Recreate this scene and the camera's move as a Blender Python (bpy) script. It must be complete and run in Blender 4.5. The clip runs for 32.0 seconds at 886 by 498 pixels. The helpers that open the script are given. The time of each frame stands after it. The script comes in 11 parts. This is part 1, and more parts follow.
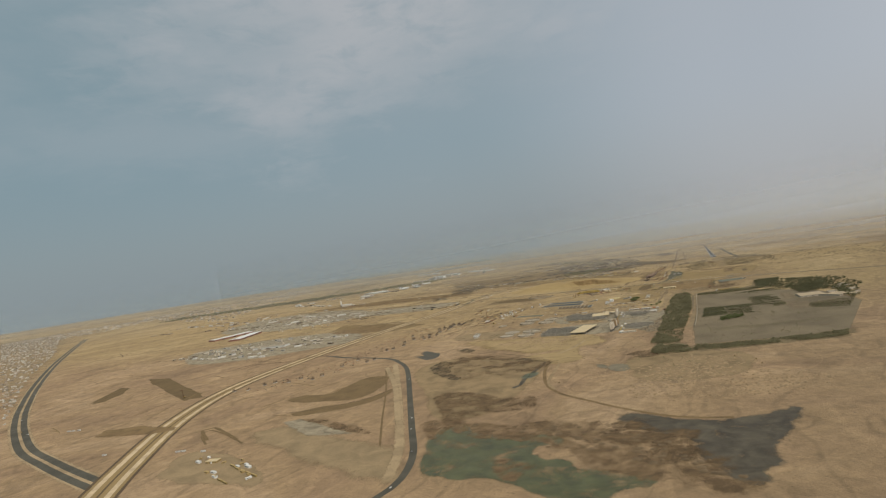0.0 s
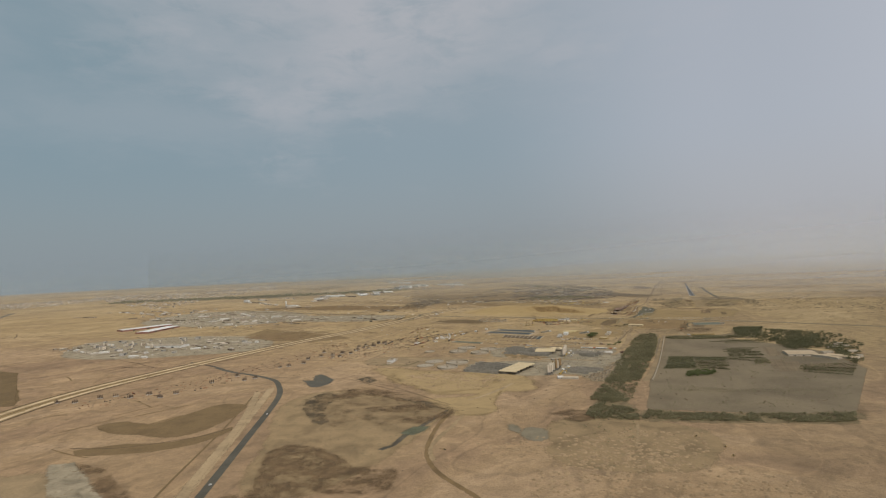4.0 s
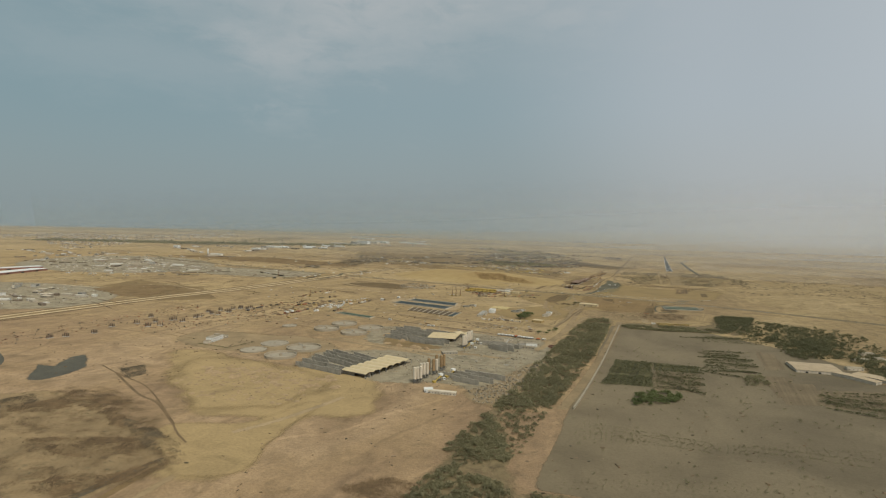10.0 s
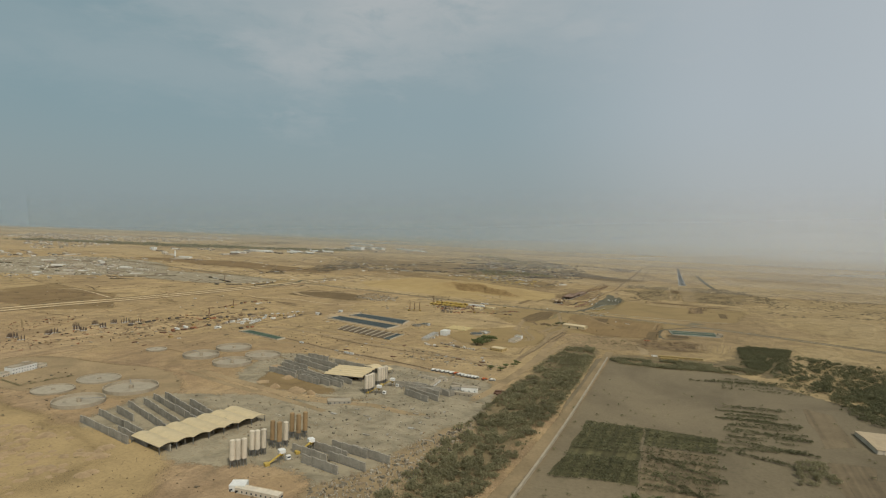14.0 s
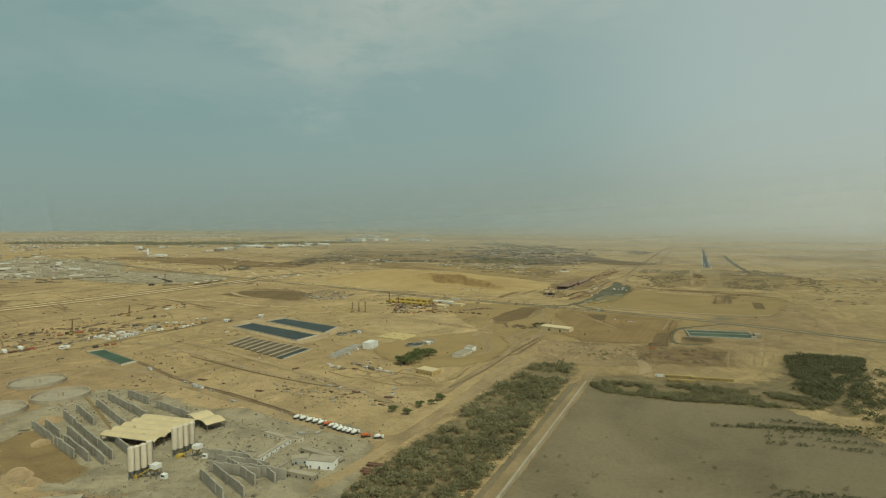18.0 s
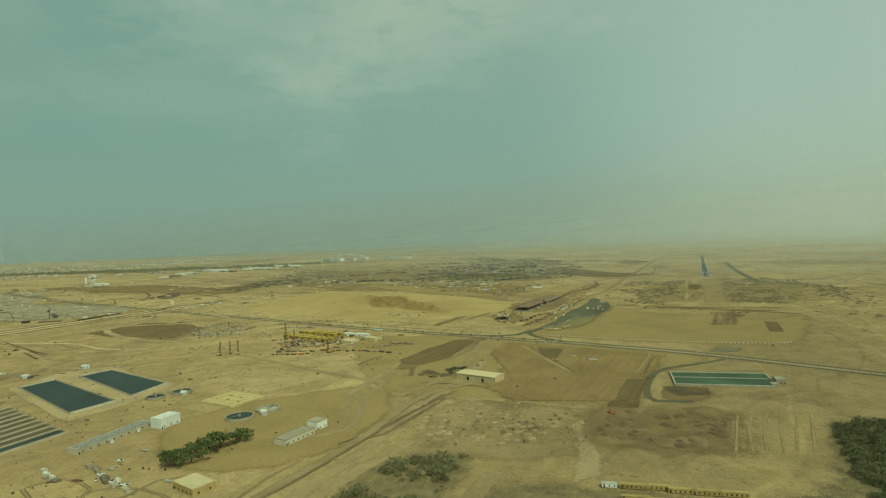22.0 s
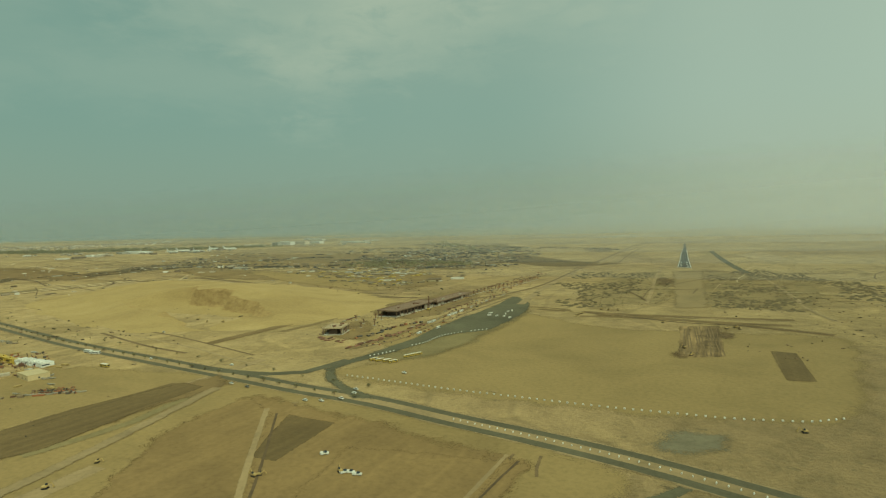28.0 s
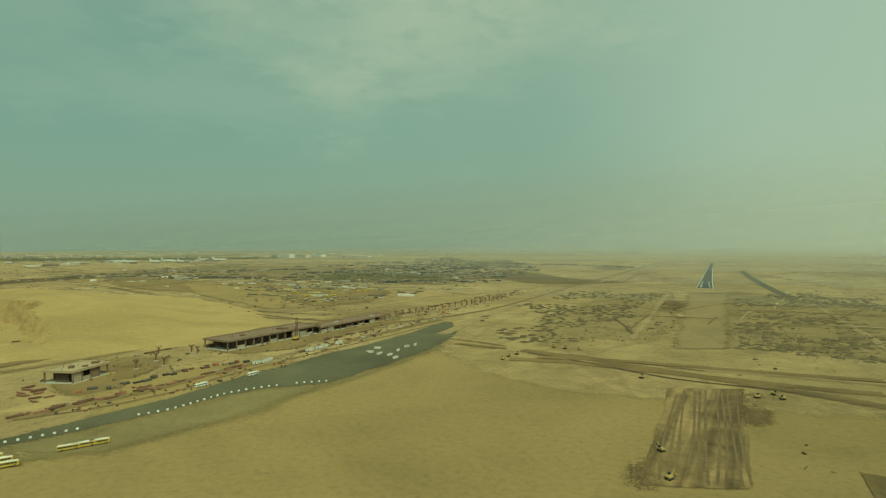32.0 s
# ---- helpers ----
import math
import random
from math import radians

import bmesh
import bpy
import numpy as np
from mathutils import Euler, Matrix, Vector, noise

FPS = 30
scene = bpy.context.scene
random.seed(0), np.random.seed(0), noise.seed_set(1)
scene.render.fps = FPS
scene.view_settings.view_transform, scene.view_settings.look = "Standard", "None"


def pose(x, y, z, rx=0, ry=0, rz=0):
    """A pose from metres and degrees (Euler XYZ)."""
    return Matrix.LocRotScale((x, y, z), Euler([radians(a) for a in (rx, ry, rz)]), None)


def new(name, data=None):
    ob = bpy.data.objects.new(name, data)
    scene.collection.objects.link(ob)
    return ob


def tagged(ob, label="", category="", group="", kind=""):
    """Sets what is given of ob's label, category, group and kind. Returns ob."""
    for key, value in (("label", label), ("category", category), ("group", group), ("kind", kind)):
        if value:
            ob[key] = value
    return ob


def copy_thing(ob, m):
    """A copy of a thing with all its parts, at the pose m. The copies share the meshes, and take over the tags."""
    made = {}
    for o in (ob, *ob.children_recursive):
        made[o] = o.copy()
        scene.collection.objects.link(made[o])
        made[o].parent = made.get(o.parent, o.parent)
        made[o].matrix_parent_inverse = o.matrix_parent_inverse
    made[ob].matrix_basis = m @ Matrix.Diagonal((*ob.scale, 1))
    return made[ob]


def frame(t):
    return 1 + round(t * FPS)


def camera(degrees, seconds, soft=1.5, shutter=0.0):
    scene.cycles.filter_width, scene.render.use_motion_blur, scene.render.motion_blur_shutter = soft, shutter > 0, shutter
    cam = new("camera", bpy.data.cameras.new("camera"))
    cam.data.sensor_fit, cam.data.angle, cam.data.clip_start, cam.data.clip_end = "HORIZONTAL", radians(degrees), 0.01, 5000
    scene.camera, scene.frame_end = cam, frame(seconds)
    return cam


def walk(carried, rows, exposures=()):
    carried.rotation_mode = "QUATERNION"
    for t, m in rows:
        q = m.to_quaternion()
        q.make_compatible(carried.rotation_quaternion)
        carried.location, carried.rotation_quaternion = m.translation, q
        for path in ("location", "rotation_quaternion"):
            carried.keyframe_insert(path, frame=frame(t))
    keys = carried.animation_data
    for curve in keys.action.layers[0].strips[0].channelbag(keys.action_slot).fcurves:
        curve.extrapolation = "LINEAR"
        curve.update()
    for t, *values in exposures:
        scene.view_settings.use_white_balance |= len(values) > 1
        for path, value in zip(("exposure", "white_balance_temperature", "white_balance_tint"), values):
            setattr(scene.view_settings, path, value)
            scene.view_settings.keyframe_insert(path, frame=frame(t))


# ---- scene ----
# camera: seconds, x, y, z, tilt, lean, turn
cam = camera(75.1, 32.0, 1.2)
ROWS = [
    (0.0, -0.0, 0.0, 117.76, 90.10, 9.09, 26.29),
    (0.5, 0.6, 19.4, 115.89, 90.32, 8.80, 26.14),
    (1.0, 1.3, 38.8, 114.05, 90.56, 7.70, 25.93),
    (1.5, 1.8, 58.0, 112.26, 90.80, 6.39, 25.70),
    (2.0, 2.4, 77.2, 110.51, 90.89, 4.77, 25.53),
    (2.5, 2.8, 96.2, 108.79, 90.93, 3.17, 25.36),
    (3.0, 3.3, 115.1, 107.11, 91.10, 2.42, 25.21),
    (3.5, 3.7, 133.9, 105.46, 91.24, 2.49, 25.14),
    (5.5, 5.0, 208.2, 99.21, 90.04, 5.96, 24.64),
    (6.0, 5.3, 226.5, 97.73, 89.88, 6.59, 24.41),
    (6.5, 5.5, 244.8, 96.27, 89.94, 6.75, 24.18),
    (7.0, 5.7, 262.9, 94.84, 89.86, 5.75, 23.95),
    (7.5, 5.9, 280.9, 93.43, 89.56, 3.96, 23.77),
    (8.0, 6.0, 298.8, 92.05, 88.97, 1.89, 23.62),
    (8.5, 6.1, 316.7, 90.69, 88.23, -0.08, 23.60),
    (9.0, 6.2, 334.4, 89.36, 87.66, -1.29, 23.69),
    (9.5, 6.2, 352.1, 88.05, 87.27, -1.35, 23.78),
    (10.0, 6.3, 369.6, 86.76, 87.24, -0.71, 23.86),
    (10.5, 6.3, 387.1, 85.48, 87.62, 0.40, 23.94),
    (11.0, 6.3, 404.4, 84.23, 88.07, 1.36, 24.00),
    (11.5, 6.3, 421.7, 82.99, 88.47, 1.69, 24.07),
    (12.0, 6.2, 438.9, 81.76, 88.57, 1.29, 24.21),
    (12.5, 6.1, 456.0, 80.55, 88.50, 0.43, 24.39),
    (13.0, 6.1, 473.0, 79.36, 88.39, -0.41, 24.65),
    (13.5, 6.0, 489.9, 78.17, 88.33, -1.17, 24.95),
    (14.0, 5.8, 506.8, 77.00, 88.13, -1.71, 25.32),
    (14.5, 5.7, 523.5, 75.84, 87.87, -1.81, 25.73),
    (16.5, 5.1, 589.6, 71.26, 86.16, -0.46, 26.84),
    (17.0, 4.9, 605.9, 70.13, 86.31, -0.01, 27.07),
    (17.5, 4.7, 622.2, 69.00, 86.68, 0.38, 27.31),
    (18.0, 4.5, 638.3, 67.87, 87.12, 0.48, 27.53),
    (18.5, 4.3, 654.4, 66.74, 87.61, 0.72, 27.62),
    (19.0, 4.1, 670.4, 65.62, 87.93, 0.94, 27.68),
    (19.5, 3.9, 686.3, 64.49, 87.94, 1.00, 27.76),
    (20.0, 3.6, 702.1, 63.35, 87.90, 0.96, 27.82),
    (20.5, 3.4, 717.9, 62.22, 88.00, 0.93, 27.85),
    (21.0, 3.2, 733.6, 61.07, 88.24, 1.12, 27.83),
    (21.5, 3.0, 749.2, 59.93, 88.52, 1.68, 27.74),
    (22.0, 2.7, 764.7, 58.77, 88.87, 2.56, 27.63),
    (22.5, 2.5, 780.1, 57.61, 89.25, 3.33, 27.50),
    (23.0, 2.3, 795.5, 56.43, 89.33, 3.22, 27.42),
    (23.5, 2.1, 810.8, 55.25, 89.20, 2.91, 27.41),
    (24.0, 1.9, 826.0, 54.05, 89.14, 3.28, 27.39),
    (24.5, 1.7, 841.1, 52.84, 89.09, 3.82, 27.28),
    (25.0, 1.5, 856.2, 51.61, 89.09, 4.06, 27.11),
    (25.5, 1.3, 871.2, 50.37, 89.11, 3.80, 26.91),
    (27.5, 0.6, 930.5, 45.22, 87.77, 1.31, 26.59),
    (28.0, 0.5, 945.2, 43.88, 87.61, 1.61, 26.71),
    (28.5, 0.4, 959.7, 42.52, 87.37, 1.78, 26.85),
    (29.0, 0.3, 974.3, 41.14, 87.03, 1.53, 27.09),
    (29.5, 0.2, 988.7, 39.73, 86.83, 0.78, 27.50),
    (30.0, 0.1, 1003.1, 38.30, 87.07, 0.17, 27.96),
    (30.5, 0.1, 1017.4, 36.83, 87.71, 0.13, 28.37),
    (31.0, 0.0, 1031.7, 35.34, 88.33, 0.37, 28.74),
    (31.5, -0.0, 1045.9, 33.82, 88.96, 0.51, 29.09),
    (32.0, 0.0, 1060.0, 32.27, 89.53, 0.49, 29.45),
]
EXPOSURES = [
    (0.0, 0.0, 6150, 10), (7.0, 0.0, 6100, 15), (9.0, 0.04, 6150, 6), (14.5, 0.04, 6200, 6),
    (18.0, 0.06, 6450, -12), (21.0, 0.06, 6750, -32), (23.0, 0.05, 6800, -36), (25.0, 0.04, 6850, -29),
    (28.0, 0.06, 7100, -30), (30.0, 0.1, 7300, -38), (32.0, 0.1, 7400, -40),
]
walk(cam, [(t, pose(x, y, z, rx, ry, rz)) for t, x, y, z, rx, ry, rz in ROWS], EXPOSURES)

# ---- sky, sun ----
SUN_ELEV, SUN_TURN = radians(50), radians(128)  # hazy sun, behind the flight on the right
world = bpy.data.worlds.new("hazy_sky")
scene.world = world
scene.cycles.transparent_max_bounces = 32
world.use_nodes = True
wn, wl = world.node_tree.nodes, world.node_tree.links
wn.clear()


def wmath(op, a, b=0.0, clamp=False):
    n = wn.new("ShaderNodeMath")
    n.operation, n.use_clamp = op, clamp
    for i, v in enumerate((a, b)):
        if isinstance(v, (int, float)):
            n.inputs[i].default_value = v
        else:
            wl.new(v, n.inputs[i])
    return n.outputs[0]


def wmix(fac, a, b):
    n = wn.new("ShaderNodeMix")
    n.data_type = "RGBA"
    for i, v in ((0, fac), (6, a), (7, b)):
        if isinstance(v, (int, float)):
            n.inputs[i].default_value = v
        elif isinstance(v, tuple):
            n.inputs[i].default_value = (*v, 1)
        else:
            wl.new(v, n.inputs[i])
    return n.outputs[2]


def wramp(fac, stops, smooth=True):
    n = wn.new("ShaderNodeValToRGB")
    n.color_ramp.interpolation = "EASE" if smooth else "LINEAR"
    el = n.color_ramp.elements
    while len(el) < len(stops):
        el.new(0.5)
    for e, (p, c) in zip(el, stops):
        e.position = p
        e.color = (*c, 1) if isinstance(c, tuple) else (c, c, c, 1)
    wl.new(fac, n.inputs[0])
    return n.outputs[0]


sky = wn.new("ShaderNodeTexSky")
sky.sky_type = "NISHITA"
sky.sun_disc = False
sky.sun_elevation, sky.sun_rotation = SUN_ELEV, SUN_TURN
sky.dust_density, sky.air_density = 5.0, 1.0
skyc = wn.new("ShaderNodeVectorMath")
skyc.operation = "SCALE"
skyc.inputs[3].default_value = 0.07
wl.new(sky.outputs[0], skyc.inputs[0])
coord = wn.new("ShaderNodeTexCoord").outputs["Generated"]
sep = wn.new("ShaderNodeSeparateXYZ")
wl.new(coord, sep.inputs[0])
vx, vy, vz = sep.outputs
# dust veil: blue-grey away from the sun, pale towards it, thickest at the horizon
toward = wmath("MULTIPLY_ADD", vx, 0.5)
toward.node.inputs[2].default_value = 0.5
veil = wramp(toward, [(0.05, (0.245, 0.325, 0.342)), (0.30, (0.290, 0.355, 0.370)), (0.52, (0.445, 0.470, 0.485)), (0.85, (0.66, 0.65, 0.65))])
low = wramp(toward, [(0.05, (0.295, 0.335, 0.335)), (0.33, (0.315, 0.345, 0.342)), (0.56, (0.465, 0.462, 0.452)), (0.85, (0.58, 0.56, 0.545))])
up = wmath("MULTIPLY", vz, 2.6, True)
dust = wmix(wramp(up, [(0.0, 0.0), (0.55, 1.0)]), low, veil)
base = wmix(0.86, skyc.outputs[0], dust)
# high thin cloud, drawn out sideways
cloud_at = wn.new("ShaderNodeMapping")
cloud_at.inputs["Scale"].default_value = (2.0, 2.0, 5.5)
cloud_at.inputs["Location"].default_value = (0.35, 0.2, 0.15)
wl.new(coord, cloud_at.inputs[0])
nz = wn.new("ShaderNodeTexNoise")
nz.inputs["Scale"].default_value, nz.inputs["Detail"].default_value, nz.inputs["Roughness"].default_value = 1.7, 8.0, 0.56
wl.new(cloud_at.outputs[0], nz.inputs["Vector"])
deck = wmath("MULTIPLY", wramp(nz.outputs[0], [(0.44, 0.0), (0.66, 1.0)]), wramp(up, [(0.45, 0.0), (0.9, 1.0)]))
# the one broad bank ahead on the left
bank = wn.new("ShaderNodeVectorMath")
bank.operation = "DISTANCE"
bank_at = wn.new("ShaderNodeMapping")
bank_at.inputs["Scale"].default_value = (1.0, 1.0, 1.9)
wl.new(coord, bank_at.inputs[0])
wl.new(bank_at.outputs[0], bank.inputs[0])
bank.inputs[1].default_value = (-0.48, 0.79, 0.77)
fine = wn.new("ShaderNodeTexNoise")
fine.inputs["Scale"].default_value, fine.inputs["Detail"].default_value, fine.inputs["Roughness"].default_value = 5.5, 9.0, 0.62
fine.inputs["Distortion"].default_value = 0.5
wl.new(cloud_at.outputs[0], fine.inputs["Vector"])
ragged = wmath("ADD", wmath("MULTIPLY", wmath("SUBTRACT", nz.outputs[0], 0.5), 0.9), wmath("MULTIPLY", wmath("SUBTRACT", fine.outputs[0], 0.5), 0.5))
edge = wmath("ADD", bank.outputs["Value"], ragged)
heap = wmath("MULTIPLY", wramp(edge, [(0.08, 1.0), (0.46, 0.0)]), wramp(fine.outputs[0], [(0.30, 0.45), (0.62, 1.0)]))
# a long thin sheet lower down on the left
sheet_at = wn.new("ShaderNodeVectorMath")
sheet_at.operation = "DISTANCE"
flat_at = wn.new("ShaderNodeMapping")
flat_at.inputs["Scale"].default_value = (1.0, 1.0, 6.5)
wl.new(coord, flat_at.inputs[0])
wl.new(flat_at.outputs[0], sheet_at.inputs[0])
sheet_at.inputs[1].default_value = (-0.74, 0.62, 1.50)
thin = wramp(wmath("ADD", sheet_at.outputs["Value"], wmath("MULTIPLY", ragged, 0.8)), [(0.10, 1.0), (0.45, 0.0)])
clouds = wmath("ADD", wmath("ADD", wmath("MULTIPLY", deck, 0.20), wmath("MULTIPLY", thin, 0.22)), wmath("MULTIPLY", heap, 0.95), True)
seen = wmix(wmath("MULTIPLY", clouds, 0.78), base, (0.455, 0.45, 0.445))
bg = wn.new("ShaderNodeBackground")
wl.new(seen, bg.inputs[0])
bg.inputs[1].default_value = 1.0
wl.new(bg.outputs[0], wn.new("ShaderNodeOutputWorld").inputs[0])

lamp = bpy.data.lights.new("sun", "SUN")
lamp.energy, lamp.angle, lamp.color = 2.2, radians(5.0), (1.0, 0.93, 0.80)
sun = new("sun", lamp)
sun.rotation_euler = Vector((-math.sin(SUN_TURN) * math.cos(SUN_ELEV), -math.cos(SUN_TURN) * math.cos(SUN_ELEV), -math.sin(SUN_ELEV))).to_track_quat("-Z", "Y").to_euler()

# ---- materials ----
class Nodes:
    """A small node writer for one material."""

    def __init__(self, name):
        self.mat = bpy.data.materials.new(name)
        self.mat.use_nodes = True
        self.n, self.l = self.mat.node_tree.nodes, self.mat.node_tree.links
        self.n.clear()
        self.out = self.n.new("ShaderNodeOutputMaterial")
        self.bsdf = self.n.new("ShaderNodeBsdfPrincipled")
        self.l.new(self.bsdf.outputs[0], self.out.inputs[0])
        self.bsdf.inputs["Specular IOR Level"].default_value = 0.25

    def put(self, v, socket):
        if isinstance(v, (int, float)):
            socket.default_value = v
        elif isinstance(v, tuple):
            socket.default_value = (*v, 1)
        else:
            self.l.new(v, socket)

    def math(self, op, a, b=0.0, clamp=False):
        n = self.n.new("ShaderNodeMath")
        n.operation, n.use_clamp = op, clamp
        self.put(a, n.inputs[0]), self.put(b, n.inputs[1])
        return n.outputs[0]

    def mix(self, f, a, b, blend="MIX"):
        n = self.n.new("ShaderNodeMix")
        n.data_type, n.blend_type = "RGBA", blend
        self.put(f, n.inputs[0]), self.put(a, n.inputs[6]), self.put(b, n.inputs[7])
        return n.outputs[2]

    def ramp(self, f, *stops):
        n = self.n.new("ShaderNodeValToRGB")
        el = n.color_ramp.elements
        while len(el) < len(stops):
            el.new(0.5)
        for e, (p, c) in zip(el, stops):
            e.position, e.color = p, ((*c, 1) if isinstance(c, tuple) else (c, c, c, 1))
        self.l.new(f, n.inputs[0])
        return n.outputs[0]

    def where(self, stretch=(1, 1, 1), turn=0.0, local=False):
        m = self.n.new("ShaderNodeMapping")
        m.inputs["Scale"].default_value, m.inputs["Rotation"].default_value = stretch, (0, 0, radians(turn))
        if local:
            self.l.new(self.n.new("ShaderNodeTexCoord").outputs["Object"], m.inputs[0])
        else:
            self.l.new(self.n.new("ShaderNodeNewGeometry").outputs["Position"], m.inputs[0])
        return m.outputs[0]

    def noise(self, scale, detail=4, rough=0.55, at=None, warp=0.0):
        n = self.n.new("ShaderNodeTexNoise")
        n.inputs["Scale"].default_value, n.inputs["Detail"].default_value = scale, detail
        n.inputs["Roughness"].default_value, n.inputs["Distortion"].default_value = rough, warp
        self.l.new(at if at is not None else self.where(), n.inputs["Vector"])
        return n.outputs[0]

    def bump(self, h, strength=0.4, dist=0.3):
        n = self.n.new("ShaderNodeBump")
        n.inputs["Strength"].default_value, n.inputs["Distance"].default_value = strength, dist
        self.l.new(h, n.inputs["Height"])
        self.l.new(n.outputs[0], self.bsdf.inputs["Normal"])

    def set(self, col, rough=0.9, metal=0.0):
        self.put(col, self.bsdf.inputs["Base Color"]), self.put(rough, self.bsdf.inputs["Roughness"]), self.put(metal, self.bsdf.inputs["Metallic"])
        return self.mat

    def feather(self, ragged=0.9, scale=0.25, whole=1.0, hard=0.03):
        """Lets the piece wear out into the sand along its rim."""
        a = self.n.new("ShaderNodeAttribute")
        a.attribute_name = "rim"
        broad = self.math("MULTIPLY", self.math("SUBTRACT", self.noise(scale, 8, 0.68), 0.5), ragged)
        fine = self.math("MULTIPLY", self.math("SUBTRACT", self.noise(2.3, 5, 0.75), 0.5), ragged * 1.1)
        k = self.math("ADD", self.math("MINIMUM", a.outputs["Fac"], whole), self.math("ADD", broad, fine))
        grain = self.math("MULTIPLY", self.math("SUBTRACT", self.noise(3.2, 1, 0.5), 0.5), hard * 5.0)
        k = self.math("ADD", k, grain)
        clear = self.n.new("ShaderNodeBsdfTransparent")
        m = self.n.new("ShaderNodeMixShader")
        self.l.new(self.ramp(k, (0.47, 0.0), (0.53, 1.0)), m.inputs[0])
        self.l.new(clear.outputs[0], m.inputs[1]), self.l.new(self.bsdf.outputs[0], m.inputs[2])
        self.l.new(m.outputs[0], self.out.inputs[0])


def tint(c, k):
    return tuple(min(1.0, v * k) for v in c)


def earth(name, col, dark=0.72, light=1.18, scale=0.08, stripes=0.0, turn=0.0, ragged=0.9, feather=True, scrub=0.0, rough=0.95, rim_scale=0.25, whole=1.0, hard=0.03):
    """Bare ground of one sort: blotches, grit, optional furrows and scrub, with a worn rim."""
    m = Nodes(name)
    col = (col[0] * 0.72, col[1] * 0.712, col[2] * 0.67)
    c = m.ramp(m.noise(scale, 6, 0.6, warp=0.6), (0.32, tint(col, dark)), (0.5, col), (0.70, tint(col, light)))
    grit = m.noise(0.8, 7, 0.72)
    c = m.mix(0.55, c, m.ramp(grit, (0.30, 0.62), (0.5, 1.0), (0.72, 1.22)), "MULTIPLY")
    if stripes:
        w = m.noise(1.0, 2, 0.5, m.where((0.55, 0.012, 1), turn))
        c = m.mix(stripes, c, m.ramp(w, (0.38, 0.55), (0.62, 1.35)), "MULTIPLY")
    if scrub:
        s = m.noise(0.30, 5, 0.72)
        s = m.math("MULTIPLY", m.ramp(s, (0.56, 0.0), (0.64, 1.0)), m.ramp(m.noise(0.03, 3, 0.5), (0.42, 0.2), (0.6, 1.0)))
        c = m.mix(m.math("MULTIPLY", s, scrub), c, (0.115, 0.10, 0.055))
    m.set(c, rough)
    m.bsdf.inputs["Diffuse Roughness"].default_value = 1.0
    m.bump(m.math("ADD", grit, m.noise(0.22, 4, 0.6)), 0.28, 0.4)
    if feather:
        m.feather(ragged, rim_scale, whole, hard)
    return m.mat


def plain(name, col, rough=0.7, wear=0.25, scale=0.6, metal=0.0, local=False, streak=False):
    """Painted, cast or sheet surfaces with stains at two scales and a tone of their own for each object."""
    m = Nodes(name)
    at = m.where((1, 1, 0.25) if streak else (1, 1, 1), 0, local)
    c = m.mix(wear, col, m.ramp(m.noise(scale, 5, 0.65, at), (0.3, tint(col, 0.45)), (0.55, col), (0.75, tint(col, 1.2))))
    c = m.mix(wear * 0.6, c, m.ramp(m.noise(scale * 6, 3, 0.6, at), (0.3, 0.6), (0.7, 1.25)), "MULTIPLY")
    info = m.n.new("ShaderNodeObjectInfo")
    c = m.mix(0.5, c, m.ramp(info.outputs["Random"], (0.0, 0.82), (1.0, 1.12)), "MULTIPLY")
    m.set(c, rough, metal)
    m.bump(m.noise(scale * 5, 3, 0.6, at), 0.25, 0.08)
    return m.mat


def water(name, col, rough=0.08):
    m = Nodes(name)
    c = m.ramp(m.noise(0.05, 5, 0.6, warp=0.8), (0.35, tint(col, 0.75)), (0.65, tint(col, 1.25)))
    m.set(c, rough)
    m.bsdf.inputs["Specular IOR Level"].default_value = 0.05
    m.bump(m.noise(1.2, 4, 0.6), 0.12, 0.1)
    return m.mat


def leaves(name, a, b):
    m = Nodes(name)
    g = m.n.new("ShaderNodeNewGeometry")
    c = m.mix(g.outputs["Random Per Island"], a, b)
    c = m.mix(0.6, c, m.ramp(m.noise(0.06, 4, 0.6), (0.3, 0.7), (0.7, 1.35)), "MULTIPLY")
    m.set(c, 0.75)
    m.bsdf.inputs["Specular IOR Level"].default_value = 0.15
    thin = m.n.new("ShaderNodeBsdfTranslucent")
    m.l.new(c, thin.inputs[0])
    both = m.n.new("ShaderNodeMixShader")
    both.inputs[0].default_value = 0.5
    m.l.new(m.bsdf.outputs[0], both.inputs[1]), m.l.new(thin.outputs[0], both.inputs[2])
    m.l.new(both.outputs[0], m.out.inputs[0])
    return m.mat


SAND = (0.288, 0.203, 0.100)
M = {}
# the open desert: pale sand, browner gravel flats, wheel tracks, thin scrub
m = Nodes("desert_sand")
big = m.noise(0.0052, 7, 0.62, warp=1.0)
mid = m.noise(0.026, 7, 0.65, warp=1.2)
c = m.ramp(big, (0.30, (0.212, 0.146, 0.076)), (0.43, (0.262, 0.182, 0.093)), (0.52, SAND), (0.60, (0.322, 0.231, 0.120)), (0.72, (0.250, 0.174, 0.088)))
c = m.mix(0.8, c, m.ramp(mid, (0.30, 0.74), (0.45, 0.97), (0.56, 1.04), (0.70, 1.18)), "MULTIPLY")
stain = m.noise(0.011, 6, 0.66, m.where((1, 0.45, 1), 20), 1.5)
c = m.mix(m.ramp(stain, (0.58, 0.0), (0.72, 0.4)), c, (0.165, 0.112, 0.060))
ridge = m.noise(0.05, 5, 0.6, m.where((1, 0.7, 1), 24), 0.6)
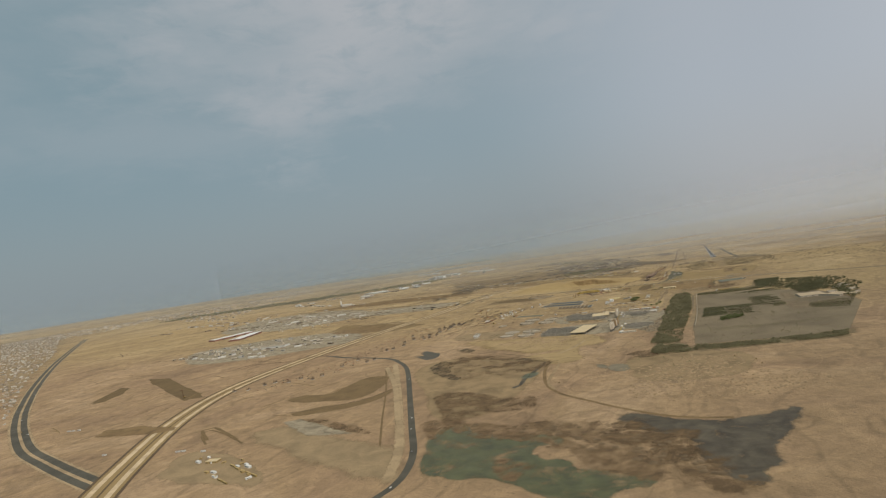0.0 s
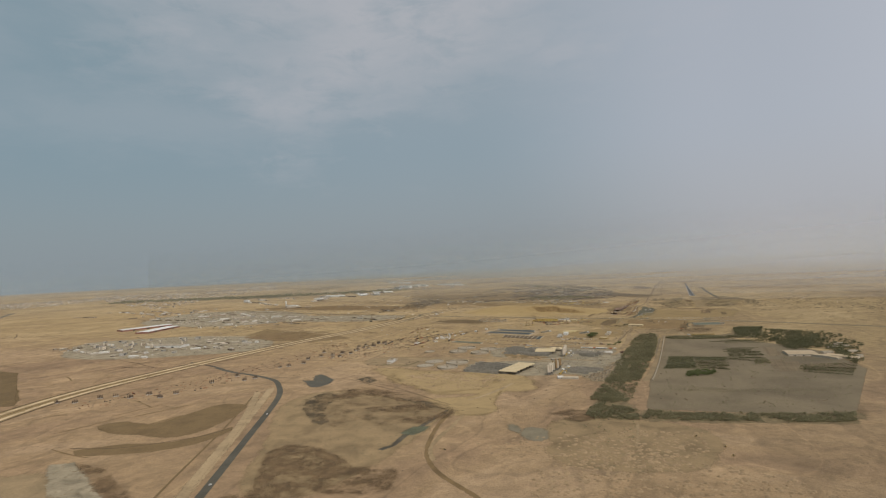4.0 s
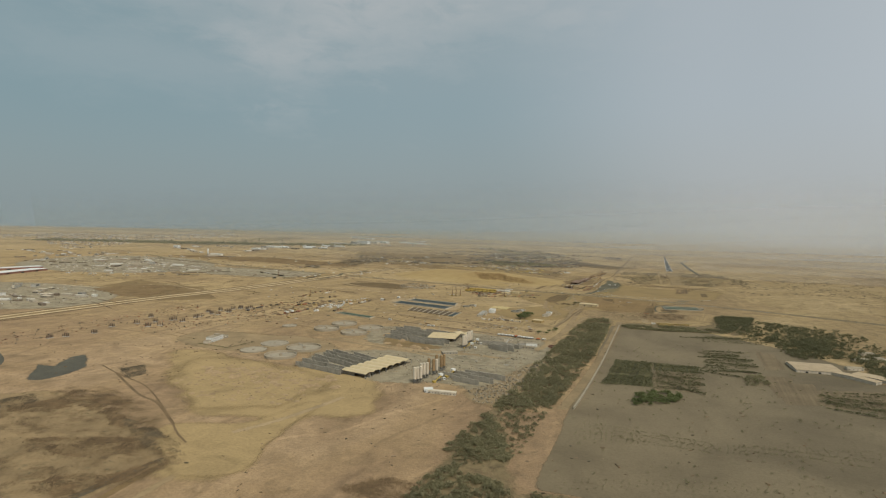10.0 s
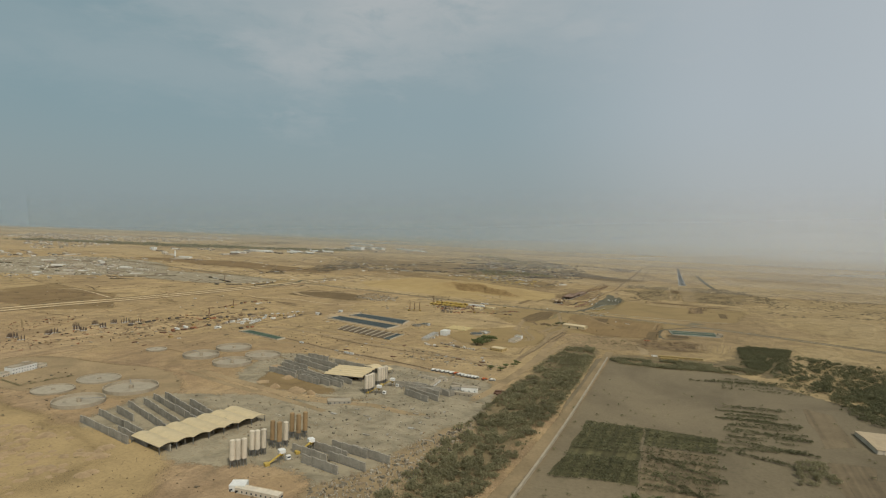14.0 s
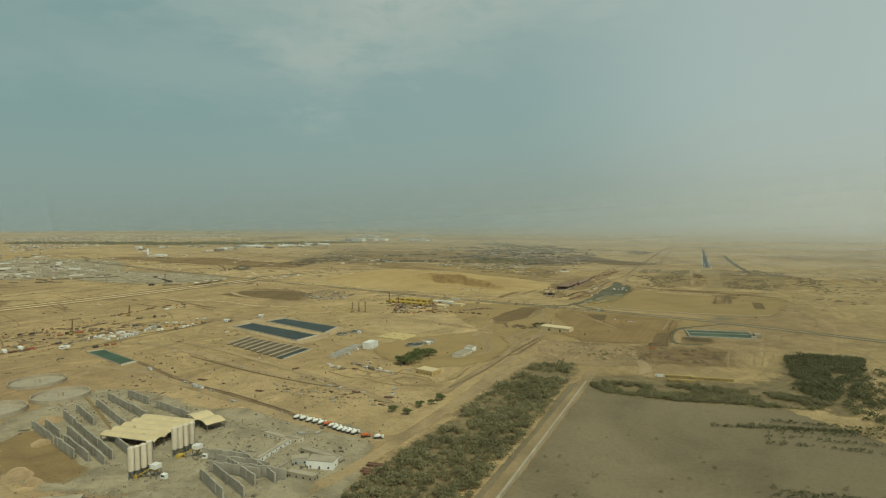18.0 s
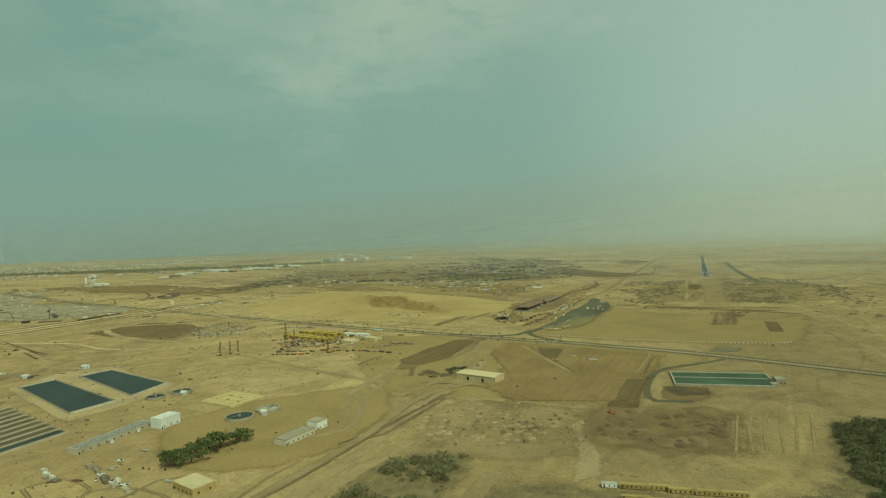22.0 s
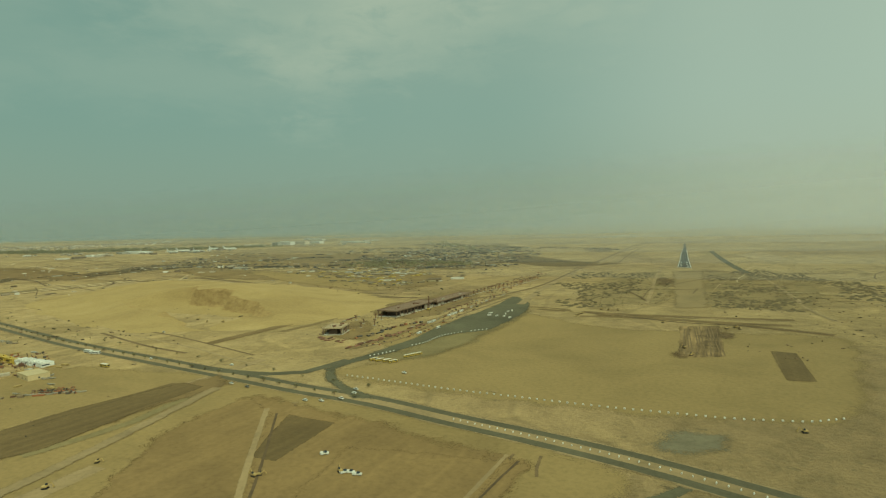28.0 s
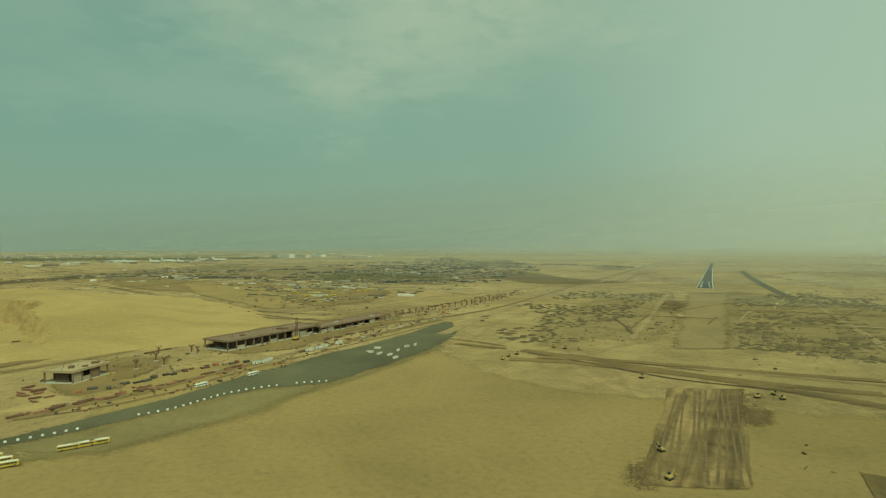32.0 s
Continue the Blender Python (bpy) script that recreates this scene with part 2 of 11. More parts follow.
c = m.mix(0.6, c, m.ramp(ridge, (0.40, 1.0), (0.49, 0.84), (0.53, 1.04), (0.70, 1.0)), "MULTIPLY")
for far, turn, tone in ((0.006, 15, 1.15), (0.011, 70, 1.18), (0.019, 40, 0.82)):
    line = m.math("ABSOLUTE", m.math("SUBTRACT", m.noise(far, 2.0, 0.45, m.where((1, 0.5, 1), turn), 0.4), 0.5))
    c = m.mix(m.ramp(line, (0.0, 0.85), (far * 0.5, 0.75), (far * 0.9, 0.0)), c, m.mix(1.0, c, (tone, tone, tone), "MULTIPLY"))
patchy = m.noise(0.11, 6, 0.78, warp=0.5)
c = m.mix(1.0, c, m.ramp(patchy, (0.34, 0.82), (0.5, 1.0), (0.66, 1.14)), "MULTIPLY")
grit = m.noise(0.9, 5, 0.7)
c = m.mix(0.6, c, m.ramp(grit, (0.30, 0.66), (0.5, 1.0), (0.72, 1.18)), "MULTIPLY")
spots_ = m.math("MULTIPLY", m.ramp(m.noise(0.28, 4, 0.75), (0.60, 0.0), (0.66, 1.0)), m.ramp(m.noise(0.012, 3, 0.55), (0.44, 0.0), (0.58, 0.85)))
c = m.mix(spots_, c, (0.092, 0.070, 0.040))
at = m.n.new("ShaderNodeSeparateXYZ")
m.l.new(m.n.new("ShaderNodeNewGeometry").outputs["Position"], at.inputs[0])
red = m.ramp(m.math("ADD", m.math("MULTIPLY", at.outputs[1], 0.001), m.math("MULTIPLY", mid, 0.3)), (0.78, 1.0), (1.12, 0.0))
c = m.mix(1.0, c, m.mix(red, (1.09, 1.105, 1.075), (1.025, 0.995, 1.075)), "MULTIPLY")
m.set(c, 0.95)
m.bsdf.inputs["Diffuse Roughness"].default_value = 1.0
m.bump(m.math("ADD", m.math("MULTIPLY", grit, 0.5), mid), 0.8, 1.6)
M["sand"] = m.mat
M["pale"] = earth("pale_sand", (0.425, 0.315, 0.185), scale=0.05, ragged=1.1)
M["track"] = earth("wheel_track_sand", (0.372, 0.270, 0.152), scale=0.06, ragged=1.1, rim_scale=0.1)
M["tan"] = earth("levelled_sand", (0.334, 0.236, 0.109), 0.85, 1.1, scale=0.03, rim_scale=0.08)
M["brown"] = earth("brown_soil", (0.235, 0.158, 0.076), scale=0.06)
M["field"] = earth("ploughed_field", (0.178, 0.122, 0.058), 0.85, 1.12, scale=0.04, stripes=0.22, turn=4, ragged=0.35)
M["furrow"] = earth("furrowed_strip", (0.255, 0.172, 0.086), 0.55, 1.5, scale=0.12, stripes=0.85, turn=0, ragged=0.5)
M["mud"] = earth("dark_wet_mud", (0.105, 0.086, 0.056), 0.55, 1.5, scale=0.09, ragged=1.7, rim_scale=0.09, rough=0.6, whole=0.8, hard=0.08)
M["marsh"] = earth("marsh_crust", (0.185, 0.122, 0.064), 0.6, 1.4, scale=0.12, ragged=2.2, rim_scale=0.07, scrub=0.35, whole=0.52, hard=0.05)
M["heath"] = earth("scrub_flat", (0.325, 0.232, 0.126), 0.7, 1.2, scale=0.05, scrub=0.75, ragged=1.3, rim_scale=0.05)
M["estate"] = earth("grey_farm_earth", (0.234, 0.185, 0.117), 0.75, 1.18, scale=0.02, ragged=0.4, scrub=0.5)
M["grey"] = earth("grey_cement_yard", (0.345, 0.290, 0.200), 0.65, 1.25, scale=0.09, ragged=1.3, whole=0.7)
M["spoil"] = earth("disturbed_brown_sand", (0.258, 0.178, 0.086), 0.78, 1.15, scale=0.06, ragged=1.2, rim_scale=0.1)
M["bog"] = earth("dark_bog_crust", (0.128, 0.098, 0.060), 0.6, 1.4, scale=0.12, ragged=2.0, rim_scale=0.07, scrub=0.35, whole=0.52, hard=0.05)
M["dug"] = earth("dug_yellow_sand", (0.415, 0.300, 0.150), 0.8, 1.12, scale=0.06, ragged=1.2, rim_scale=0.05, hard=0.2)
M["scrubby"] = earth("scrub_covered_flat", (0.315, 0.228, 0.115), 0.7, 1.15, scale=0.06, scrub=0.7, ragged=1.3, rim_scale=0.05)
M["wet"] = earth("damp_sand", (0.240, 0.205, 0.140), 0.8, 1.2, scale=0.08, ragged=1.1, rim_scale=0.08, hard=0.12)
M["apron"] = earth("sand_blown_asphalt", (0.265, 0.207, 0.106), 0.85, 1.12, scale=0.04, ragged=1.0, rim_scale=0.04, hard=0.15)
M["ash"] = earth("grey_gravel", (0.330, 0.242, 0.138), 0.8, 1.2, scale=0.06, ragged=1.1)
M["asphalt"] = earth("asphalt", (0.105, 0.097, 0.075), 0.8, 1.25, scale=0.05, ragged=0.25, rough=0.92, hard=0.1)
M["dusty"] = earth("sandy_asphalt", (0.132, 0.119, 0.078), 0.75, 1.25, scale=0.04, ragged=0.9, rough=0.95, rim_scale=0.06)
M["runway"] = earth("runway_asphalt", (0.078, 0.076, 0.068), 0.85, 1.15, scale=0.03, ragged=0.1, rough=0.85)
M["puddle"] = earth("grey_green_puddle", (0.108, 0.096, 0.068), 0.8, 1.2, scale=0.1, ragged=1.8, rim_scale=0.12, rough=0.6)
M["algae"] = earth("algae_water", (0.108, 0.110, 0.046), 0.62, 1.35, scale=0.1, scrub=0.5, hard=0.05, ragged=2.2, rim_scale=0.06, rough=0.4, whole=0.74)
M["crop"] = earth("crop_rows", (0.125, 0.110, 0.052), 0.7, 1.4, scale=0.15, stripes=0.7, turn=90, ragged=0.4)
M["tilled"] = earth("tilled_farm_soil", (0.228, 0.172, 0.104), 0.8, 1.2, scale=0.05, stripes=0.3, turn=4, ragged=0.3)
M["trunk"] = earth("worn_asphalt", (0.135, 0.120, 0.080), 0.8, 1.2, scale=0.05, ragged=0.3, rough=0.95)
M["pond"] = water("settling_water", (0.040, 0.049, 0.043), 0.38)
M["pondg"] = water("green_tank_water", (0.060, 0.088, 0.050), 0.4)
M["concrete"] = plain("concrete", (0.42, 0.39, 0.33), 0.9, 0.45, 0.5)
M["slab"] = plain("precast_panel", (0.36, 0.32, 0.25), 0.9, 0.5, 0.4)
M["rim"] = plain("pale_lining", (0.37, 0.31, 0.22), 0.9, 0.35, 0.3)
M["lining"] = plain("pale_concrete_wall", (0.46, 0.385, 0.27), 0.9, 0.35, 0.3)
M["white"] = plain("white_paint", (0.74, 0.71, 0.64), 0.6, 0.3, 0.4, streak=True)
M["cream"] = plain("cream_render", (0.62, 0.53, 0.40), 0.85, 0.35, 0.4, streak=True)
M["beige"] = plain("beige_sheet_roof", (0.60, 0.47, 0.27), 0.55, 0.25, 0.3)
M["yellow"] = plain("yellow_paint", (0.52, 0.36, 0.08), 0.5, 0.3, 0.8)
M["ochreyellow"] = plain("faded_yellow_paint", (0.40, 0.285, 0.105), 0.6, 0.45, 0.5, streak=True)
M["orange"] = plain("orange_paint", (0.50, 0.13, 0.04), 0.5, 0.3, 0.8)
M["red"] = plain("red_sheet", (0.30, 0.145, 0.10), 0.6, 0.3, 0.4)
M["rust"] = plain("rusty_steel", (0.175, 0.095, 0.06), 0.8, 0.5, 1.2)
M["steel"] = plain("grey_steel", (0.30, 0.29, 0.27), 0.45, 0.35, 1.0, 0.6)
M["dark"] = plain("dark_opening", (0.03, 0.03, 0.03), 0.4, 0.2, 1.0)
M["tyre"] = plain("tyre_rubber", (0.025, 0.024, 0.023), 0.85, 0.2, 2.0)
M["glass"] = plain("window_glass", (0.03, 0.04, 0.05), 0.12, 0.1, 1.0)
M["pile"] = plain("dark_pile", (0.125, 0.090, 0.065), 0.85, 0.4, 1.0)
M["timber"] = plain("yellow_formwork", (0.44, 0.31, 0.13), 0.8, 0.4, 0.8)
M["formwork"] = plain("new_formwork_boards", (0.54, 0.43, 0.22), 0.8, 0.4, 0.8)
M["leaf"] = leaves("thorn_leaves", (0.235, 0.212, 0.112), (0.305, 0.272, 0.158))
M["leafd"] = leaves("dark_leaves", (0.150, 0.145, 0.075), (0.205, 0.192, 0.105))
M["leafg"] = leaves("green_leaves", (0.140, 0.162, 0.062), (0.205, 0.215, 0.095))
M["under"] = earth("dry_undergrowth", (0.232, 0.176, 0.096), 0.6, 1.3, scale=0.25, ragged=1.7, rim_scale=0.12, scrub=0.95, whole=0.7)
m = Nodes("dune_sand")
g_ = m.n.new("ShaderNodeSeparateXYZ")
m.l.new(m.n.new("ShaderNodeNewGeometry").outputs["True Normal"], g_.inputs[0])
soil = m.ramp(m.noise(0.14, 6, 0.68, m.where((1, 1, 3.0))), (0.32, (0.262, 0.172, 0.076)), (0.6, (0.390, 0.272, 0.125)))
soft = m.ramp(m.noise(0.03, 6, 0.6, warp=0.8), (0.3, (0.280, 0.194, 0.084)), (0.55, (0.342, 0.243, 0.105)), (0.72, (0.385, 0.278, 0.126)))
c = m.mix(m.ramp(m.math("ADD", g_.outputs[2], m.math("MULTIPLY", m.math("SUBTRACT", m.noise(0.2, 4, 0.6), 0.5), 0.12)), (0.83, 1.0), (0.93, 0.0)), soft, soil)
c = m.mix(0.5, c, m.ramp(m.noise(0.9, 5, 0.7), (0.3, 0.65), (0.72, 1.2)), "MULTIPLY")
m.set(c, 0.95)
m.bsdf.inputs["Diffuse Roughness"].default_value = 1.0
m.bump(m.noise(0.35, 6, 0.65), 0.6, 0.8)
M["dune"] = m.mat
M["brownroof"] = plain("brown_concrete", (0.23, 0.155, 0.105), 0.9, 0.5, 0.5)
M["ochre"] = plain("ochre_steel", (0.33, 0.22, 0.11), 0.6, 0.4, 0.6, streak=True)
M["tanroof"] = plain("faded_orange_roof", (0.46, 0.35, 0.215), 0.7, 0.3, 0.3)
M["pale_line"] = earth("pale_track_line", (0.42, 0.310, 0.178), scale=0.1, ragged=0.7)
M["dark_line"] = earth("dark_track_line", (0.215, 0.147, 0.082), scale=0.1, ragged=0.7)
M["plot"] = earth("brown_levelled_plot", (0.205, 0.140, 0.068), 0.82, 1.15, scale=0.06, ragged=0.8, rim_scale=0.1)
M["approach"] = earth("cleared_sand", (0.330, 0.240, 0.128), 0.85, 1.1, scale=0.04)
M["tipped"] = earth("tipped_brown_ground", (0.275, 0.190, 0.100), 0.7, 1.25, scale=0.1, ragged=2.2, rim_scale=0.05, whole=0.55, hard=0.25)
M["plough"] = earth("brown_levelled_land", (0.282, 0.187, 0.086), 0.85, 1.15, scale=0.05, ragged=0.7, stripes=0.12, turn=62)
M["fen"] = earth("broken_marsh_crust", (0.235, 0.163, 0.088), 0.6, 1.4, scale=0.12, ragged=2.2, rim_scale=0.09, scrub=0.35, whole=0.31, hard=0.05)
M["graded"] = earth("graded_pale_sand", (0.64, 0.50, 0.325), scale=0.1, ragged=0.6)
# Dark brown for ditches; also colours the shade strip painted along a boundary.
M["rut"] = earth("dark_soil_and_shade", (0.138, 0.094, 0.056), scale=0.1, ragged=0.8)
M["bark"] = plain("bark", (0.12, 0.085, 0.055), 0.95, 0.4, 2.0)
M["marking"] = plain("road_paint", (0.70, 0.68, 0.62), 0.7, 0.3, 0.5)

# ---- building helpers ----
def obj(name, verts, faces, material, parent=None, label="", mats=None, slots=None):
    me = bpy.data.meshes.new(name)
    me.from_pydata([tuple(v) for v in verts], [], [tuple(f) for f in faces])
    for mm in ([material] if mats is None else mats):
        me.materials.append(mm)
    if slots is not None:
        me.polygons.foreach_set("material_index", slots)
    ob = new(name, me)
    if parent is not None:
        ob.parent = parent
    if label:
        ob["label"] = label
    return ob


def part(name, bm, material, parent, label=""):
    """Links a bmesh as one mesh object under a thing or a part."""
    me = bpy.data.meshes.new(name)
    bmesh.ops.recalc_face_normals(bm, faces=bm.faces)
    bm.to_mesh(me)
    bm.free()
    me.materials.append(material)
    ob = new(name, me)
    ob.parent = parent
    if label:
        ob["label"] = label
    return ob


def base(name, x=0, y=0, z=0, turn=0, label="", category="", group="", kind=""):
    ob = new(name)
    ob.empty_display_size = 0.1
    ob.matrix_world = pose(x, y, z, 0, 0, turn)
    return tagged(ob, label, category, group, kind)


def box(bm, x, y, z, sx, sy, sz, turn=0, bevel=0.0):
    """A box standing on z, its middle at x, y."""
    r = bmesh.ops.create_cube(bm, size=1.0, matrix=pose(x, y, z + sz / 2, 0, 0, turn) @ Matrix.Diagonal((sx, sy, sz, 1)))
    if bevel:
        es = list({e for v in r["verts"] for e in v.link_edges})
        bmesh.ops.bevel(bm, geom=es, offset=bevel, segments=1, affect="EDGES")
    return bm


def tube(bm, x, y, z, r, h, n=14, r2=None):
    bmesh.ops.create_cone(bm, cap_ends=True, segments=n, radius1=r, radius2=r if r2 is None else r2, depth=h, matrix=pose(x, y, z + h / 2))
    return bm


LAYER = [0]


def outline(pts, step=6.0, jitter=0.0, smooth=True):
    """A closed outline through the corners, with extra points between them."""
    out, n = [], len(pts)
    for i in range(n):
        a, b = Vector(pts[i]), Vector(pts[(i + 1) % n])
        k = max(1, int((b - a).length / step))
        p0, p3 = Vector(pts[i - 1]), Vector(pts[(i + 2) % n])
        for j in range(k):
            t = j / k
            if smooth:
                q = 0.5 * ((2 * a) + (b - p0) * t + (2 * p0 - 5 * a + 4 * b - p3) * t * t + (3 * a - p0 - 3 * b + p3) * t ** 3)
            else:
                q = a.lerp(b, t)
            if jitter:
                q = q + Vector((noise.noise((q.x * 0.07, q.y * 0.07, 3.1)), noise.noise((q.x * 0.07, q.y * 0.07, 9.7)))) * jitter
            out.append(q)
    return out


def patch(name, mat, pts, label, rim=3.0, jitter=2.0, smooth=True, kind="structure", category="ground", z=None, step=6.0):
    """A spread of other ground on the sheet; its rim wears out into the sand."""
    ring = np.array([(p.x, p.y) for p in outline(pts, step, jitter, smooth)])
    nxt = np.roll(ring, -1, axis=0)
    (x0, y0), (x1, y1) = ring.min(axis=0) - rim, ring.max(axis=0) + rim
    cell = max(0.8, math.sqrt((x1 - x0) * (y1 - y0)) / 60)
    nx, ny = int((x1 - x0) / cell) + 2, int((y1 - y0) / cell) + 2
    gx, gy = np.meshgrid(x0 + cell * np.arange(nx), y0 + cell * np.arange(ny))
    q = np.stack([gx.ravel(), gy.ravel()], 1)
    best, odd = np.full(len(q), 1e9), np.zeros(len(q), bool)
    for a, b in zip(ring, nxt):
        d = b - a
        t = np.clip(((q - a) @ d) / max(1e-9, d @ d), 0, 1)
        best = np.minimum(best, np.hypot(*(q - a - t[:, None] * d).T))
        if a[1] != b[1]:
            cross = (a[1] > q[:, 1]) != (b[1] > q[:, 1])
            odd ^= cross & (q[:, 0] < d[0] * (q[:, 1] - a[1]) / d[1] + a[0])
    val = np.clip(0.5 + np.where(odd, best, -best) / (2 * rim), 0, 1).reshape(ny, nx)
    top = np.maximum(np.maximum(val[:-1, :-1], val[1:, :-1]), np.maximum(val[:-1, 1:], val[1:, 1:]))
    js, iis = np.nonzero(top > 0.001)
    ids = js * nx + iis
    quads = np.stack([ids, ids + 1, ids + nx + 1, ids + nx], 1)
    used, back = np.unique(quads, return_inverse=True)
    if z is None:
        LAYER[0] += 1
        z = 0.01 + 0.0006 * LAYER[0]
    ob = obj(name, np.c_[q[used], np.full(len(used), z)].tolist(), back.reshape(-1, 4).tolist(), mat)
    ob.data.attributes.new("rim", "FLOAT", "POINT").data.foreach_set("value", val.ravel()[used].tolist())
    return tagged(ob, label, category, "", kind)


def spline(pts, step=5.0):
    out = []
    n = len(pts)
    for i in range(n - 1):
        a, b = Vector(pts[i]), Vector(pts[i + 1])
        p0 = Vector(pts[i - 1]) if i else a
        p3 = Vector(pts[i + 2]) if i + 2 < n else b
        k = max(1, int((b - a).length / step))
        for j in range(k):
            t = j / k
            out.append(0.5 * ((2 * a) + (b - p0) * t + (2 * p0 - 5 * a + 4 * b - p3) * t * t + (3 * a - p0 - 3 * b + p3) * t ** 3))
    out.append(Vector(pts[-1]))
    return out


def sides(line):
    res = []
    for i, p in enumerate(line):
        d = line[min(i + 1, len(line) - 1)] - line[max(i - 1, 0)]
        d.normalize()
        res.append(Vector((-d.y, d.x)))
    return res


def strip(name, mat, pts, width, label="", soft=0.25, kind="structure", category="road", shift=0.0, z=None, parent=None, step=6.0):
    """A road or track along a line, with soft shoulders."""
    line = spline(pts, step)
    nor = sides(line)
    if z is None:
        LAYER[0] += 1
        z = 0.01 + 0.0006 * LAYER[0]
    v, val, f = [], [], []
    for p, s in zip(line, nor):
        for k, a in ((-0.5, 0.0), (-0.5 + soft, 1.0), (0.5 - soft, 1.0), (0.5, 0.0)):
            q = p + s * (shift + k * width)
            v.append((q.x, q.y, z)), val.append(a)
    for i in range(len(line) - 1):
        for k in range(3):
            a = 4 * i + k
            f.append((a, a + 4, a + 5, a + 1)[::-1])
    ob = obj(name, v, f, mat, parent)
    ob.data.attributes.new("rim", "FLOAT", "POINT").data.foreach_set("value", val)
    return tagged(ob, label, category, "", kind) if parent is None else ob


def spots(pts, gap, shift=0.0):
    """Places at even gaps along a line: x, y and the line's bearing in degrees."""
    line = spline(pts, 2.0)
    nor = sides(line)
    res, run, nxt = [], 0.0, 0.0
    for i in range(len(line) - 1):
        d = (line[i + 1] - line[i]).length
        while run + d >= nxt and d > 0:
            q = line[i].lerp(line[i + 1], (nxt - run) / d) + nor[i] * shift
            res.append((q.x, q.y, math.degrees(math.atan2(-nor[i].x, nor[i].y))))
            nxt += gap
        run += d
    return res


def inside(x, y, poly):
    hit = False
    for i in range(len(poly)):
        (x1, y1), (x2, y2) = poly[i - 1], poly[i]
        if (y1 > y) != (y2 > y) and x < (x2 - x1) * (y - y1) / (y2 - y1) + x1:
            hit = not hit
    return hit


def scatter(poly, count, rng, gap=0.0):
    xs, ys = [p[0] for p in poly], [p[1] for p in poly]
    res, tries = [], 0
    while len(res) < count and tries < count * 30:
        tries += 1
        x, y = rng.uniform(min(xs), max(xs)), rng.uniform(min(ys), max(ys))
        if inside(x, y, poly) and all((x - a) ** 2 + (y - b) ** 2 > gap * gap for a, b in (res if gap else ())):
            res.append((x, y))
    return res


def ribbons(name, mat, poly, count, label, lo=30, hi=140, width=1.6, high=0.0, turns=(0, 90), seed=1, category="track"):
    """Uncounted wheel lines or low soil berms over a stretch of ground: one mesh."""
    rng = random.Random(seed)
    LAYER[0] += 1
    v, val, f = [], [], []
    for k, (x, y) in enumerate(scatter(poly, count, rng)):
        a, bend = radians(rng.choice(turns) + rng.gauss(0, 5)), rng.gauss(0, 0.0035)
        p, w, z = Vector((x, y)), width * rng.uniform(0.6, 1.4), 0.01 + 0.0006 * LAYER[0] + 0.00001 * k
        n = int(rng.uniform(lo, hi) / 5)
        for i in range(n + 1):
            d, j = Vector((math.cos(a), math.sin(a))), len(v)
            s = Vector((-d.y, d.x)) * w * (0.7 + 0.5 * noise.noise((p.x * 0.06, p.y * 0.06, k)))
            fade = min(1.0, 4.0 * min(i, n - i) / n)
            for e, t in ((-0.5, 0.0), (-0.12, 1.0), (0.12, 1.0), (0.5, 0.0)):
                q = p + s * e
                v.append((q.x, q.y, z + high * t * fade * (0.7 + 0.5 * noise.noise((p.x * 0.2, p.y * 0.2, 1.0)))))
                val.append(t * fade * 0.85)
            if i:
                f += [(j - 4 + m, j - 3 + m, j + 1 + m, j + m) for m in range(3)]
            p, a = p + d * 5, a + bend * 5 + rng.gauss(0, 0.02)
            if p.x > -92 and 500 < p.y < 905 or p.x > -350 and 780 < p.y < 1245:
                break
    ob = obj(name, v, f, mat)
    ob.data.attributes.new("rim", "FLOAT", "POINT").data.foreach_set("value", val)
    return tagged(ob, label, category, "", "stuff")

# ---- the ground: one sheet to the horizon, with a dug dune ----
def dune(x, y):
    """Height of the quarried dune above the flat."""
    u, v = ((x + 305) * 0.96 - (y - 1205) * 0.28) / 108.0, ((x + 305) * 0.28 + (y - 1205) * 0.96) / 48.0
    h = 13.0 * math.exp(-(u ** 4 + v * v)) * (0.85 + 0.3 * noise.noise((x * 0.012, y * 0.012, 4.0)))
    wob = 9.0 * noise.noise((x * 0.035, y * 0.035, 7.0)) + 2.5 * noise.noise((x * 0.16, y * 0.16, 2.0))
    p, q = ((x + 258) * 0.94 - (y - 1160) * 0.34) / 54.0, ((x + 258) * 0.34 + (y - 1160 + wob) * 0.94) / 17.0
    h *= 1 - 0.9 * math.exp(-(p ** 8 + abs(q) ** 20))
    h += 0.8 * noise.noise((x * 0.05, y * 0.05, 1.0)) * min(1.0, max(0.0, h) / 2.5)
    return h - 0.6


def sheet():
    xs, ys = [-7000, -3000, -1000, 0, 1000, 3000, 7000], [-1500, -500, 0, 500, 1000, 1500, 2500, 4500, 7500]
    v = [(x, y, 0.0) for y in ys for x in xs]
    n = len(xs)
    f = [(j * n + i, j * n + i + 1, (j + 1) * n + i + 1, (j + 1) * n + i) for j in range(len(ys) - 1) for i in range(n - 1)]
    return tagged(obj("ground", v, f, M["sand"]), "flat pale sandy desert with gravel flats and wheel tracks", "ground", "", "structure")


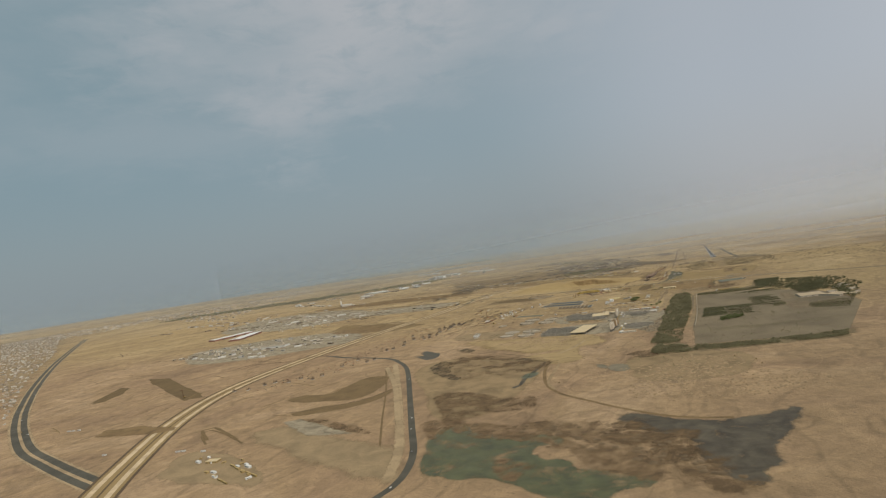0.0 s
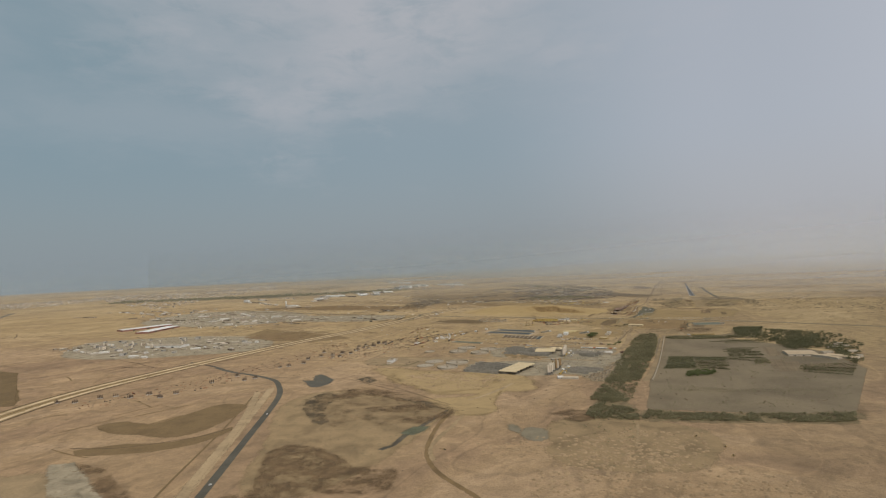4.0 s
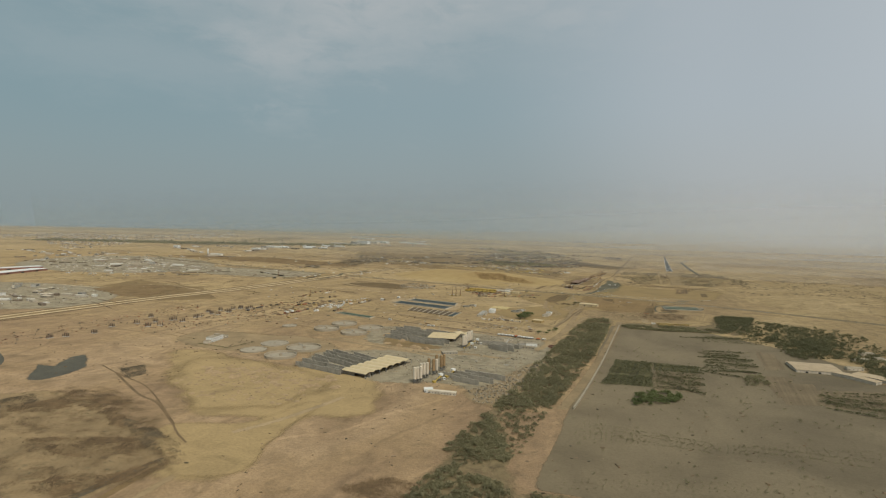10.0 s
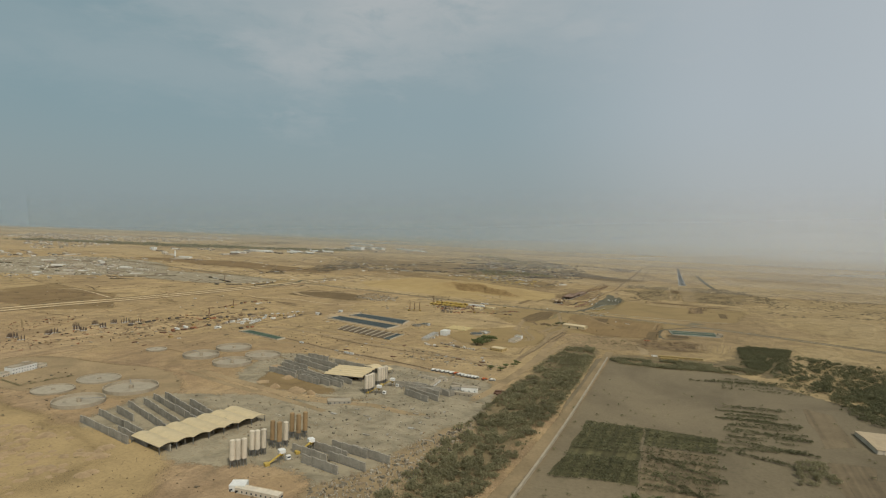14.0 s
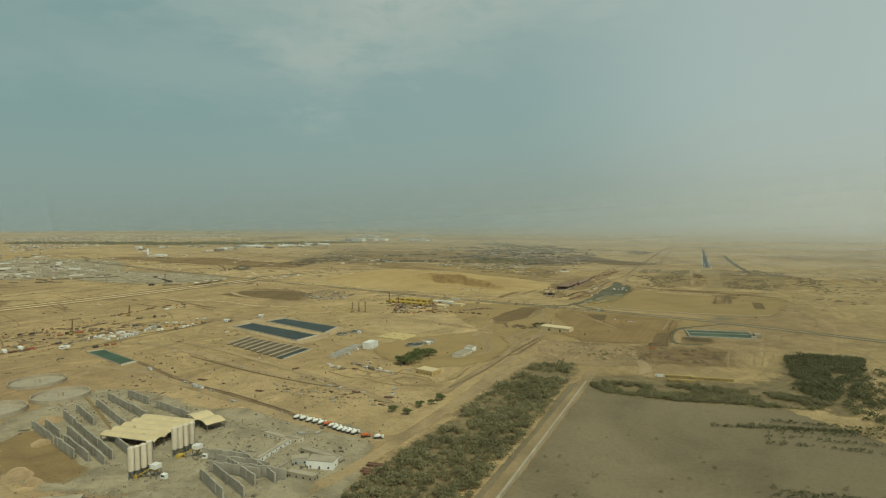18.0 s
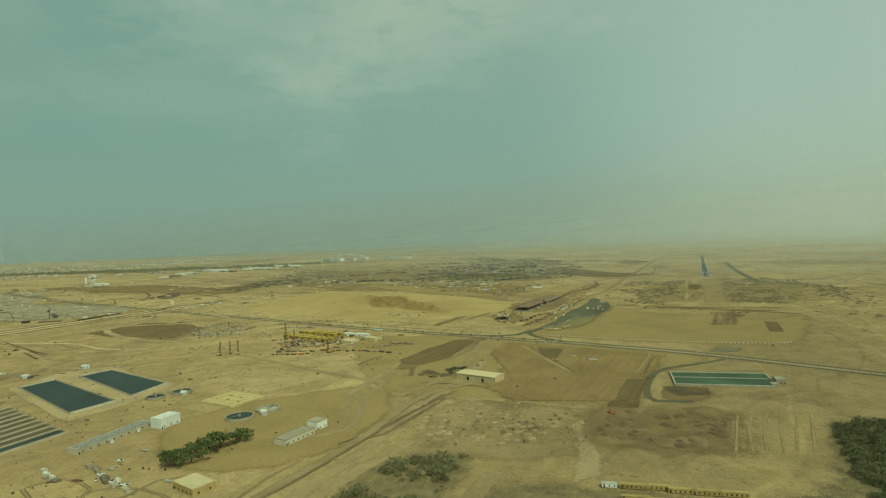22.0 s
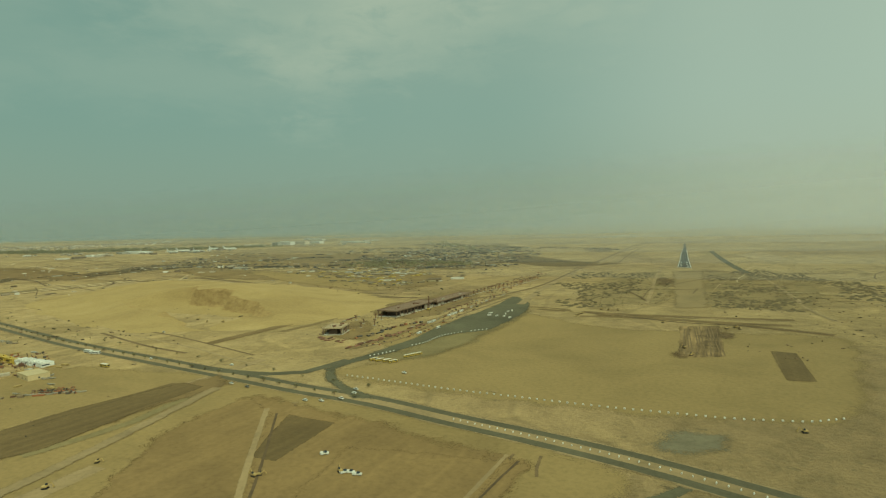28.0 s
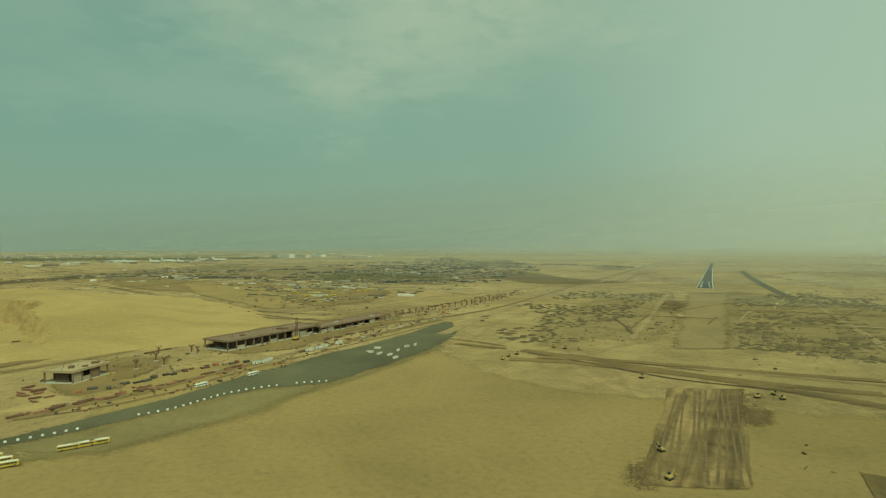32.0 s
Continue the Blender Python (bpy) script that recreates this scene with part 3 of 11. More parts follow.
def dune_mesh():
    xs, ys = np.arange(-480, -130, 1.5), np.arange(1105, 1335, 1.5)
    n = len(xs)
    hs = [[dune(x, y) for x in xs] for y in ys]
    v = [(x, y, hs[j][i]) for j, y in enumerate(ys) for i, x in enumerate(xs)]
    f = [(j * n + i, j * n + i + 1, (j + 1) * n + i + 1, (j + 1) * n + i) for j in range(len(ys) - 1) for i in range(n - 1) if max(hs[j][i], hs[j + 1][i], hs[j][i + 1], hs[j + 1][i + 1]) > -0.05]
    ob = obj("dune", v, f, M["dune"])
    return tagged(ob, "broad low sand dune with a brown quarried face", "dune", "", "structure")


sheet()
dune_mesh()

# ---- dusty distance haze: upright translucent sheets stand in for it, thickest far off ----
def haze_sheet(far, thick, height):
    """One translucent sheet standing in for haze: straight across the view far ahead, and along both sides of the
    plain.
    """
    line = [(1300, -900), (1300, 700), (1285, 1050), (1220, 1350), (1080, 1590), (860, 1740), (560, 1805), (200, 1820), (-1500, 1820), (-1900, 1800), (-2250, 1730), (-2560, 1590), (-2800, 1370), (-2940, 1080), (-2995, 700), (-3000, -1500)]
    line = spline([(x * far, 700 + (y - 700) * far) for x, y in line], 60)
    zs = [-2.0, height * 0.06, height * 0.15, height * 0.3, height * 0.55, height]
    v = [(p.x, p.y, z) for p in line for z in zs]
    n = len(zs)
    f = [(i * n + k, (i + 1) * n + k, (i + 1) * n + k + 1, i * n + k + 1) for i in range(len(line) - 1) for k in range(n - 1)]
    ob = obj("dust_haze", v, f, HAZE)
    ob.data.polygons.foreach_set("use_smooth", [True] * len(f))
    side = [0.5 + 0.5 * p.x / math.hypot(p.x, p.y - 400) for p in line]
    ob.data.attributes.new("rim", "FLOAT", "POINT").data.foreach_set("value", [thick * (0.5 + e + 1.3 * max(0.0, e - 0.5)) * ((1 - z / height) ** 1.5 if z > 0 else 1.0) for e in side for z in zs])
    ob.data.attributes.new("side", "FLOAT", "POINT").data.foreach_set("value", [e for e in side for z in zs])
    return tagged(ob, "tall translucent sheet standing in for dusty distance haze", "haze", "", "stuff")


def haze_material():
    m = Nodes("haze_sheet_tint")
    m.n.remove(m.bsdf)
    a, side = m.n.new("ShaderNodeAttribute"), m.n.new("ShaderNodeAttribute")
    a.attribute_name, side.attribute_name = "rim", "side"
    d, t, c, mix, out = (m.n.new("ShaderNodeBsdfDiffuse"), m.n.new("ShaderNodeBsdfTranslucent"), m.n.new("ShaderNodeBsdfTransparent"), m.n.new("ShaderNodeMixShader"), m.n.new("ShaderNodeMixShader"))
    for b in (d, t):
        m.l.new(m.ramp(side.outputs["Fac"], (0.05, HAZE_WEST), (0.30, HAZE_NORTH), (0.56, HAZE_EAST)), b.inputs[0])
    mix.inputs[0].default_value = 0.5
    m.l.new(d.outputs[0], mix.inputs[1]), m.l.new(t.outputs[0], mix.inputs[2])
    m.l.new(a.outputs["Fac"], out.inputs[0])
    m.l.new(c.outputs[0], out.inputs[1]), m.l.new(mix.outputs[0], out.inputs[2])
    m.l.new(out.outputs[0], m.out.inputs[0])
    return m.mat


# Sheet colour is paler eastward, to match the brighter sky towards the sun.
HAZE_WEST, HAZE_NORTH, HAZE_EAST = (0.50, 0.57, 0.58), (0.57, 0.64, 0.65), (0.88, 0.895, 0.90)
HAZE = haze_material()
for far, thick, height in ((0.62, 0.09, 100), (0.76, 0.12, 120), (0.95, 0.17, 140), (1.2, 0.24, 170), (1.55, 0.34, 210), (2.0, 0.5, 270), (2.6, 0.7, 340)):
    haze_sheet(far, thick, height)

patch('levelled_ground', M['tan'], [(-140, 1142), (-113, 1182), (-100, 1217), (-56, 1188), (-18, 1184), (30, 1188), (35, 1163), (23, 1095), (0, 1083), (-28, 1078), (-65, 1078), (-100, 1081), (-110, 1088), (-98, 1112)], 'wide levelled plot of smooth yellow sand', rim=8)
patch('levelled_ground', M['tan'], [(-203, 1047), (-162, 1065), (-82, 1067), (-18, 1047), (-29, 1015), (-37, 987), (-42, 961), (-106, 949), (-150, 973)], 'smooth tan construction ground beside the beige shed', rim=8)
patch('farm_ground', M['estate'], [(-58, 873), (19, 871), (68, 828), (96, 788), (111, 712), (77, 568), (36, 556), (-40, 550), (-46, 642)], 'large walled farm plot of grey-brown earth', rim=2, smooth=False, jitter=0.3)
patch('undergrowth', M['under'], [(-79, 621), (-79, 648), (-79, 685), (-82, 736), (-83, 799), (-83, 889), (-64, 903), (-59, 836), (-58, 764), (-58, 710), (-58, 672), (-58, 636)], 'dry undergrowth below the thorn belt', rim=5)
patch('undergrowth', M['under'], [(-74, 524), (-75, 558), (-79, 620), (-66, 598), (-47, 548), (-42, 523), (-67, 517)], 'dry undergrowth below the thorn thicket', rim=4)
patch('undergrowth', M['under'], [(-41, 524), (-40, 548), (-17, 547), (36, 558), (77, 570), (72, 545), (33, 535), (-16, 525)], 'dry undergrowth below the thorn hedge', rim=4)
patch('undergrowth', M['under'], [(-53, 878), (-48, 891), (-18, 898), (10, 902), (21, 932), (23, 960), (39, 972), (56, 969), (41, 882), (30, 875), (17, 874), (0, 870), (-18, 864), (-44, 867)], 'dry undergrowth below the thorn hedge', rim=5)
patch('scrub_flat', M['scrubby'], [(-23, 1459), (11, 1434), (49, 1405), (39, 1298), (27, 1252), (6, 1259), (-11, 1262)], 'flat speckled with low dry scrub', rim=8)
patch('scrub_flat', M['scrubby'], [(-83, 1306), (-83, 1411), (-56, 1445), (-34, 1329), (-35, 1262), (-51, 1254), (-63, 1236)], 'sandy flat with thin scrub and wheel ruts', rim=8)
patch('scrub_flat', M['heath'], [(-92, 939), (-87, 952), (-61, 952), (-45, 945), (-34, 916), (-81, 898), (-86, 918)], 'rough sand with low dry scrub', rim=5)
patch('scrub_flat', M['heath'], [(-299, 501), (-286, 548), (-189, 530), (-168, 514), (-160, 432), (-168, 369), (-203, 358), (-252, 430)], 'rough sandy flat with low dry scrub', rim=5)
patch('scrub_flat', M['heath'], [(-89, 510), (-42, 522), (-3, 509), (2, 465), (-13, 442), (-62, 434), (-82, 459)], 'broken ground with low spoil heaps', rim=5)
patch('crop_plot', M['crop'], [(-39, 687), (-39, 746), (-18, 750), (-13, 692)], 'dark green crop plot on the farm', rim=1, smooth=False)
patch('crop_plot', M['crop'], [(-17, 750), (9, 751), (10, 733), (-15, 730)], 'dark green crop plot on the farm', rim=1, smooth=False)
patch('tilled_plot', M['tilled'], [(-15, 728), (10, 731), (10, 693), (-12, 686)], 'brown orchard soil on the farm', rim=1, smooth=False)
patch('tilled_plot', M['tilled'], [(45, 815), (56, 811), (57, 766), (46, 760)], 'dark tilled plot on the farm', rim=1, smooth=False)
patch('tilled_plot', M['tilled'], [(44, 744), (58, 747), (56, 710), (45, 699)], 'dark tilled plot on the farm', rim=1, smooth=False)
patch('tilled_plot', M['tilled'], [(47, 732), (67, 737), (65, 695), (48, 689)], 'dark tilled plot on the farm', rim=1, smooth=False, jitter=0.3)
patch('tilled_plot', M['tilled'], [(66, 724), (110, 741), (100, 698), (65, 691)], 'dark tilled plot on the farm', rim=1, smooth=False, jitter=0.3)
ribbons('soil_berms', M['spoil'], [(-791, 892), (-550, 1023), (-270, 1102), (-117, 1024), (-115, 846), (-198, 766), (-290, 721), (-349, 660)], 90, 'low soil berms and cuttings on the building land', width=2.2, high=0.3, lo=20, hi=110, turns=(-15, 75, -8, 82), seed=3)
ribbons('wheel_lines', M['pale_line'], [(-791, 892), (-550, 1023), (-270, 1102), (-117, 1024), (-105, 813), (-167, 722), (-266, 701), (-323, 646)], 110, 'faint pale wheel lines over the building land', width=1.6, turns=(-15, 75, -8, 82, 30), seed=4)
ribbons('soil_berms', M['rut'], [(-1214, 1230), (-775, 1496), (-406, 1451), (-196, 1049), (-245, 933), (-345, 891), (-439, 872)], 90, 'dark soil lines far over the building land', width=2.6, high=0.28, lo=40, hi=180, turns=(-15, 75, -12), seed=5)
ribbons('soil_berms', M['spoil'], [(-311, 839), (-221, 879), (-130, 855), (-99, 806), (-127, 803), (-198, 808)], 12, 'low soil berms round the work yards', width=1.8, high=0.28, lo=12, hi=50, turns=(-30, 60), seed=6)
ribbons('scrub_lines', M['under'], [(-23, 1459), (12, 1457), (51, 1420), (42, 1300), (26, 1243), (12, 1244), (-2, 1264), (-11, 1255)], 50, 'ragged lines of low dry scrub', width=3.4, high=0.2, lo=8, hi=30, turns=(0, 8, 20), seed=15)
patch('algae_pond', M['algae'], [(-166, 269), (-181, 297), (-188, 323), (-187, 336), (-182, 339), (-178, 344), (-166, 335), (-148, 325), (-126, 326), (-111, 325), (-99, 318), (-99, 309), (-110, 307), (-113, 295), (-105, 288), (-95, 288), (-82, 282), (-67, 276), (-48, 273), (-44, 267), (-46, 261), (-58, 258), (-62, 248), (-81, 245), (-102, 252), (-113, 259), (-120, 262), (-132, 262), (-152, 264)], 'shallow pond of green algae water in the sand', rim=2, category='pond', jitter=4)
patch('mud_islet', M['marsh'], [(-132, 284), (-122, 286), (-109, 282), (-110, 271), (-113, 263), (-120, 267)], 'brown mud islet in the algae pond', rim=4, jitter=4)
patch('mud_islet', M['marsh'], [(-182, 339), (-167, 333), (-147, 323), (-126, 325), (-106, 323), (-109, 318), (-134, 318), (-153, 319), (-170, 327)], 'brown mud shoal at the rim of the algae pond', rim=3, jitter=3)
patch('mud_flat', M['mud'], [(-74, 359), (-68, 364), (-35, 350), (-12, 350), (0, 356), (22, 369), (14, 333), (6, 310), (8, 293), (1, 281), (-2, 265), (-13, 271), (-27, 298), (-35, 321), (-55, 331), (-72, 347)], 'dark wet mud flat left by standing water', rim=4)
patch('marsh_crust', M['marsh'], [(-148, 335), (-108, 350), (-68, 339), (-36, 317), (-27, 292), (-6, 280), (-7, 260), (-43, 268), (-73, 280), (-100, 308), (-124, 320)], 'brown crusted marsh round the ponds', rim=6)
patch('marsh_crust', M['marsh'], [(-208, 347), (-193, 353), (-164, 346), (-127, 340), (-102, 330), (-121, 323), (-155, 325), (-181, 338), (-185, 317)], 'brown crusted rim of the algae pond', rim=3)
patch('dark_pond', M['puddle'], [(-316, 558), (-344, 580), (-332, 581), (-347, 599), (-345, 606), (-319, 592), (-307, 572), (-310, 561)], 'small dark pond beside the road bend', rim=1.5, category='pond', jitter=3)
patch('scrub_patch', M['bog'], [(-294, 595), (-291, 606), (-273, 594), (-273, 583)], 'dark scrub hollow in the sand', rim=2, category='ground', jitter=2)
strip('soil_bank', M['dark_line'], [(-286, 586), (-242, 565), (-224, 560), (-192, 542), (-170, 530)], 1.8, 'low bank beside the marsh')
strip('stream', M['mud'], [(-167, 516), (-168, 493), (-168, 477), (-169, 458), (-167, 438), (-170, 429)], 5, 'dark winding ditch with standing water', category='stream')
patch('puddle', M['algae'], [(-173, 460), (-172, 473), (-164, 478), (-162, 468), (-165, 458)], 'green puddle in the ditch', rim=2, category='pond')
patch('light_sand', M['dug'], [(-165, 509), (-165, 552), (-150, 585), (-146, 547), (-135, 521), (-146, 507)], 'pale worn sand at a track crossing', rim=6)
strip('haul_track', M['brown'], [(-162, 616), (-164, 550), (-161, 494), (-146, 441), (-127, 411), (-100, 390), (-73, 371), (-41, 355), (-12, 353)], 5, 'brown haul track curving over the sand', soft=0.45)
strip('haul_track', M['track'], [(-133, 422), (-143, 438), (-147, 457), (-149, 479), (-153, 510), (-161, 552), (-151, 608)], 5, 'pale haul track over the sand', soft=0.45)
patch('brown_field', M['field'], [(-745, 530), (-734, 545), (-556, 456), (-547, 426)], 'brown tilled plot', rim=1, smooth=False)
patch('brown_field', M['field'], [(-714, 428), (-756, 503), (-718, 473), (-707, 434)], 'brown tilled plot', rim=1, smooth=False)
patch('brown_field', M['brown'], [(-544, 337), (-464, 342), (-449, 330), (-518, 322)], 'brown strip of disturbed soil', rim=2)
patch('brown_field', M['spoil'], [(-674, 843), (-702, 927), (-555, 901), (-468, 839), (-508, 798)], 'red-brown levelled field', rim=2, smooth=False)
patch('brown_field', M['spoil'], [(-620, 830), (-635, 859), (-604, 876), (-527, 820), (-549, 812)], 'red-brown levelled field', rim=2, smooth=False)
patch('soil_arc', M['plot'], [(-394, 416), (-387, 431), (-358, 433), (-354, 457), (-354, 482), (-346, 493), (-325, 488), (-309, 452), (-306, 426), (-317, 411), (-344, 410), (-365, 408)], 'broad crescent of brown soil', rim=2.5, jitter=2)
patch('soil_arc', M['plot'], [(-354, 375), (-337, 391), (-304, 409), (-293, 442), (-285, 426), (-292, 397), (-321, 377), (-344, 370)], 'thin crescent of brown soil', rim=2, jitter=1.5)
strip('soil_arc', M['plot'], [(-381, 410), (-348, 413), (-327, 426), (-326, 452), (-330, 483)], 1.6, 'dark line in the crescent of soil', soft=0.4)
strip('soil_arc', M['plot'], [(-356, 534), (-297, 440), (-251, 361), (-212, 296)], 2, 'low ridge beside the road')
strip('soil_arc', M['plot'], [(-384, 313), (-414, 335), (-408, 342), (-354, 315)], 5, 'dark curved trench in the sand', soft=0.4)
patch('soil_spread', M['marsh'], [(-330, 356), (-303, 359), (-258, 339), (-241, 328), (-259, 330), (-296, 345)], 'brown tipped soil', rim=3)
patch('grey_gravel', M['ash'], [(-352, 325), (-331, 340), (-289, 330), (-237, 312), (-200, 296), (-177, 257), (-202, 261), (-246, 276), (-306, 301)], 'wide grey gravel spread', rim=10, jitter=6)
patch('grey_gravel', M['ash'], [(-372, 269), (-368, 290), (-319, 282), (-275, 257), (-265, 243), (-339, 244)], 'grey gravel work yard', rim=5, jitter=5)
patch('town_ground', M['ash'], [(-3245, 1558), (-3185, 1679), (-2695, 1533), (-1686, 930), (-1240, 637), (-974, 477), (-723, 342), (-688, 317)], 'grey built-up ground of the settlement', rim=6)
patch('factory_ground', M['grey'], [(-815, 650), (-914, 748), (-872, 797), (-777, 840), (-625, 838), (-539, 739), (-626, 667), (-720, 635)], 'grey built-up ground round the factories', rim=6)
patch('factory_ground', M['grey'], [(-1158, 1035), (-1218, 1242), (-994, 1276), (-783, 1146), (-792, 1004), (-965, 966)], 'grey built-up ground beyond the factories', rim=6)
strip('road_shoulder', M['pale'], [(-351, 546), (-272, 420), (-221, 336), (-198, 296), (-182, 257)], 11, 'pale graded sand beside the asphalt road', soft=0.4)
strip('asphalt_road', M['asphalt'], [(-171, 199), (-176, 236), (-174, 247), (-176, 266), (-187, 295), (-211, 336), (-260, 419), (-302, 490), (-327, 528), (-352, 556), (-376, 576), (-415, 591), (-451, 600), (-490, 616)], 5.4, 'narrow dark asphalt road bending over the sand', soft=0.12)
strip('road_shoulder', M['pale'], [(-377, 227), (-440, 243), (-507, 262), (-580, 285), (-669, 325), (-757, 370), (-853, 424), (-1057, 548), (-1370, 752), (-1715, 992), (-2159, 1310)], 26, 'pale sand verge along the motorway')
strip('motorway', M['asphalt'], [(-377, 227), (-440, 243), (-507, 262), (-580, 285), (-669, 325), (-757, 370), (-853, 424), (-1057, 548), (-1370, 752), (-1715, 992), (-2159, 1310)], 6.6, 'dark asphalt carriageway of a curving motorway', soft=0.08, shift=4.4)
strip('motorway', M['asphalt'], [(-377, 227), (-440, 243), (-507, 262), (-580, 285), (-669, 325), (-757, 370), (-853, 424), (-1057, 548), (-1370, 752), (-1715, 992), (-2159, 1310)], 6.6, 'dark asphalt carriageway of a curving motorway', soft=0.08, shift=-4.4)
patch('cement_yard', M['grey'], [(-208, 643), (-217, 669), (-217, 686), (-171, 708), (-148, 714), (-131, 728), (-142, 778), (-103, 789), (-83, 752), (-80, 708), (-77, 679), (-82, 654), (-85, 632), (-106, 648), (-124, 646), (-153, 635), (-193, 639)], 'grey cement-dusted yard of the precast plant', rim=5)
patch('cement_yard', M['grey'], [(-208, 722), (-226, 780), (-167, 782), (-142, 794), (-122, 745), (-135, 724), (-164, 718)], 'grey cement-dusted yard of the precast plant', rim=5)
patch('rubble_field', M['ash'], [(-90, 662), (-89, 691), (-80, 721), (-72, 703), (-75, 680), (-76, 657), (-72, 630), (-89, 625), (-100, 643)], 'pale spread of concrete rubble and washed-out cement', rim=5)
patch('pale_yard', M['dug'], [(-301, 634), (-297, 647), (-272, 648), (-250, 629), (-249, 617), (-264, 614)], 'pale dug sand', rim=5)
patch('pale_yard', M['dug'], [(-230, 631), (-206, 634), (-177, 634), (-168, 619), (-191, 613), (-217, 618)], 'pale dug sand with spoil', rim=6)
patch('grey_gravel', M['ash'], [(-333, 668), (-335, 698), (-272, 713), (-241, 713), (-212, 689), (-233, 667), (-257, 661), (-292, 655)], 'grey gravel round the white house', rim=5)
strip('haul_track', M['track'], [(-235, 724), (-192, 717), (-153, 712), (-126, 719), (-102, 720), (-90, 760), (-89, 821), (-86, 907)], 6, 'pale haul track through the plant')
strip('haul_track', M['track'], [(-270, 801), (-241, 805), (-202, 799), (-161, 792), (-128, 786), (-102, 785), (-90, 789), (-89, 815), (-91, 857), (-98, 932), (-107, 1011)], 6, 'pale haul track past the parked mixers')
strip('dirt_bank', M['dark_line'], [(-257, 816), (-208, 803), (-170, 797), (-140, 792), (-133, 790)], 3, 'low dirt bank')
strip('haul_track', M['track'], [(-303, 843), (-255, 844), (-202, 831), (-165, 827), (-130, 822)], 6, 'pale track beside the drying beds')
strip('estate_track', M['ash'], [(-49, 634), (-48, 688), (-49, 768), (-54, 895)], 6.5, 'sandy track along the farm wall')
strip('ditch', M['dark_line'], [(-126, 975), (-143, 1013), (-141, 1052), (-140, 1068)], 3, 'shallow ditch')
patch('cement_spill', M['grey'], [(-121, 724), (-142, 750), (-147, 775), (-112, 772), (-81, 727), (-98, 721)], 'grey cement-dusted ground round the silos', rim=4)
strip('haul_track', M['ash'], [(-241, 720), (-204, 712), (-167, 707), (-139, 702)], 6, 'grey driven track through the plant', soft=0.4)
patch('soil_spread', M['spoil'], [(-190, 719), (-203, 739), (-185, 738), (-152, 730), (-151, 723), (-171, 718)], 'brown tipped soil beside bay walls', rim=3)
patch('dug_ground', M['dug'], [(-284, 618), (-284, 649), (-230, 640), (-175, 646), (-139, 623), (-131, 586), (-181, 561), (-217, 569)], 'pale dug sand with shallow pits', rim=6, jitter=6)
patch('pond_apron', M['pale'], [(-291, 900), (-301, 929), (-288, 947), (-218, 931), (-209, 902), (-210, 880)], 'pale banked apron of the settling ponds', rim=3, smooth=False)
patch('yard', M['tan'], [(-171, 897), (-155, 934), (-133, 954), (-110, 933), (-103, 897), (-116, 872), (-146, 871)], 'grey gravel yard of the water works', rim=6)
strip('wheel_rut', M['brown'], [(-141, 841), (-142, 849), (-131, 854), (-115, 852), (-109, 847), (-110, 840), (-120, 837), (-131, 837), (-140, 840)], 1.9, 'dark looping wheel rut of the work yard', soft=0.4)
strip('wheel_rut', M['track'], [(-141, 841), (-142, 849), (-131, 854), (-115, 852), (-109, 847), (-110, 840), (-120, 837), (-131, 837), (-140, 840)], 0.6, 'pale middle of a looping wheel rut', soft=0.3)
strip('wheel_rut', M['brown'], [(-127, 843), (-125, 849), (-115, 849), (-110, 845), (-114, 840), (-121, 839), (-127, 842)], 1.9, 'dark looping wheel rut of the work yard', soft=0.4)
strip('wheel_rut', M['track'], [(-127, 843), (-125, 849), (-115, 849), (-110, 845), (-114, 840), (-121, 839), (-127, 842)], 0.6, 'pale middle of a looping wheel rut', soft=0.3)
strip('wheel_rut', M['brown'], [(-161, 843), (-158, 850), (-144, 849), (-137, 841), (-145, 838), (-161, 842)], 1.9, 'dark looping wheel rut of the work yard', soft=0.4)
strip('wheel_rut', M['track'], [(-161, 843), (-158, 850), (-144, 849), (-137, 841), (-145, 838), (-161, 842)], 0.6, 'pale middle of a looping wheel rut', soft=0.3)
strip('wheel_rut', M['brown'], [(-146, 843), (-135, 843), (-131, 850), (-132, 859), (-127, 864)], 1.9, 'dark looping wheel rut of the work yard', soft=0.4)
strip('wheel_rut', M['track'], [(-146, 843), (-135, 843), (-131, 850), (-132, 859), (-127, 864)], 0.6, 'pale middle of a looping wheel rut', soft=0.3)
strip('wheel_rut', M['brown'], [(-107, 848), (-104, 858), (-106, 871), (-106, 883)], 1.9, 'dark looping wheel rut of the work yard', soft=0.4)
strip('wheel_rut', M['track'], [(-107, 848), (-104, 858), (-106, 871), (-106, 883)], 0.6, 'pale middle of a looping wheel rut', soft=0.3)
strip('pale_track', M['track'], [(-142, 1090), (-141, 1062), (-142, 1024), (-145, 1004), (-140, 975), (-137, 957), (-134, 940)], 6, 'pale graded track', soft=0.4)
strip('grey_track', M['ash'], [(-144, 1003), (-142, 988), (-139, 974), (-136, 960), (-133, 948), (-131, 938)], 3.4, 'grey gravel track to the water works', soft=0.45)
strip('grey_track', M['ash'], [(-131, 946), (-128, 935), (-121, 924), (-115, 915), (-113, 908), (-114, 903)], 3.4, 'grey gravel track to the water works', soft=0.45)
strip('pale_track', M['track'], [(-102, 952), (-83, 953), (-71, 955), (-51, 954), (-44, 952)], 3, 'pale graded track', soft=0.45)
patch('pale_track', M['track'], [(-47, 940), (-43, 942), (-39, 927), (-34, 916), (-38, 914), (-42, 926)], 'pale washed sand', rim=4, jitter=3)
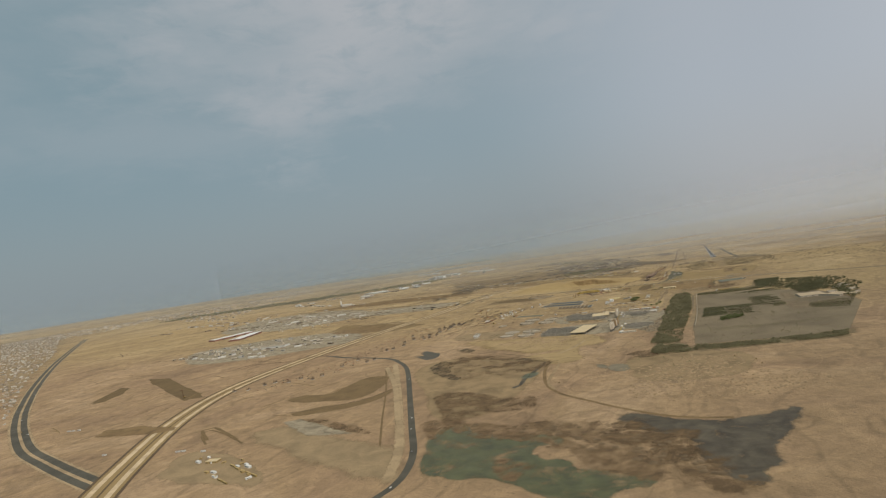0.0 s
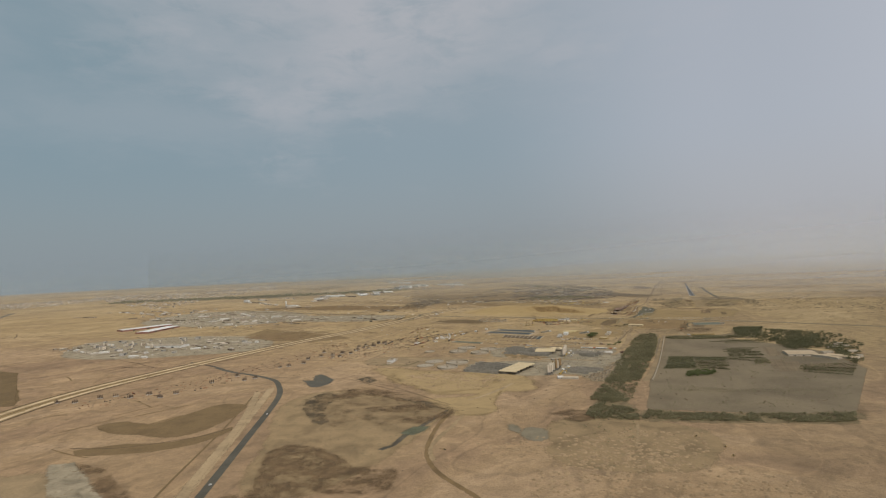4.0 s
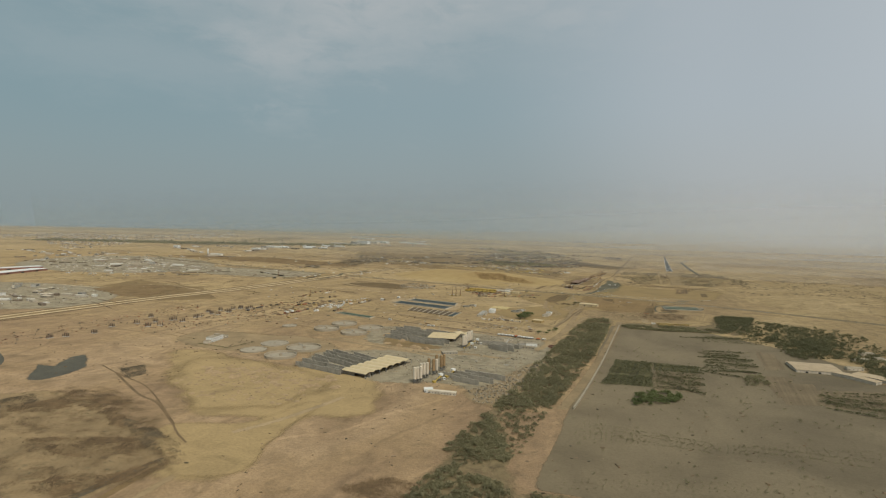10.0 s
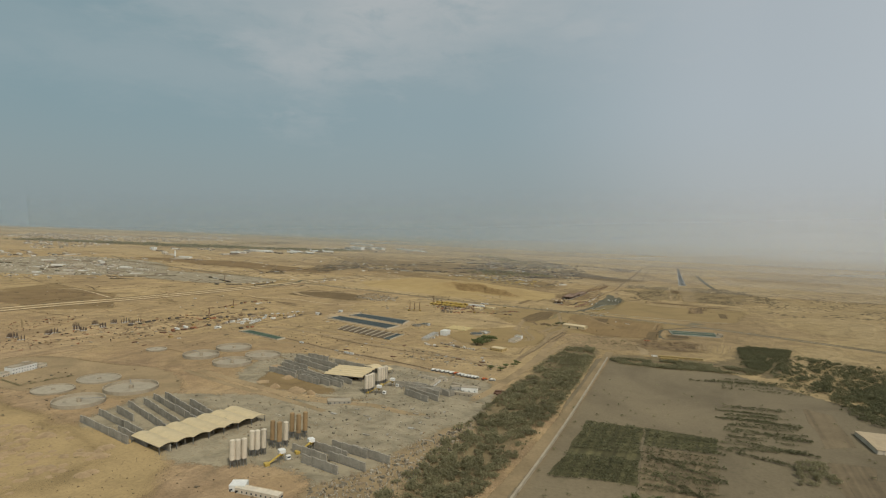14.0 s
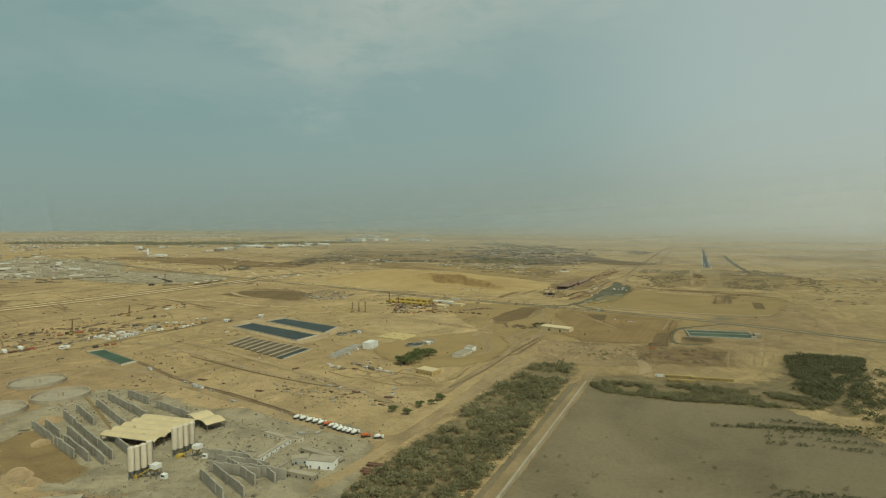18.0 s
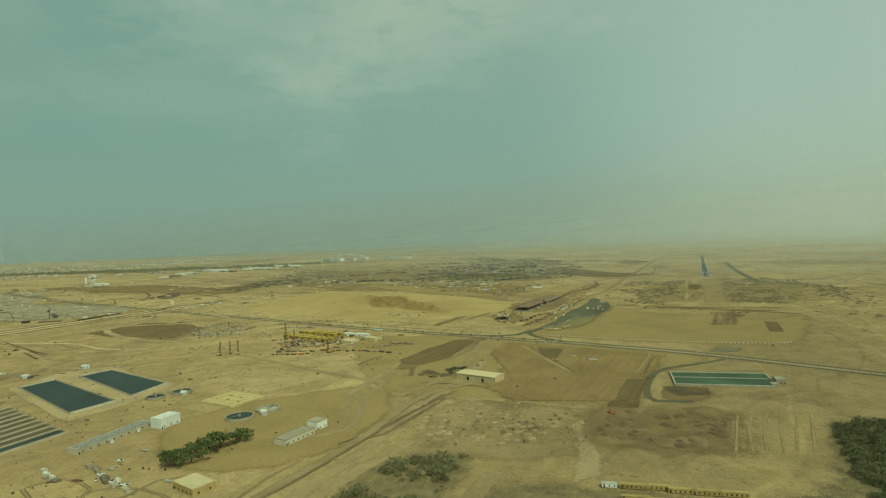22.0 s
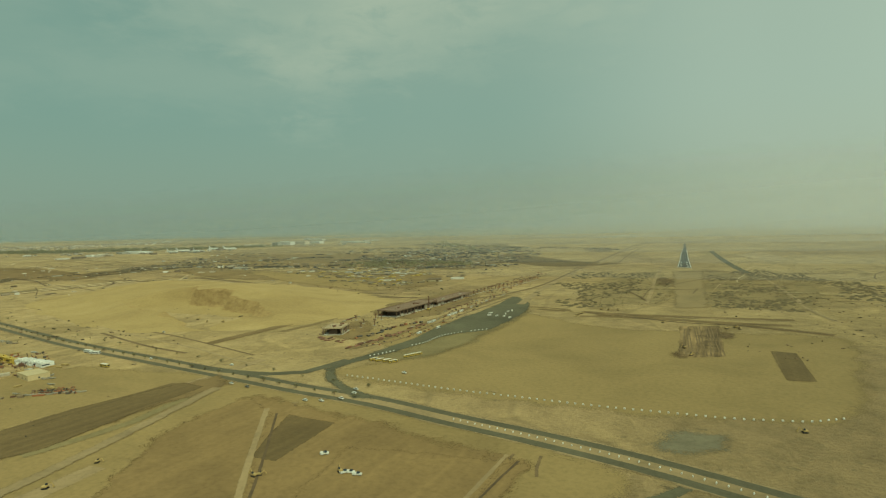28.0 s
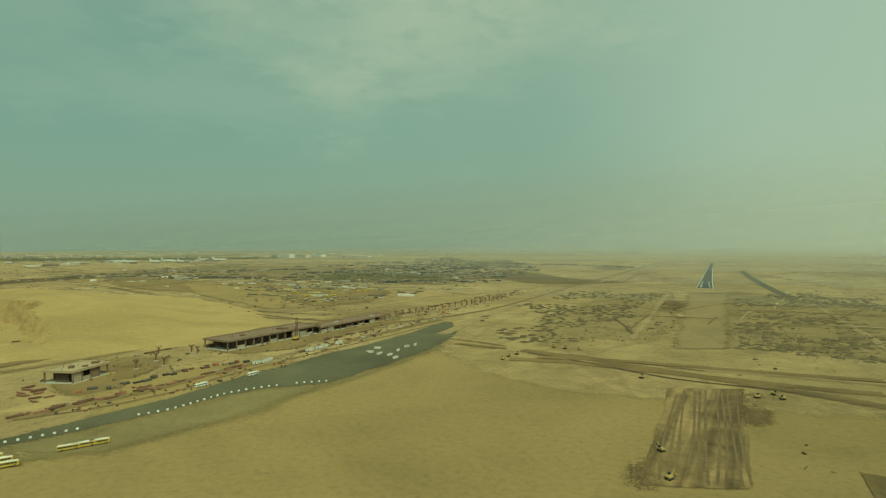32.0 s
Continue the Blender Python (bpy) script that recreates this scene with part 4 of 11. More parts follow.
patch('pale_pad', M['pale'], [(-41, 928), (-36, 924), (-29, 904), (-34, 897), (-38, 914)], 'pale sand pad', rim=3)
patch('dark_field', M['field'], [(-40, 958), (-41, 999), (-34, 1000), (-30, 960)], 'dark brown ploughed strip', rim=1, smooth=False, jitter=0.5)
patch('brown_field', M['spoil'], [(-363, 1015), (-358, 1035), (-354, 1057), (-334, 1034), (-328, 1011), (-335, 1003)], 'red-brown cleared ground beside the steel yard', rim=6, smooth=False, jitter=1)
patch('brown_field', M['field'], [(-145, 997), (-147, 1003), (-148, 1031), (-146, 1058), (-138, 1060), (-135, 1032), (-133, 1008), (-137, 995)], 'long brown ploughed strip beside a pale track', rim=1.5, smooth=False, jitter=1)
strip('soil_bank', M['dark_line'], [(-104, 1054), (-80, 1021), (-63, 1002)], 2.5, 'low bank of brown soil')
strip('soil_bank', M['dark_line'], [(-38, 1044), (-38, 1024), (-37, 1005)], 2.5, 'low bank of brown soil')
strip('soil_bank', M['dark_line'], [(-101, 901), (-96, 909), (-96, 923), (-96, 940), (-96, 949)], 2, 'low bank of brown soil across the sand')
patch('damp_stain', M['brown'], [(-26, 988), (-22, 992), (-13, 991), (-14, 979), (-20, 974), (-24, 976)], 'dark damp soil below the reservoir', rim=4, jitter=3)
patch('brown_heap', M['spoil'], [(-37, 950), (-32, 954), (-15, 955), (-4, 956), (-5, 942), (-15, 932), (-26, 931), (-33, 937)], 'hollows and brown spoil below the reservoir', rim=6, jitter=4)
patch('hollow', M['marsh'], [(-29, 944), (-26, 946), (-24, 935), (-26, 932)], 'dark hollow in the spoil', rim=2, jitter=2)
patch('hollow', M['marsh'], [(-12, 959), (-9, 962), (-9, 956), (-11, 954)], 'dark hollow in the spoil', rim=2, jitter=2)
patch('hollow', M['marsh'], [(-7, 963), (-6, 962), (-6, 955), (-7, 955)], 'dark hollow in the spoil', rim=2, jitter=2)
patch('hollow', M['marsh'], [(-13, 931), (-9, 934), (-8, 931), (-11, 927)], 'dark hollow in the spoil', rim=2, jitter=2)
patch('hollow', M['marsh'], [(-13, 945), (-11, 949), (-11, 940), (-13, 939)], 'dark hollow in the spoil', rim=2, jitter=2)
strip('heap_ridge', M['pale'], [(-6, 942), (-6, 954), (-4, 958)], 1.6, 'thin pale ridge between hollows', soft=0.4)
strip('heap_ridge', M['pale'], [(-3, 959), (-2, 957), (-2, 941)], 1.6, 'thin pale ridge between hollows', soft=0.4)
strip('heap_ridge', M['pale'], [(1, 960), (2, 952), (4, 946)], 1.6, 'thin pale ridge between hollows', soft=0.4)
patch('reservoir_yard', M['brown'], [(-25, 987), (-12, 992), (-10, 979), (-19, 971), (-24, 975)], 'grey dusty yard below the reservoir', rim=4)
strip('service_road', M['dusty'], [(-5, 1047), (-10, 1039), (-18, 1030), (-28, 1019), (-31, 1012), (-32, 1001), (-31, 984), (-29, 974), (-26, 970), (-21, 971), (-14, 973)], 4.6, 'grey service road looping round the reservoir', soft=0.45)
TRUNK = [(-1180, 1330), (-1090, 1290), (-1037, 1252), (-870, 1212), (-700, 1171), (-515, 1134), (-425, 1117), (-337, 1102), (-242, 1084), (-180, 1076), (-130, 1070), (-107, 1067), (-82, 1065), (-56, 1060), (-33, 1056), (-8, 1050), (36, 1035), (90, 1016), (167, 985), (281, 945)]
strip('trunk_verge', M['track'], TRUNK, 12, 'sandy verge of the trunk road')
strip('trunk_road', M['trunk'], TRUNK, 3.2, 'dark asphalt carriageway of the trunk road', soft=0.25, shift=2.7)
strip('trunk_road', M['trunk'], TRUNK, 3.2, 'dark asphalt carriageway of the trunk road', soft=0.25, shift=-2.7)
patch('junction_apron', M['apron'], [(-106, 1105), (-109, 1111), (-105, 1118), (-103, 1130), (-102, 1145), (-98, 1154), (-89, 1163), (-90, 1192), (-96, 1231), (-88, 1207), (-87, 1172), (-88, 1150), (-87, 1133), (-88, 1118), (-89, 1111), (-97, 1105)], 'dusty grey apron beside the junction road', rim=7, category='road', jitter=3)
patch('junction_lane', M['dusty'], [(-80, 1067), (-87, 1066), (-96, 1071), (-106, 1078), (-113, 1087), (-112, 1121), (-111, 1138), (-113, 1159), (-114, 1187), (-113, 1227), (-117, 1269), (-109, 1260), (-99, 1244), (-91, 1212), (-90, 1180), (-90, 1164), (-99, 1153), (-102, 1145), (-103, 1129), (-105, 1119), (-111, 1089), (-105, 1081), (-96, 1074), (-85, 1069)], 'darker driven lane of the junction road', rim=2.6, category='road', jitter=0.6)
strip('slip_road', M['trunk'], [(-158, 1075), (-142, 1074), (-126, 1076), (-117, 1082), (-115, 1092), (-114, 1100)], 4.5, 'asphalt slip road', soft=0.12)
strip('ditch', M['dark_line'], [(-366, 1141), (-257, 1118), (-210, 1110), (-150, 1094)], 1.4, 'shallow dark ditch')
patch('brown_field', M['field'], [(-146, 1016), (-143, 1024), (-138, 1056), (-138, 1061), (-133, 1059), (-133, 1047), (-132, 1024), (-133, 1011)], 'long dark brown ploughed strip', rim=1.2, smooth=False, jitter=1)
strip('grey_track', M['apron'], [(-127, 1008), (-126, 1014), (-125, 1022), (-125, 1031), (-128, 1043), (-130, 1058)], 5, 'pale grey graded track', soft=0.4)
patch('pale_track', M['track'], [(-103, 1050), (-99, 1058), (-90, 1045), (-78, 1031), (-68, 1019), (-71, 1018), (-81, 1030), (-92, 1041)], 'pale track fanning out to the trunk road', rim=1.5, jitter=1)
patch('brown_field', M['field'], [(-89, 1044), (-78, 1048), (-75, 1036), (-74, 1028), (-76, 1028)], 'dark brown triangular plot beside a track', rim=1.2, smooth=False, jitter=0.6)
strip('soil_bank', M['dark_line'], [(-97, 1049), (-93, 1042), (-81, 1030), (-72, 1020)], 1.0, 'low dark edge of a plot', soft=0.4)
strip('soil_bank', M['dark_line'], [(-98, 1056), (-89, 1044), (-78, 1031)], 1.0, 'low dark edge of a plot', soft=0.4)
strip('soil_bank', M['dark_line'], [(-37, 1047), (-37, 1038), (-38, 1030)], 1.0, 'low dark edge of a plot', soft=0.4)
strip('soil_bank', M['dark_line'], [(-32, 1048), (-31, 1042), (-30, 1039)], 1.0, 'low dark edge of a plot', soft=0.4)
strip('plot_line', M['pale_line'], [(-99, 1021), (-96, 1032), (-95, 1037)], 0.9, 'pale line across a plot', soft=0.4)
strip('plot_line', M['pale_line'], [(-50, 1025), (-49, 1031), (-49, 1039)], 0.9, 'pale line across a plot', soft=0.4)
strip('verge_line', M['pale_line'], [(-385, 1147), (-289, 1120), (-224, 1104), (-180, 1095), (-150, 1086), (-130, 1084)], 1.2, 'pale line of a cable trench')
strip('ditch', M['dark_line'], [(-251, 1104), (-205, 1092), (-177, 1088)], 2, 'shallow dark ditch')
patch('wet_stain', M['wet'], [(-12, 1064), (-11, 1069), (-7, 1072), (-1, 1072), (0, 1064), (-7, 1061), (-11, 1060)], 'blue-grey damp stain on the sand', rim=4, jitter=3)
patch('furrowed_plot', M['furrow'], [(-19, 1195), (-5, 1202), (-2, 1145), (-15, 1139)], 'dark brown plot torn into long furrows', rim=1.2, smooth=False, jitter=0.8)
strip('furrow', M['dark_line'], [(-17, 1190), (-15, 1159), (-13, 1142)], 0.7, 'deep furrow in the torn plot', soft=0.4)
strip('furrow', M['dark_line'], [(-16, 1194), (-14, 1163), (-12, 1143)], 0.7, 'deep furrow in the torn plot', soft=0.4)
strip('furrow', M['dark_line'], [(-16, 1195), (-13, 1163), (-11, 1143)], 0.7, 'deep furrow in the torn plot', soft=0.4)
strip('furrow', M['dark_line'], [(-14, 1195), (-11, 1164), (-10, 1144)], 0.7, 'deep furrow in the torn plot', soft=0.4)
strip('furrow', M['dark_line'], [(-13, 1196), (-10, 1162), (-8, 1143)], 0.7, 'deep furrow in the torn plot', soft=0.4)
strip('furrow', M['dark_line'], [(-12, 1197), (-9, 1162), (-7, 1143)], 0.7, 'deep furrow in the torn plot', soft=0.4)
strip('furrow', M['dark_line'], [(-10, 1197), (-7, 1163), (-6, 1144)], 0.7, 'deep furrow in the torn plot', soft=0.4)
strip('furrow', M['dark_line'], [(-9, 1198), (-6, 1164), (-5, 1145)], 0.7, 'deep furrow in the torn plot', soft=0.4)
strip('furrow', M['dark_line'], [(-8, 1199), (-5, 1164), (-3, 1145)], 0.7, 'deep furrow in the torn plot', soft=0.4)
strip('furrow', M['dark_line'], [(-6, 1199), (-4, 1165), (-2, 1146)], 0.7, 'deep furrow in the torn plot', soft=0.4)
patch('bank_foot', M['marsh'], [(-4, 1194), (-1, 1198), (-1, 1178), (-3, 1175)], 'dark disturbed soil beside the furrows', rim=3, jitter=3)
patch('bank_foot', M['marsh'], [(-16, 1141), (-15, 1149), (-14, 1146), (-13, 1140)], 'dark disturbed soil beside the furrows', rim=3, jitter=3)
patch('dark_plot', M['field'], [(11, 1158), (18, 1157), (20, 1122), (13, 1121)], 'dark brown rectangular plot', rim=0.8, smooth=False, jitter=0.2)
strip('earth_bank', M['brown'], [(-63, 1209), (-48, 1212), (-26, 1211), (-7, 1210), (10, 1209), (21, 1210)], 6, 'low bank of brown earth across the sand', soft=0.35)
strip('earth_bank', M['brown'], [(-88, 1225), (-73, 1222)], 4, 'low bank of brown earth', soft=0.35)
strip('pale_track', M['track'], [(-56, 1216), (-34, 1216), (-7, 1219), (23, 1220)], 3, 'pale track on the bank')
strip('pale_track', M['track'], [(-102, 1239), (-114, 1329), (-124, 1466), (-132, 1617)], 6, 'long pale track beside the works')
patch('works_yard', M['spoil'], [(-141, 1130), (-162, 1147), (-163, 1162), (-152, 1165), (-137, 1152), (-137, 1143), (-129, 1137), (-131, 1131)], 'rust-stained ground round an unfinished building', rim=4, jitter=3)
patch('works_yard', M['brown'], [(-144, 1146), (-156, 1154), (-157, 1159), (-145, 1155), (-135, 1147), (-136, 1144)], 'patch of purple-brown stained soil', rim=3, jitter=3)
patch('works_yard', M['spoil'], [(-146, 1177), (-170, 1202), (-166, 1245), (-162, 1293), (-138, 1263), (-131, 1217), (-131, 1206), (-133, 1187)], 'brown rutted ground of the works yard', rim=5, jitter=3)
strip('works_track', M['spoil'], [(-124, 1114), (-123, 1124), (-121, 1138), (-123, 1163), (-124, 1188), (-123, 1220), (-122, 1274)], 6, 'rutted strip along the works yard', soft=0.45)
strip('soil_ridge', M['spoil'], [(-173, 1133), (-172, 1146), (-172, 1162), (-174, 1182), (-177, 1205)], 6, 'low ridge of brown soil', soft=0.45)
strip('yard_edge', M['dark_line'], [(-123, 1114), (-118, 1124), (-115, 1141), (-118, 1163), (-118, 1191), (-117, 1232), (-117, 1269)], 1.3, 'low kerb of soil beside the junction road')
strip('far_track', M['dark_line'], [(-451, 1328), (-320, 1285), (-206, 1247), (-173, 1252)], 4, 'dark ditch behind the dune')
patch('scrub_island', M['marsh'], [(-46, 1361), (-48, 1400), (-40, 1401), (-37, 1357), (-40, 1343)], 'dark scrub patch beside the runway lights', rim=3, jitter=2)
strip('airfield_track', M['track'], [(-40, 1259), (-45, 1324), (-52, 1406), (-57, 1495), (-67, 1641)], 4, 'pale airfield track', soft=0.4)
strip('airfield_track', M['dark_line'], [(-31, 1484), (-12, 1468), (6, 1451), (19, 1445)], 1.6, 'dark drain across the runway end')
strip('airfield_track', M['pale_line'], [(20, 1406), (25, 1353), (29, 1307), (31, 1281)], 2, 'pale path across the scrub')
strip('airfield_track', M['dark_line'], [(-131, 1475), (-132, 1617), (-146, 1869), (-146, 2130)], 2.5, 'dark airfield drain')
strip('airfield_track', M['dark_line'], [(-104, 1540), (-122, 1771), (-133, 2069)], 2, 'dark airfield drain')
patch('works_pond', M['marsh'], [(-200, 1814), (-201, 1895), (-167, 1863), (-158, 1759)], 'dark wet ground far off', rim=3)

ribbons('soil_berms', M['rut'], [(-900, 1180), (-1000, 1700), (-700, 2100), (-250, 2100), (-180, 1400), (-480, 1250)], 90, 'dark soil lines among the far works', width=3.2, high=0.3, lo=40, hi=200, turns=(-12, 78, -5, 4), seed=31)
ribbons('wheel_lines', M['graded'], [(-900, 1180), (-1000, 1700), (-700, 2100), (-250, 2100), (-180, 1400), (-480, 1250)], 70, 'pale wheel lines among the far works', width=3.0, lo=60, hi=240, turns=(-12, 78, -5, 4), seed=32)
ribbons('soil_berms', M['dark_line'], [(-60, 1240), (-40, 1700), (60, 2000), (420, 1900), (360, 1250), (140, 1120), (40, 1180)], 90, 'low soil berms beside the airfield', width=2.0, high=0.25, lo=20, hi=120, turns=(2, 88, 10, 95), seed=33)
ribbons('wheel_lines', M['graded'], [(-60, 1240), (-40, 1700), (60, 2000), (420, 1900), (360, 1250), (140, 1120), (40, 1180)], 60, 'pale wheel lines beside the airfield', width=1.8, lo=40, hi=160, turns=(2, 88, 10, 95, 60), seed=34)
ribbons('soil_berms', M['rut'], [(-1300, 700), (-1300, 1250), (-600, 1080), (-420, 760), (-560, 560), (-900, 500)], 70, 'dark soil lines round the factories', width=3.0, high=0.3, lo=30, hi=160, turns=(-15, 75, 40), seed=35)
ribbons('soil_berms', M['spoil'], [(-900, 420), (-560, 640), (-420, 560), (-330, 360), (-500, 300), (-700, 330)], 60, 'low soil ridges over the open desert', width=2.6, high=0.25, lo=15, hi=70, turns=(-15, 75, 40, 120), seed=36)
patch('light_sand', M['dug'], [(-194, 540), (-167, 559), (-160, 592), (-152, 583), (-145, 547), (-134, 521), (-147, 510), (-161, 512)], 'pale yellow sand at a track crossing', rim=3, jitter=2)
strip('haul_track', M['pale'], [(-164, 546), (-156, 568), (-150, 605)], 5, 'pale haul track up to the plant', soft=0.4)
patch('grey_puddle', M['wet'], [(-117, 493), (-114, 496), (-106, 485), (-105, 478), (-111, 482)], 'grey-green damp hollow in the sand', rim=3, jitter=3)
patch('grey_puddle', M['wet'], [(-105, 482), (-100, 493), (-88, 485), (-85, 473), (-96, 467)], 'grey-green damp hollow in the sand', rim=3, jitter=3)
strip('farm_drive', M['ash'], [(-42, 515), (-39, 491), (-38, 471)], 3, 'sandy drive to the farm corner', soft=0.4)
patch('far_ground', M['pale'], [(-1490, 3605), (-848, 3254), (-984, 3645), (-1863, 4562)], 'long pale graded ground on the horizon', rim=30)
patch('far_ground', M['tan'], [(-553, 1081), (-559, 1111), (-543, 1136), (-509, 1126), (-491, 1076), (-488, 1051)], 'sandy ground beside the trunk road', rim=6)
strip('earth_bank', M['brown'], [(-95, 1232), (-82, 1230), (-72, 1227)], 3, 'low brown bank beside the apron', soft=0.4)
strip('earth_bank', M['brown'], [(-65, 1223), (-45, 1219), (-24, 1213), (-10, 1209), (3, 1205), (19, 1199), (33, 1193)], 7, 'broad brown bank across the sand', soft=0.4)
strip('earth_bank', M['rut'], [(-62, 1220), (-43, 1214), (-20, 1205), (0, 1204), (12, 1201), (33, 1193)], 1.6, 'thin dark strip along the near edge of the bank', soft=0.4)
strip('earth_bank', M['rut'], [(-51, 1223), (-31, 1219), (-14, 1217)], 1.2, 'thin dark strip along the far edge of the bank', soft=0.4)
strip('ditch', M['rut'], [(-333, 1296), (-289, 1281), (-235, 1264), (-197, 1263), (-177, 1268)], 2.4, 'dark ditch before the works camp', soft=0.4)
strip('pale_track', M['graded'], [(-498, 1353), (-372, 1222), (-296, 1158), (-233, 1125)], 3, 'pale track down the dune slope', soft=0.4)
strip('airfield_bank', M['rut'], [(-902, 1500), (-827, 1488), (-680, 1451)], 3.5, 'dark perimeter bank of the airfield', soft=0.4)
strip('airfield_bank', M['rut'], [(-1056, 1241), (-908, 1224), (-761, 1177), (-681, 1160), (-576, 1132)], 3.5, 'dark bank across the plain', soft=0.4)
strip('airfield_bank', M['rut'], [(-765, 1155), (-688, 1211), (-647, 1287), (-635, 1424), (-610, 1579), (-524, 1642)], 4, 'dark bank across the plain', soft=0.4)
strip('plot_edge', M['rut'], [(-842, 896), (-748, 882), (-736, 896), (-745, 950), (-704, 980)], 2.6, 'dark ditch round the factories', soft=0.4)
strip('plot_edge', M['graded'], [(-743, 844), (-680, 845), (-637, 871), (-636, 909), (-541, 885)], 3, 'pale verge of the brown field', soft=0.4)
patch('brown_field', M['brown'], [(-664, 835), (-578, 806), (-542, 811), (-559, 844), (-564, 889), (-640, 896), (-652, 867)], 'red-brown levelled field', rim=4, smooth=False)
patch('brown_field', M['field'], [(-426, 1016), (-397, 1011), (-340, 1018), (-354, 1057), (-406, 1072), (-433, 1067)], 'brown levelled plot behind the ponds', rim=4, smooth=False)
strip('pale_track', M['graded'], [(-448, 970), (-391, 984), (-348, 978), (-315, 986)], 3, 'pale verge of the brown plot', soft=0.4)
strip('pale_track', M['graded'], [(-492, 1076), (-446, 1123), (-380, 1106)], 3, 'pale verge of the brown plot', soft=0.4)
# Flat dark strip: shade along the boundary line, put into the ground colour.
strip('soil_bank', M['rut'], [(-243, 835), (-215, 830), (-191, 826), (-169, 824), (-150, 823), (-136, 826)], 1.3, 'dark strip painted as shade along a boundary line', soft=0.4)
strip('soil_bank', M['rut'], [(-219, 804), (-189, 800), (-175, 799), (-158, 796), (-138, 792)], 1.1, 'thin dark strip across the yard', soft=0.4)
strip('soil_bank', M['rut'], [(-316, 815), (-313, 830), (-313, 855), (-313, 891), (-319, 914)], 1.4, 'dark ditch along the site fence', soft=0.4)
strip('haul_track', M['track'], [(-294, 846), (-262, 843), (-223, 835), (-187, 829)], 5, 'pale track past the drying beds', soft=0.4)
strip('works_track', M['rut'], [(-104, 897), (-100, 914), (-99, 954)], 1.4, 'dark ditch beside the thorn belt', soft=0.4)
strip('grey_road', M['ash'], [(-125, 892), (-110, 909), (-126, 942), (-130, 965)], 4, 'grey gravel road of the works', soft=0.4)
strip('faint_track', M['rut'], [(-117, 967), (-97, 969), (-71, 967), (-53, 967)], 1.2, 'dark line on the rough sand', soft=0.4)
patch('brown_field', M['brown'], [(-144, 996), (-140, 1068), (-130, 1063), (-133, 989)], 'brown levelled plot behind the shed', rim=5, jitter=3)
strip('pale_track', M['track'], [(24, 1368), (28, 1305), (32, 1253), (38, 1224)], 2.6, 'pale diagonal track over the scrub', soft=0.4)
patch('marsh_crust', M['bog'], [(-236, 463), (-266, 486), (-289, 511), (-291, 526), (-289, 542), (-273, 534), (-264, 511), (-254, 492), (-234, 470)], 'dark mud in a strip beside the road', rim=3, jitter=4)
patch('marsh_crust', M['marsh'], [(-279, 521), (-271, 537), (-276, 557), (-254, 561), (-227, 549), (-232, 541), (-254, 540), (-260, 526)], 'brown crust along the marsh ring', rim=3, jitter=4)
patch('marsh_crust', M['marsh'], [(-256, 545), (-229, 542), (-200, 533), (-179, 525), (-167, 521), (-176, 513), (-194, 517), (-198, 527), (-224, 535)], 'brown crust along the marsh ring', rim=3, jitter=4)
patch('marsh_crust', M['marsh'], [(-228, 508), (-215, 515), (-202, 522), (-184, 515), (-194, 505), (-210, 503)], 'thin brown crust inside the marsh', rim=3, jitter=4)
patch('marsh_crust', M['bog'], [(-216, 539), (-200, 538), (-173, 528), (-167, 523), (-177, 521), (-200, 529)], 'dark wet marsh below a low bank', rim=3, jitter=4)
patch('marsh_crust', M['marsh'], [(-190, 483), (-182, 493), (-169, 503), (-166, 518), (-161, 507), (-167, 493), (-174, 481)], 'brown crust at the foot of the marsh', rim=3, jitter=4)
strip('soil_bank', M['dark_line'], [(-311, 595), (-282, 585), (-251, 576), (-210, 553), (-182, 535), (-172, 530)], 1.5, 'low bank beside the marsh', soft=0.4)
patch('light_sand', M['dug'], [(-267, 610), (-265, 639), (-214, 639), (-174, 629), (-166, 593), (-186, 571), (-213, 568)], 'pale dug ground with small heaps', rim=9, jitter=6)
patch('scrub_flat', M['marsh'], [(-95, 525), (-87, 538), (-77, 537), (-67, 515), (-83, 512)], 'broken scrub on the sand', rim=3, jitter=4)
patch('brown_heap', M['tipped'], [(-41, 946), (-33, 958), (-16, 961), (-3, 963), (-1, 940), (-10, 928), (-23, 928), (-36, 930)], 'brown spoil ground below the reservoir', rim=9, jitter=4)
strip('ridge', M['track'], [(-1, 962), (-1, 946), (-1, 930)], 1.1, 'pale scraped ridge in the sand', soft=0.4)
strip('ridge', M['track'], [(3, 964), (2, 948), (3, 931)], 1.1, 'pale scraped ridge in the sand', soft=0.4)
strip('ridge', M['track'], [(7, 966), (6, 949), (6, 933)], 1.1, 'pale scraped ridge in the sand', soft=0.4)
strip('ridge', M['track'], [(11, 968), (10, 951), (10, 934)], 1.1, 'pale scraped ridge in the sand', soft=0.4)
strip('ridge', M['track'], [(15, 970), (14, 953), (13, 936)], 1.1, 'pale scraped ridge in the sand', soft=0.4)
strip('ridge', M['track'], [(19, 972), (18, 954), (17, 938)], 1.1, 'pale scraped ridge in the sand', soft=0.4)
patch('far_ground', M['approach'], [(-44, 1457), (-23, 1467), (-11, 1252), (-25, 1245)], 'cleared sand before the runway', rim=5, smooth=False)
strip('asphalt_road', M['asphalt'], [(-463, 604), (-493, 619), (-521, 628), (-554, 638)], 4.5, 'narrow end of the asphalt road at the graded corridor', soft=0.3)
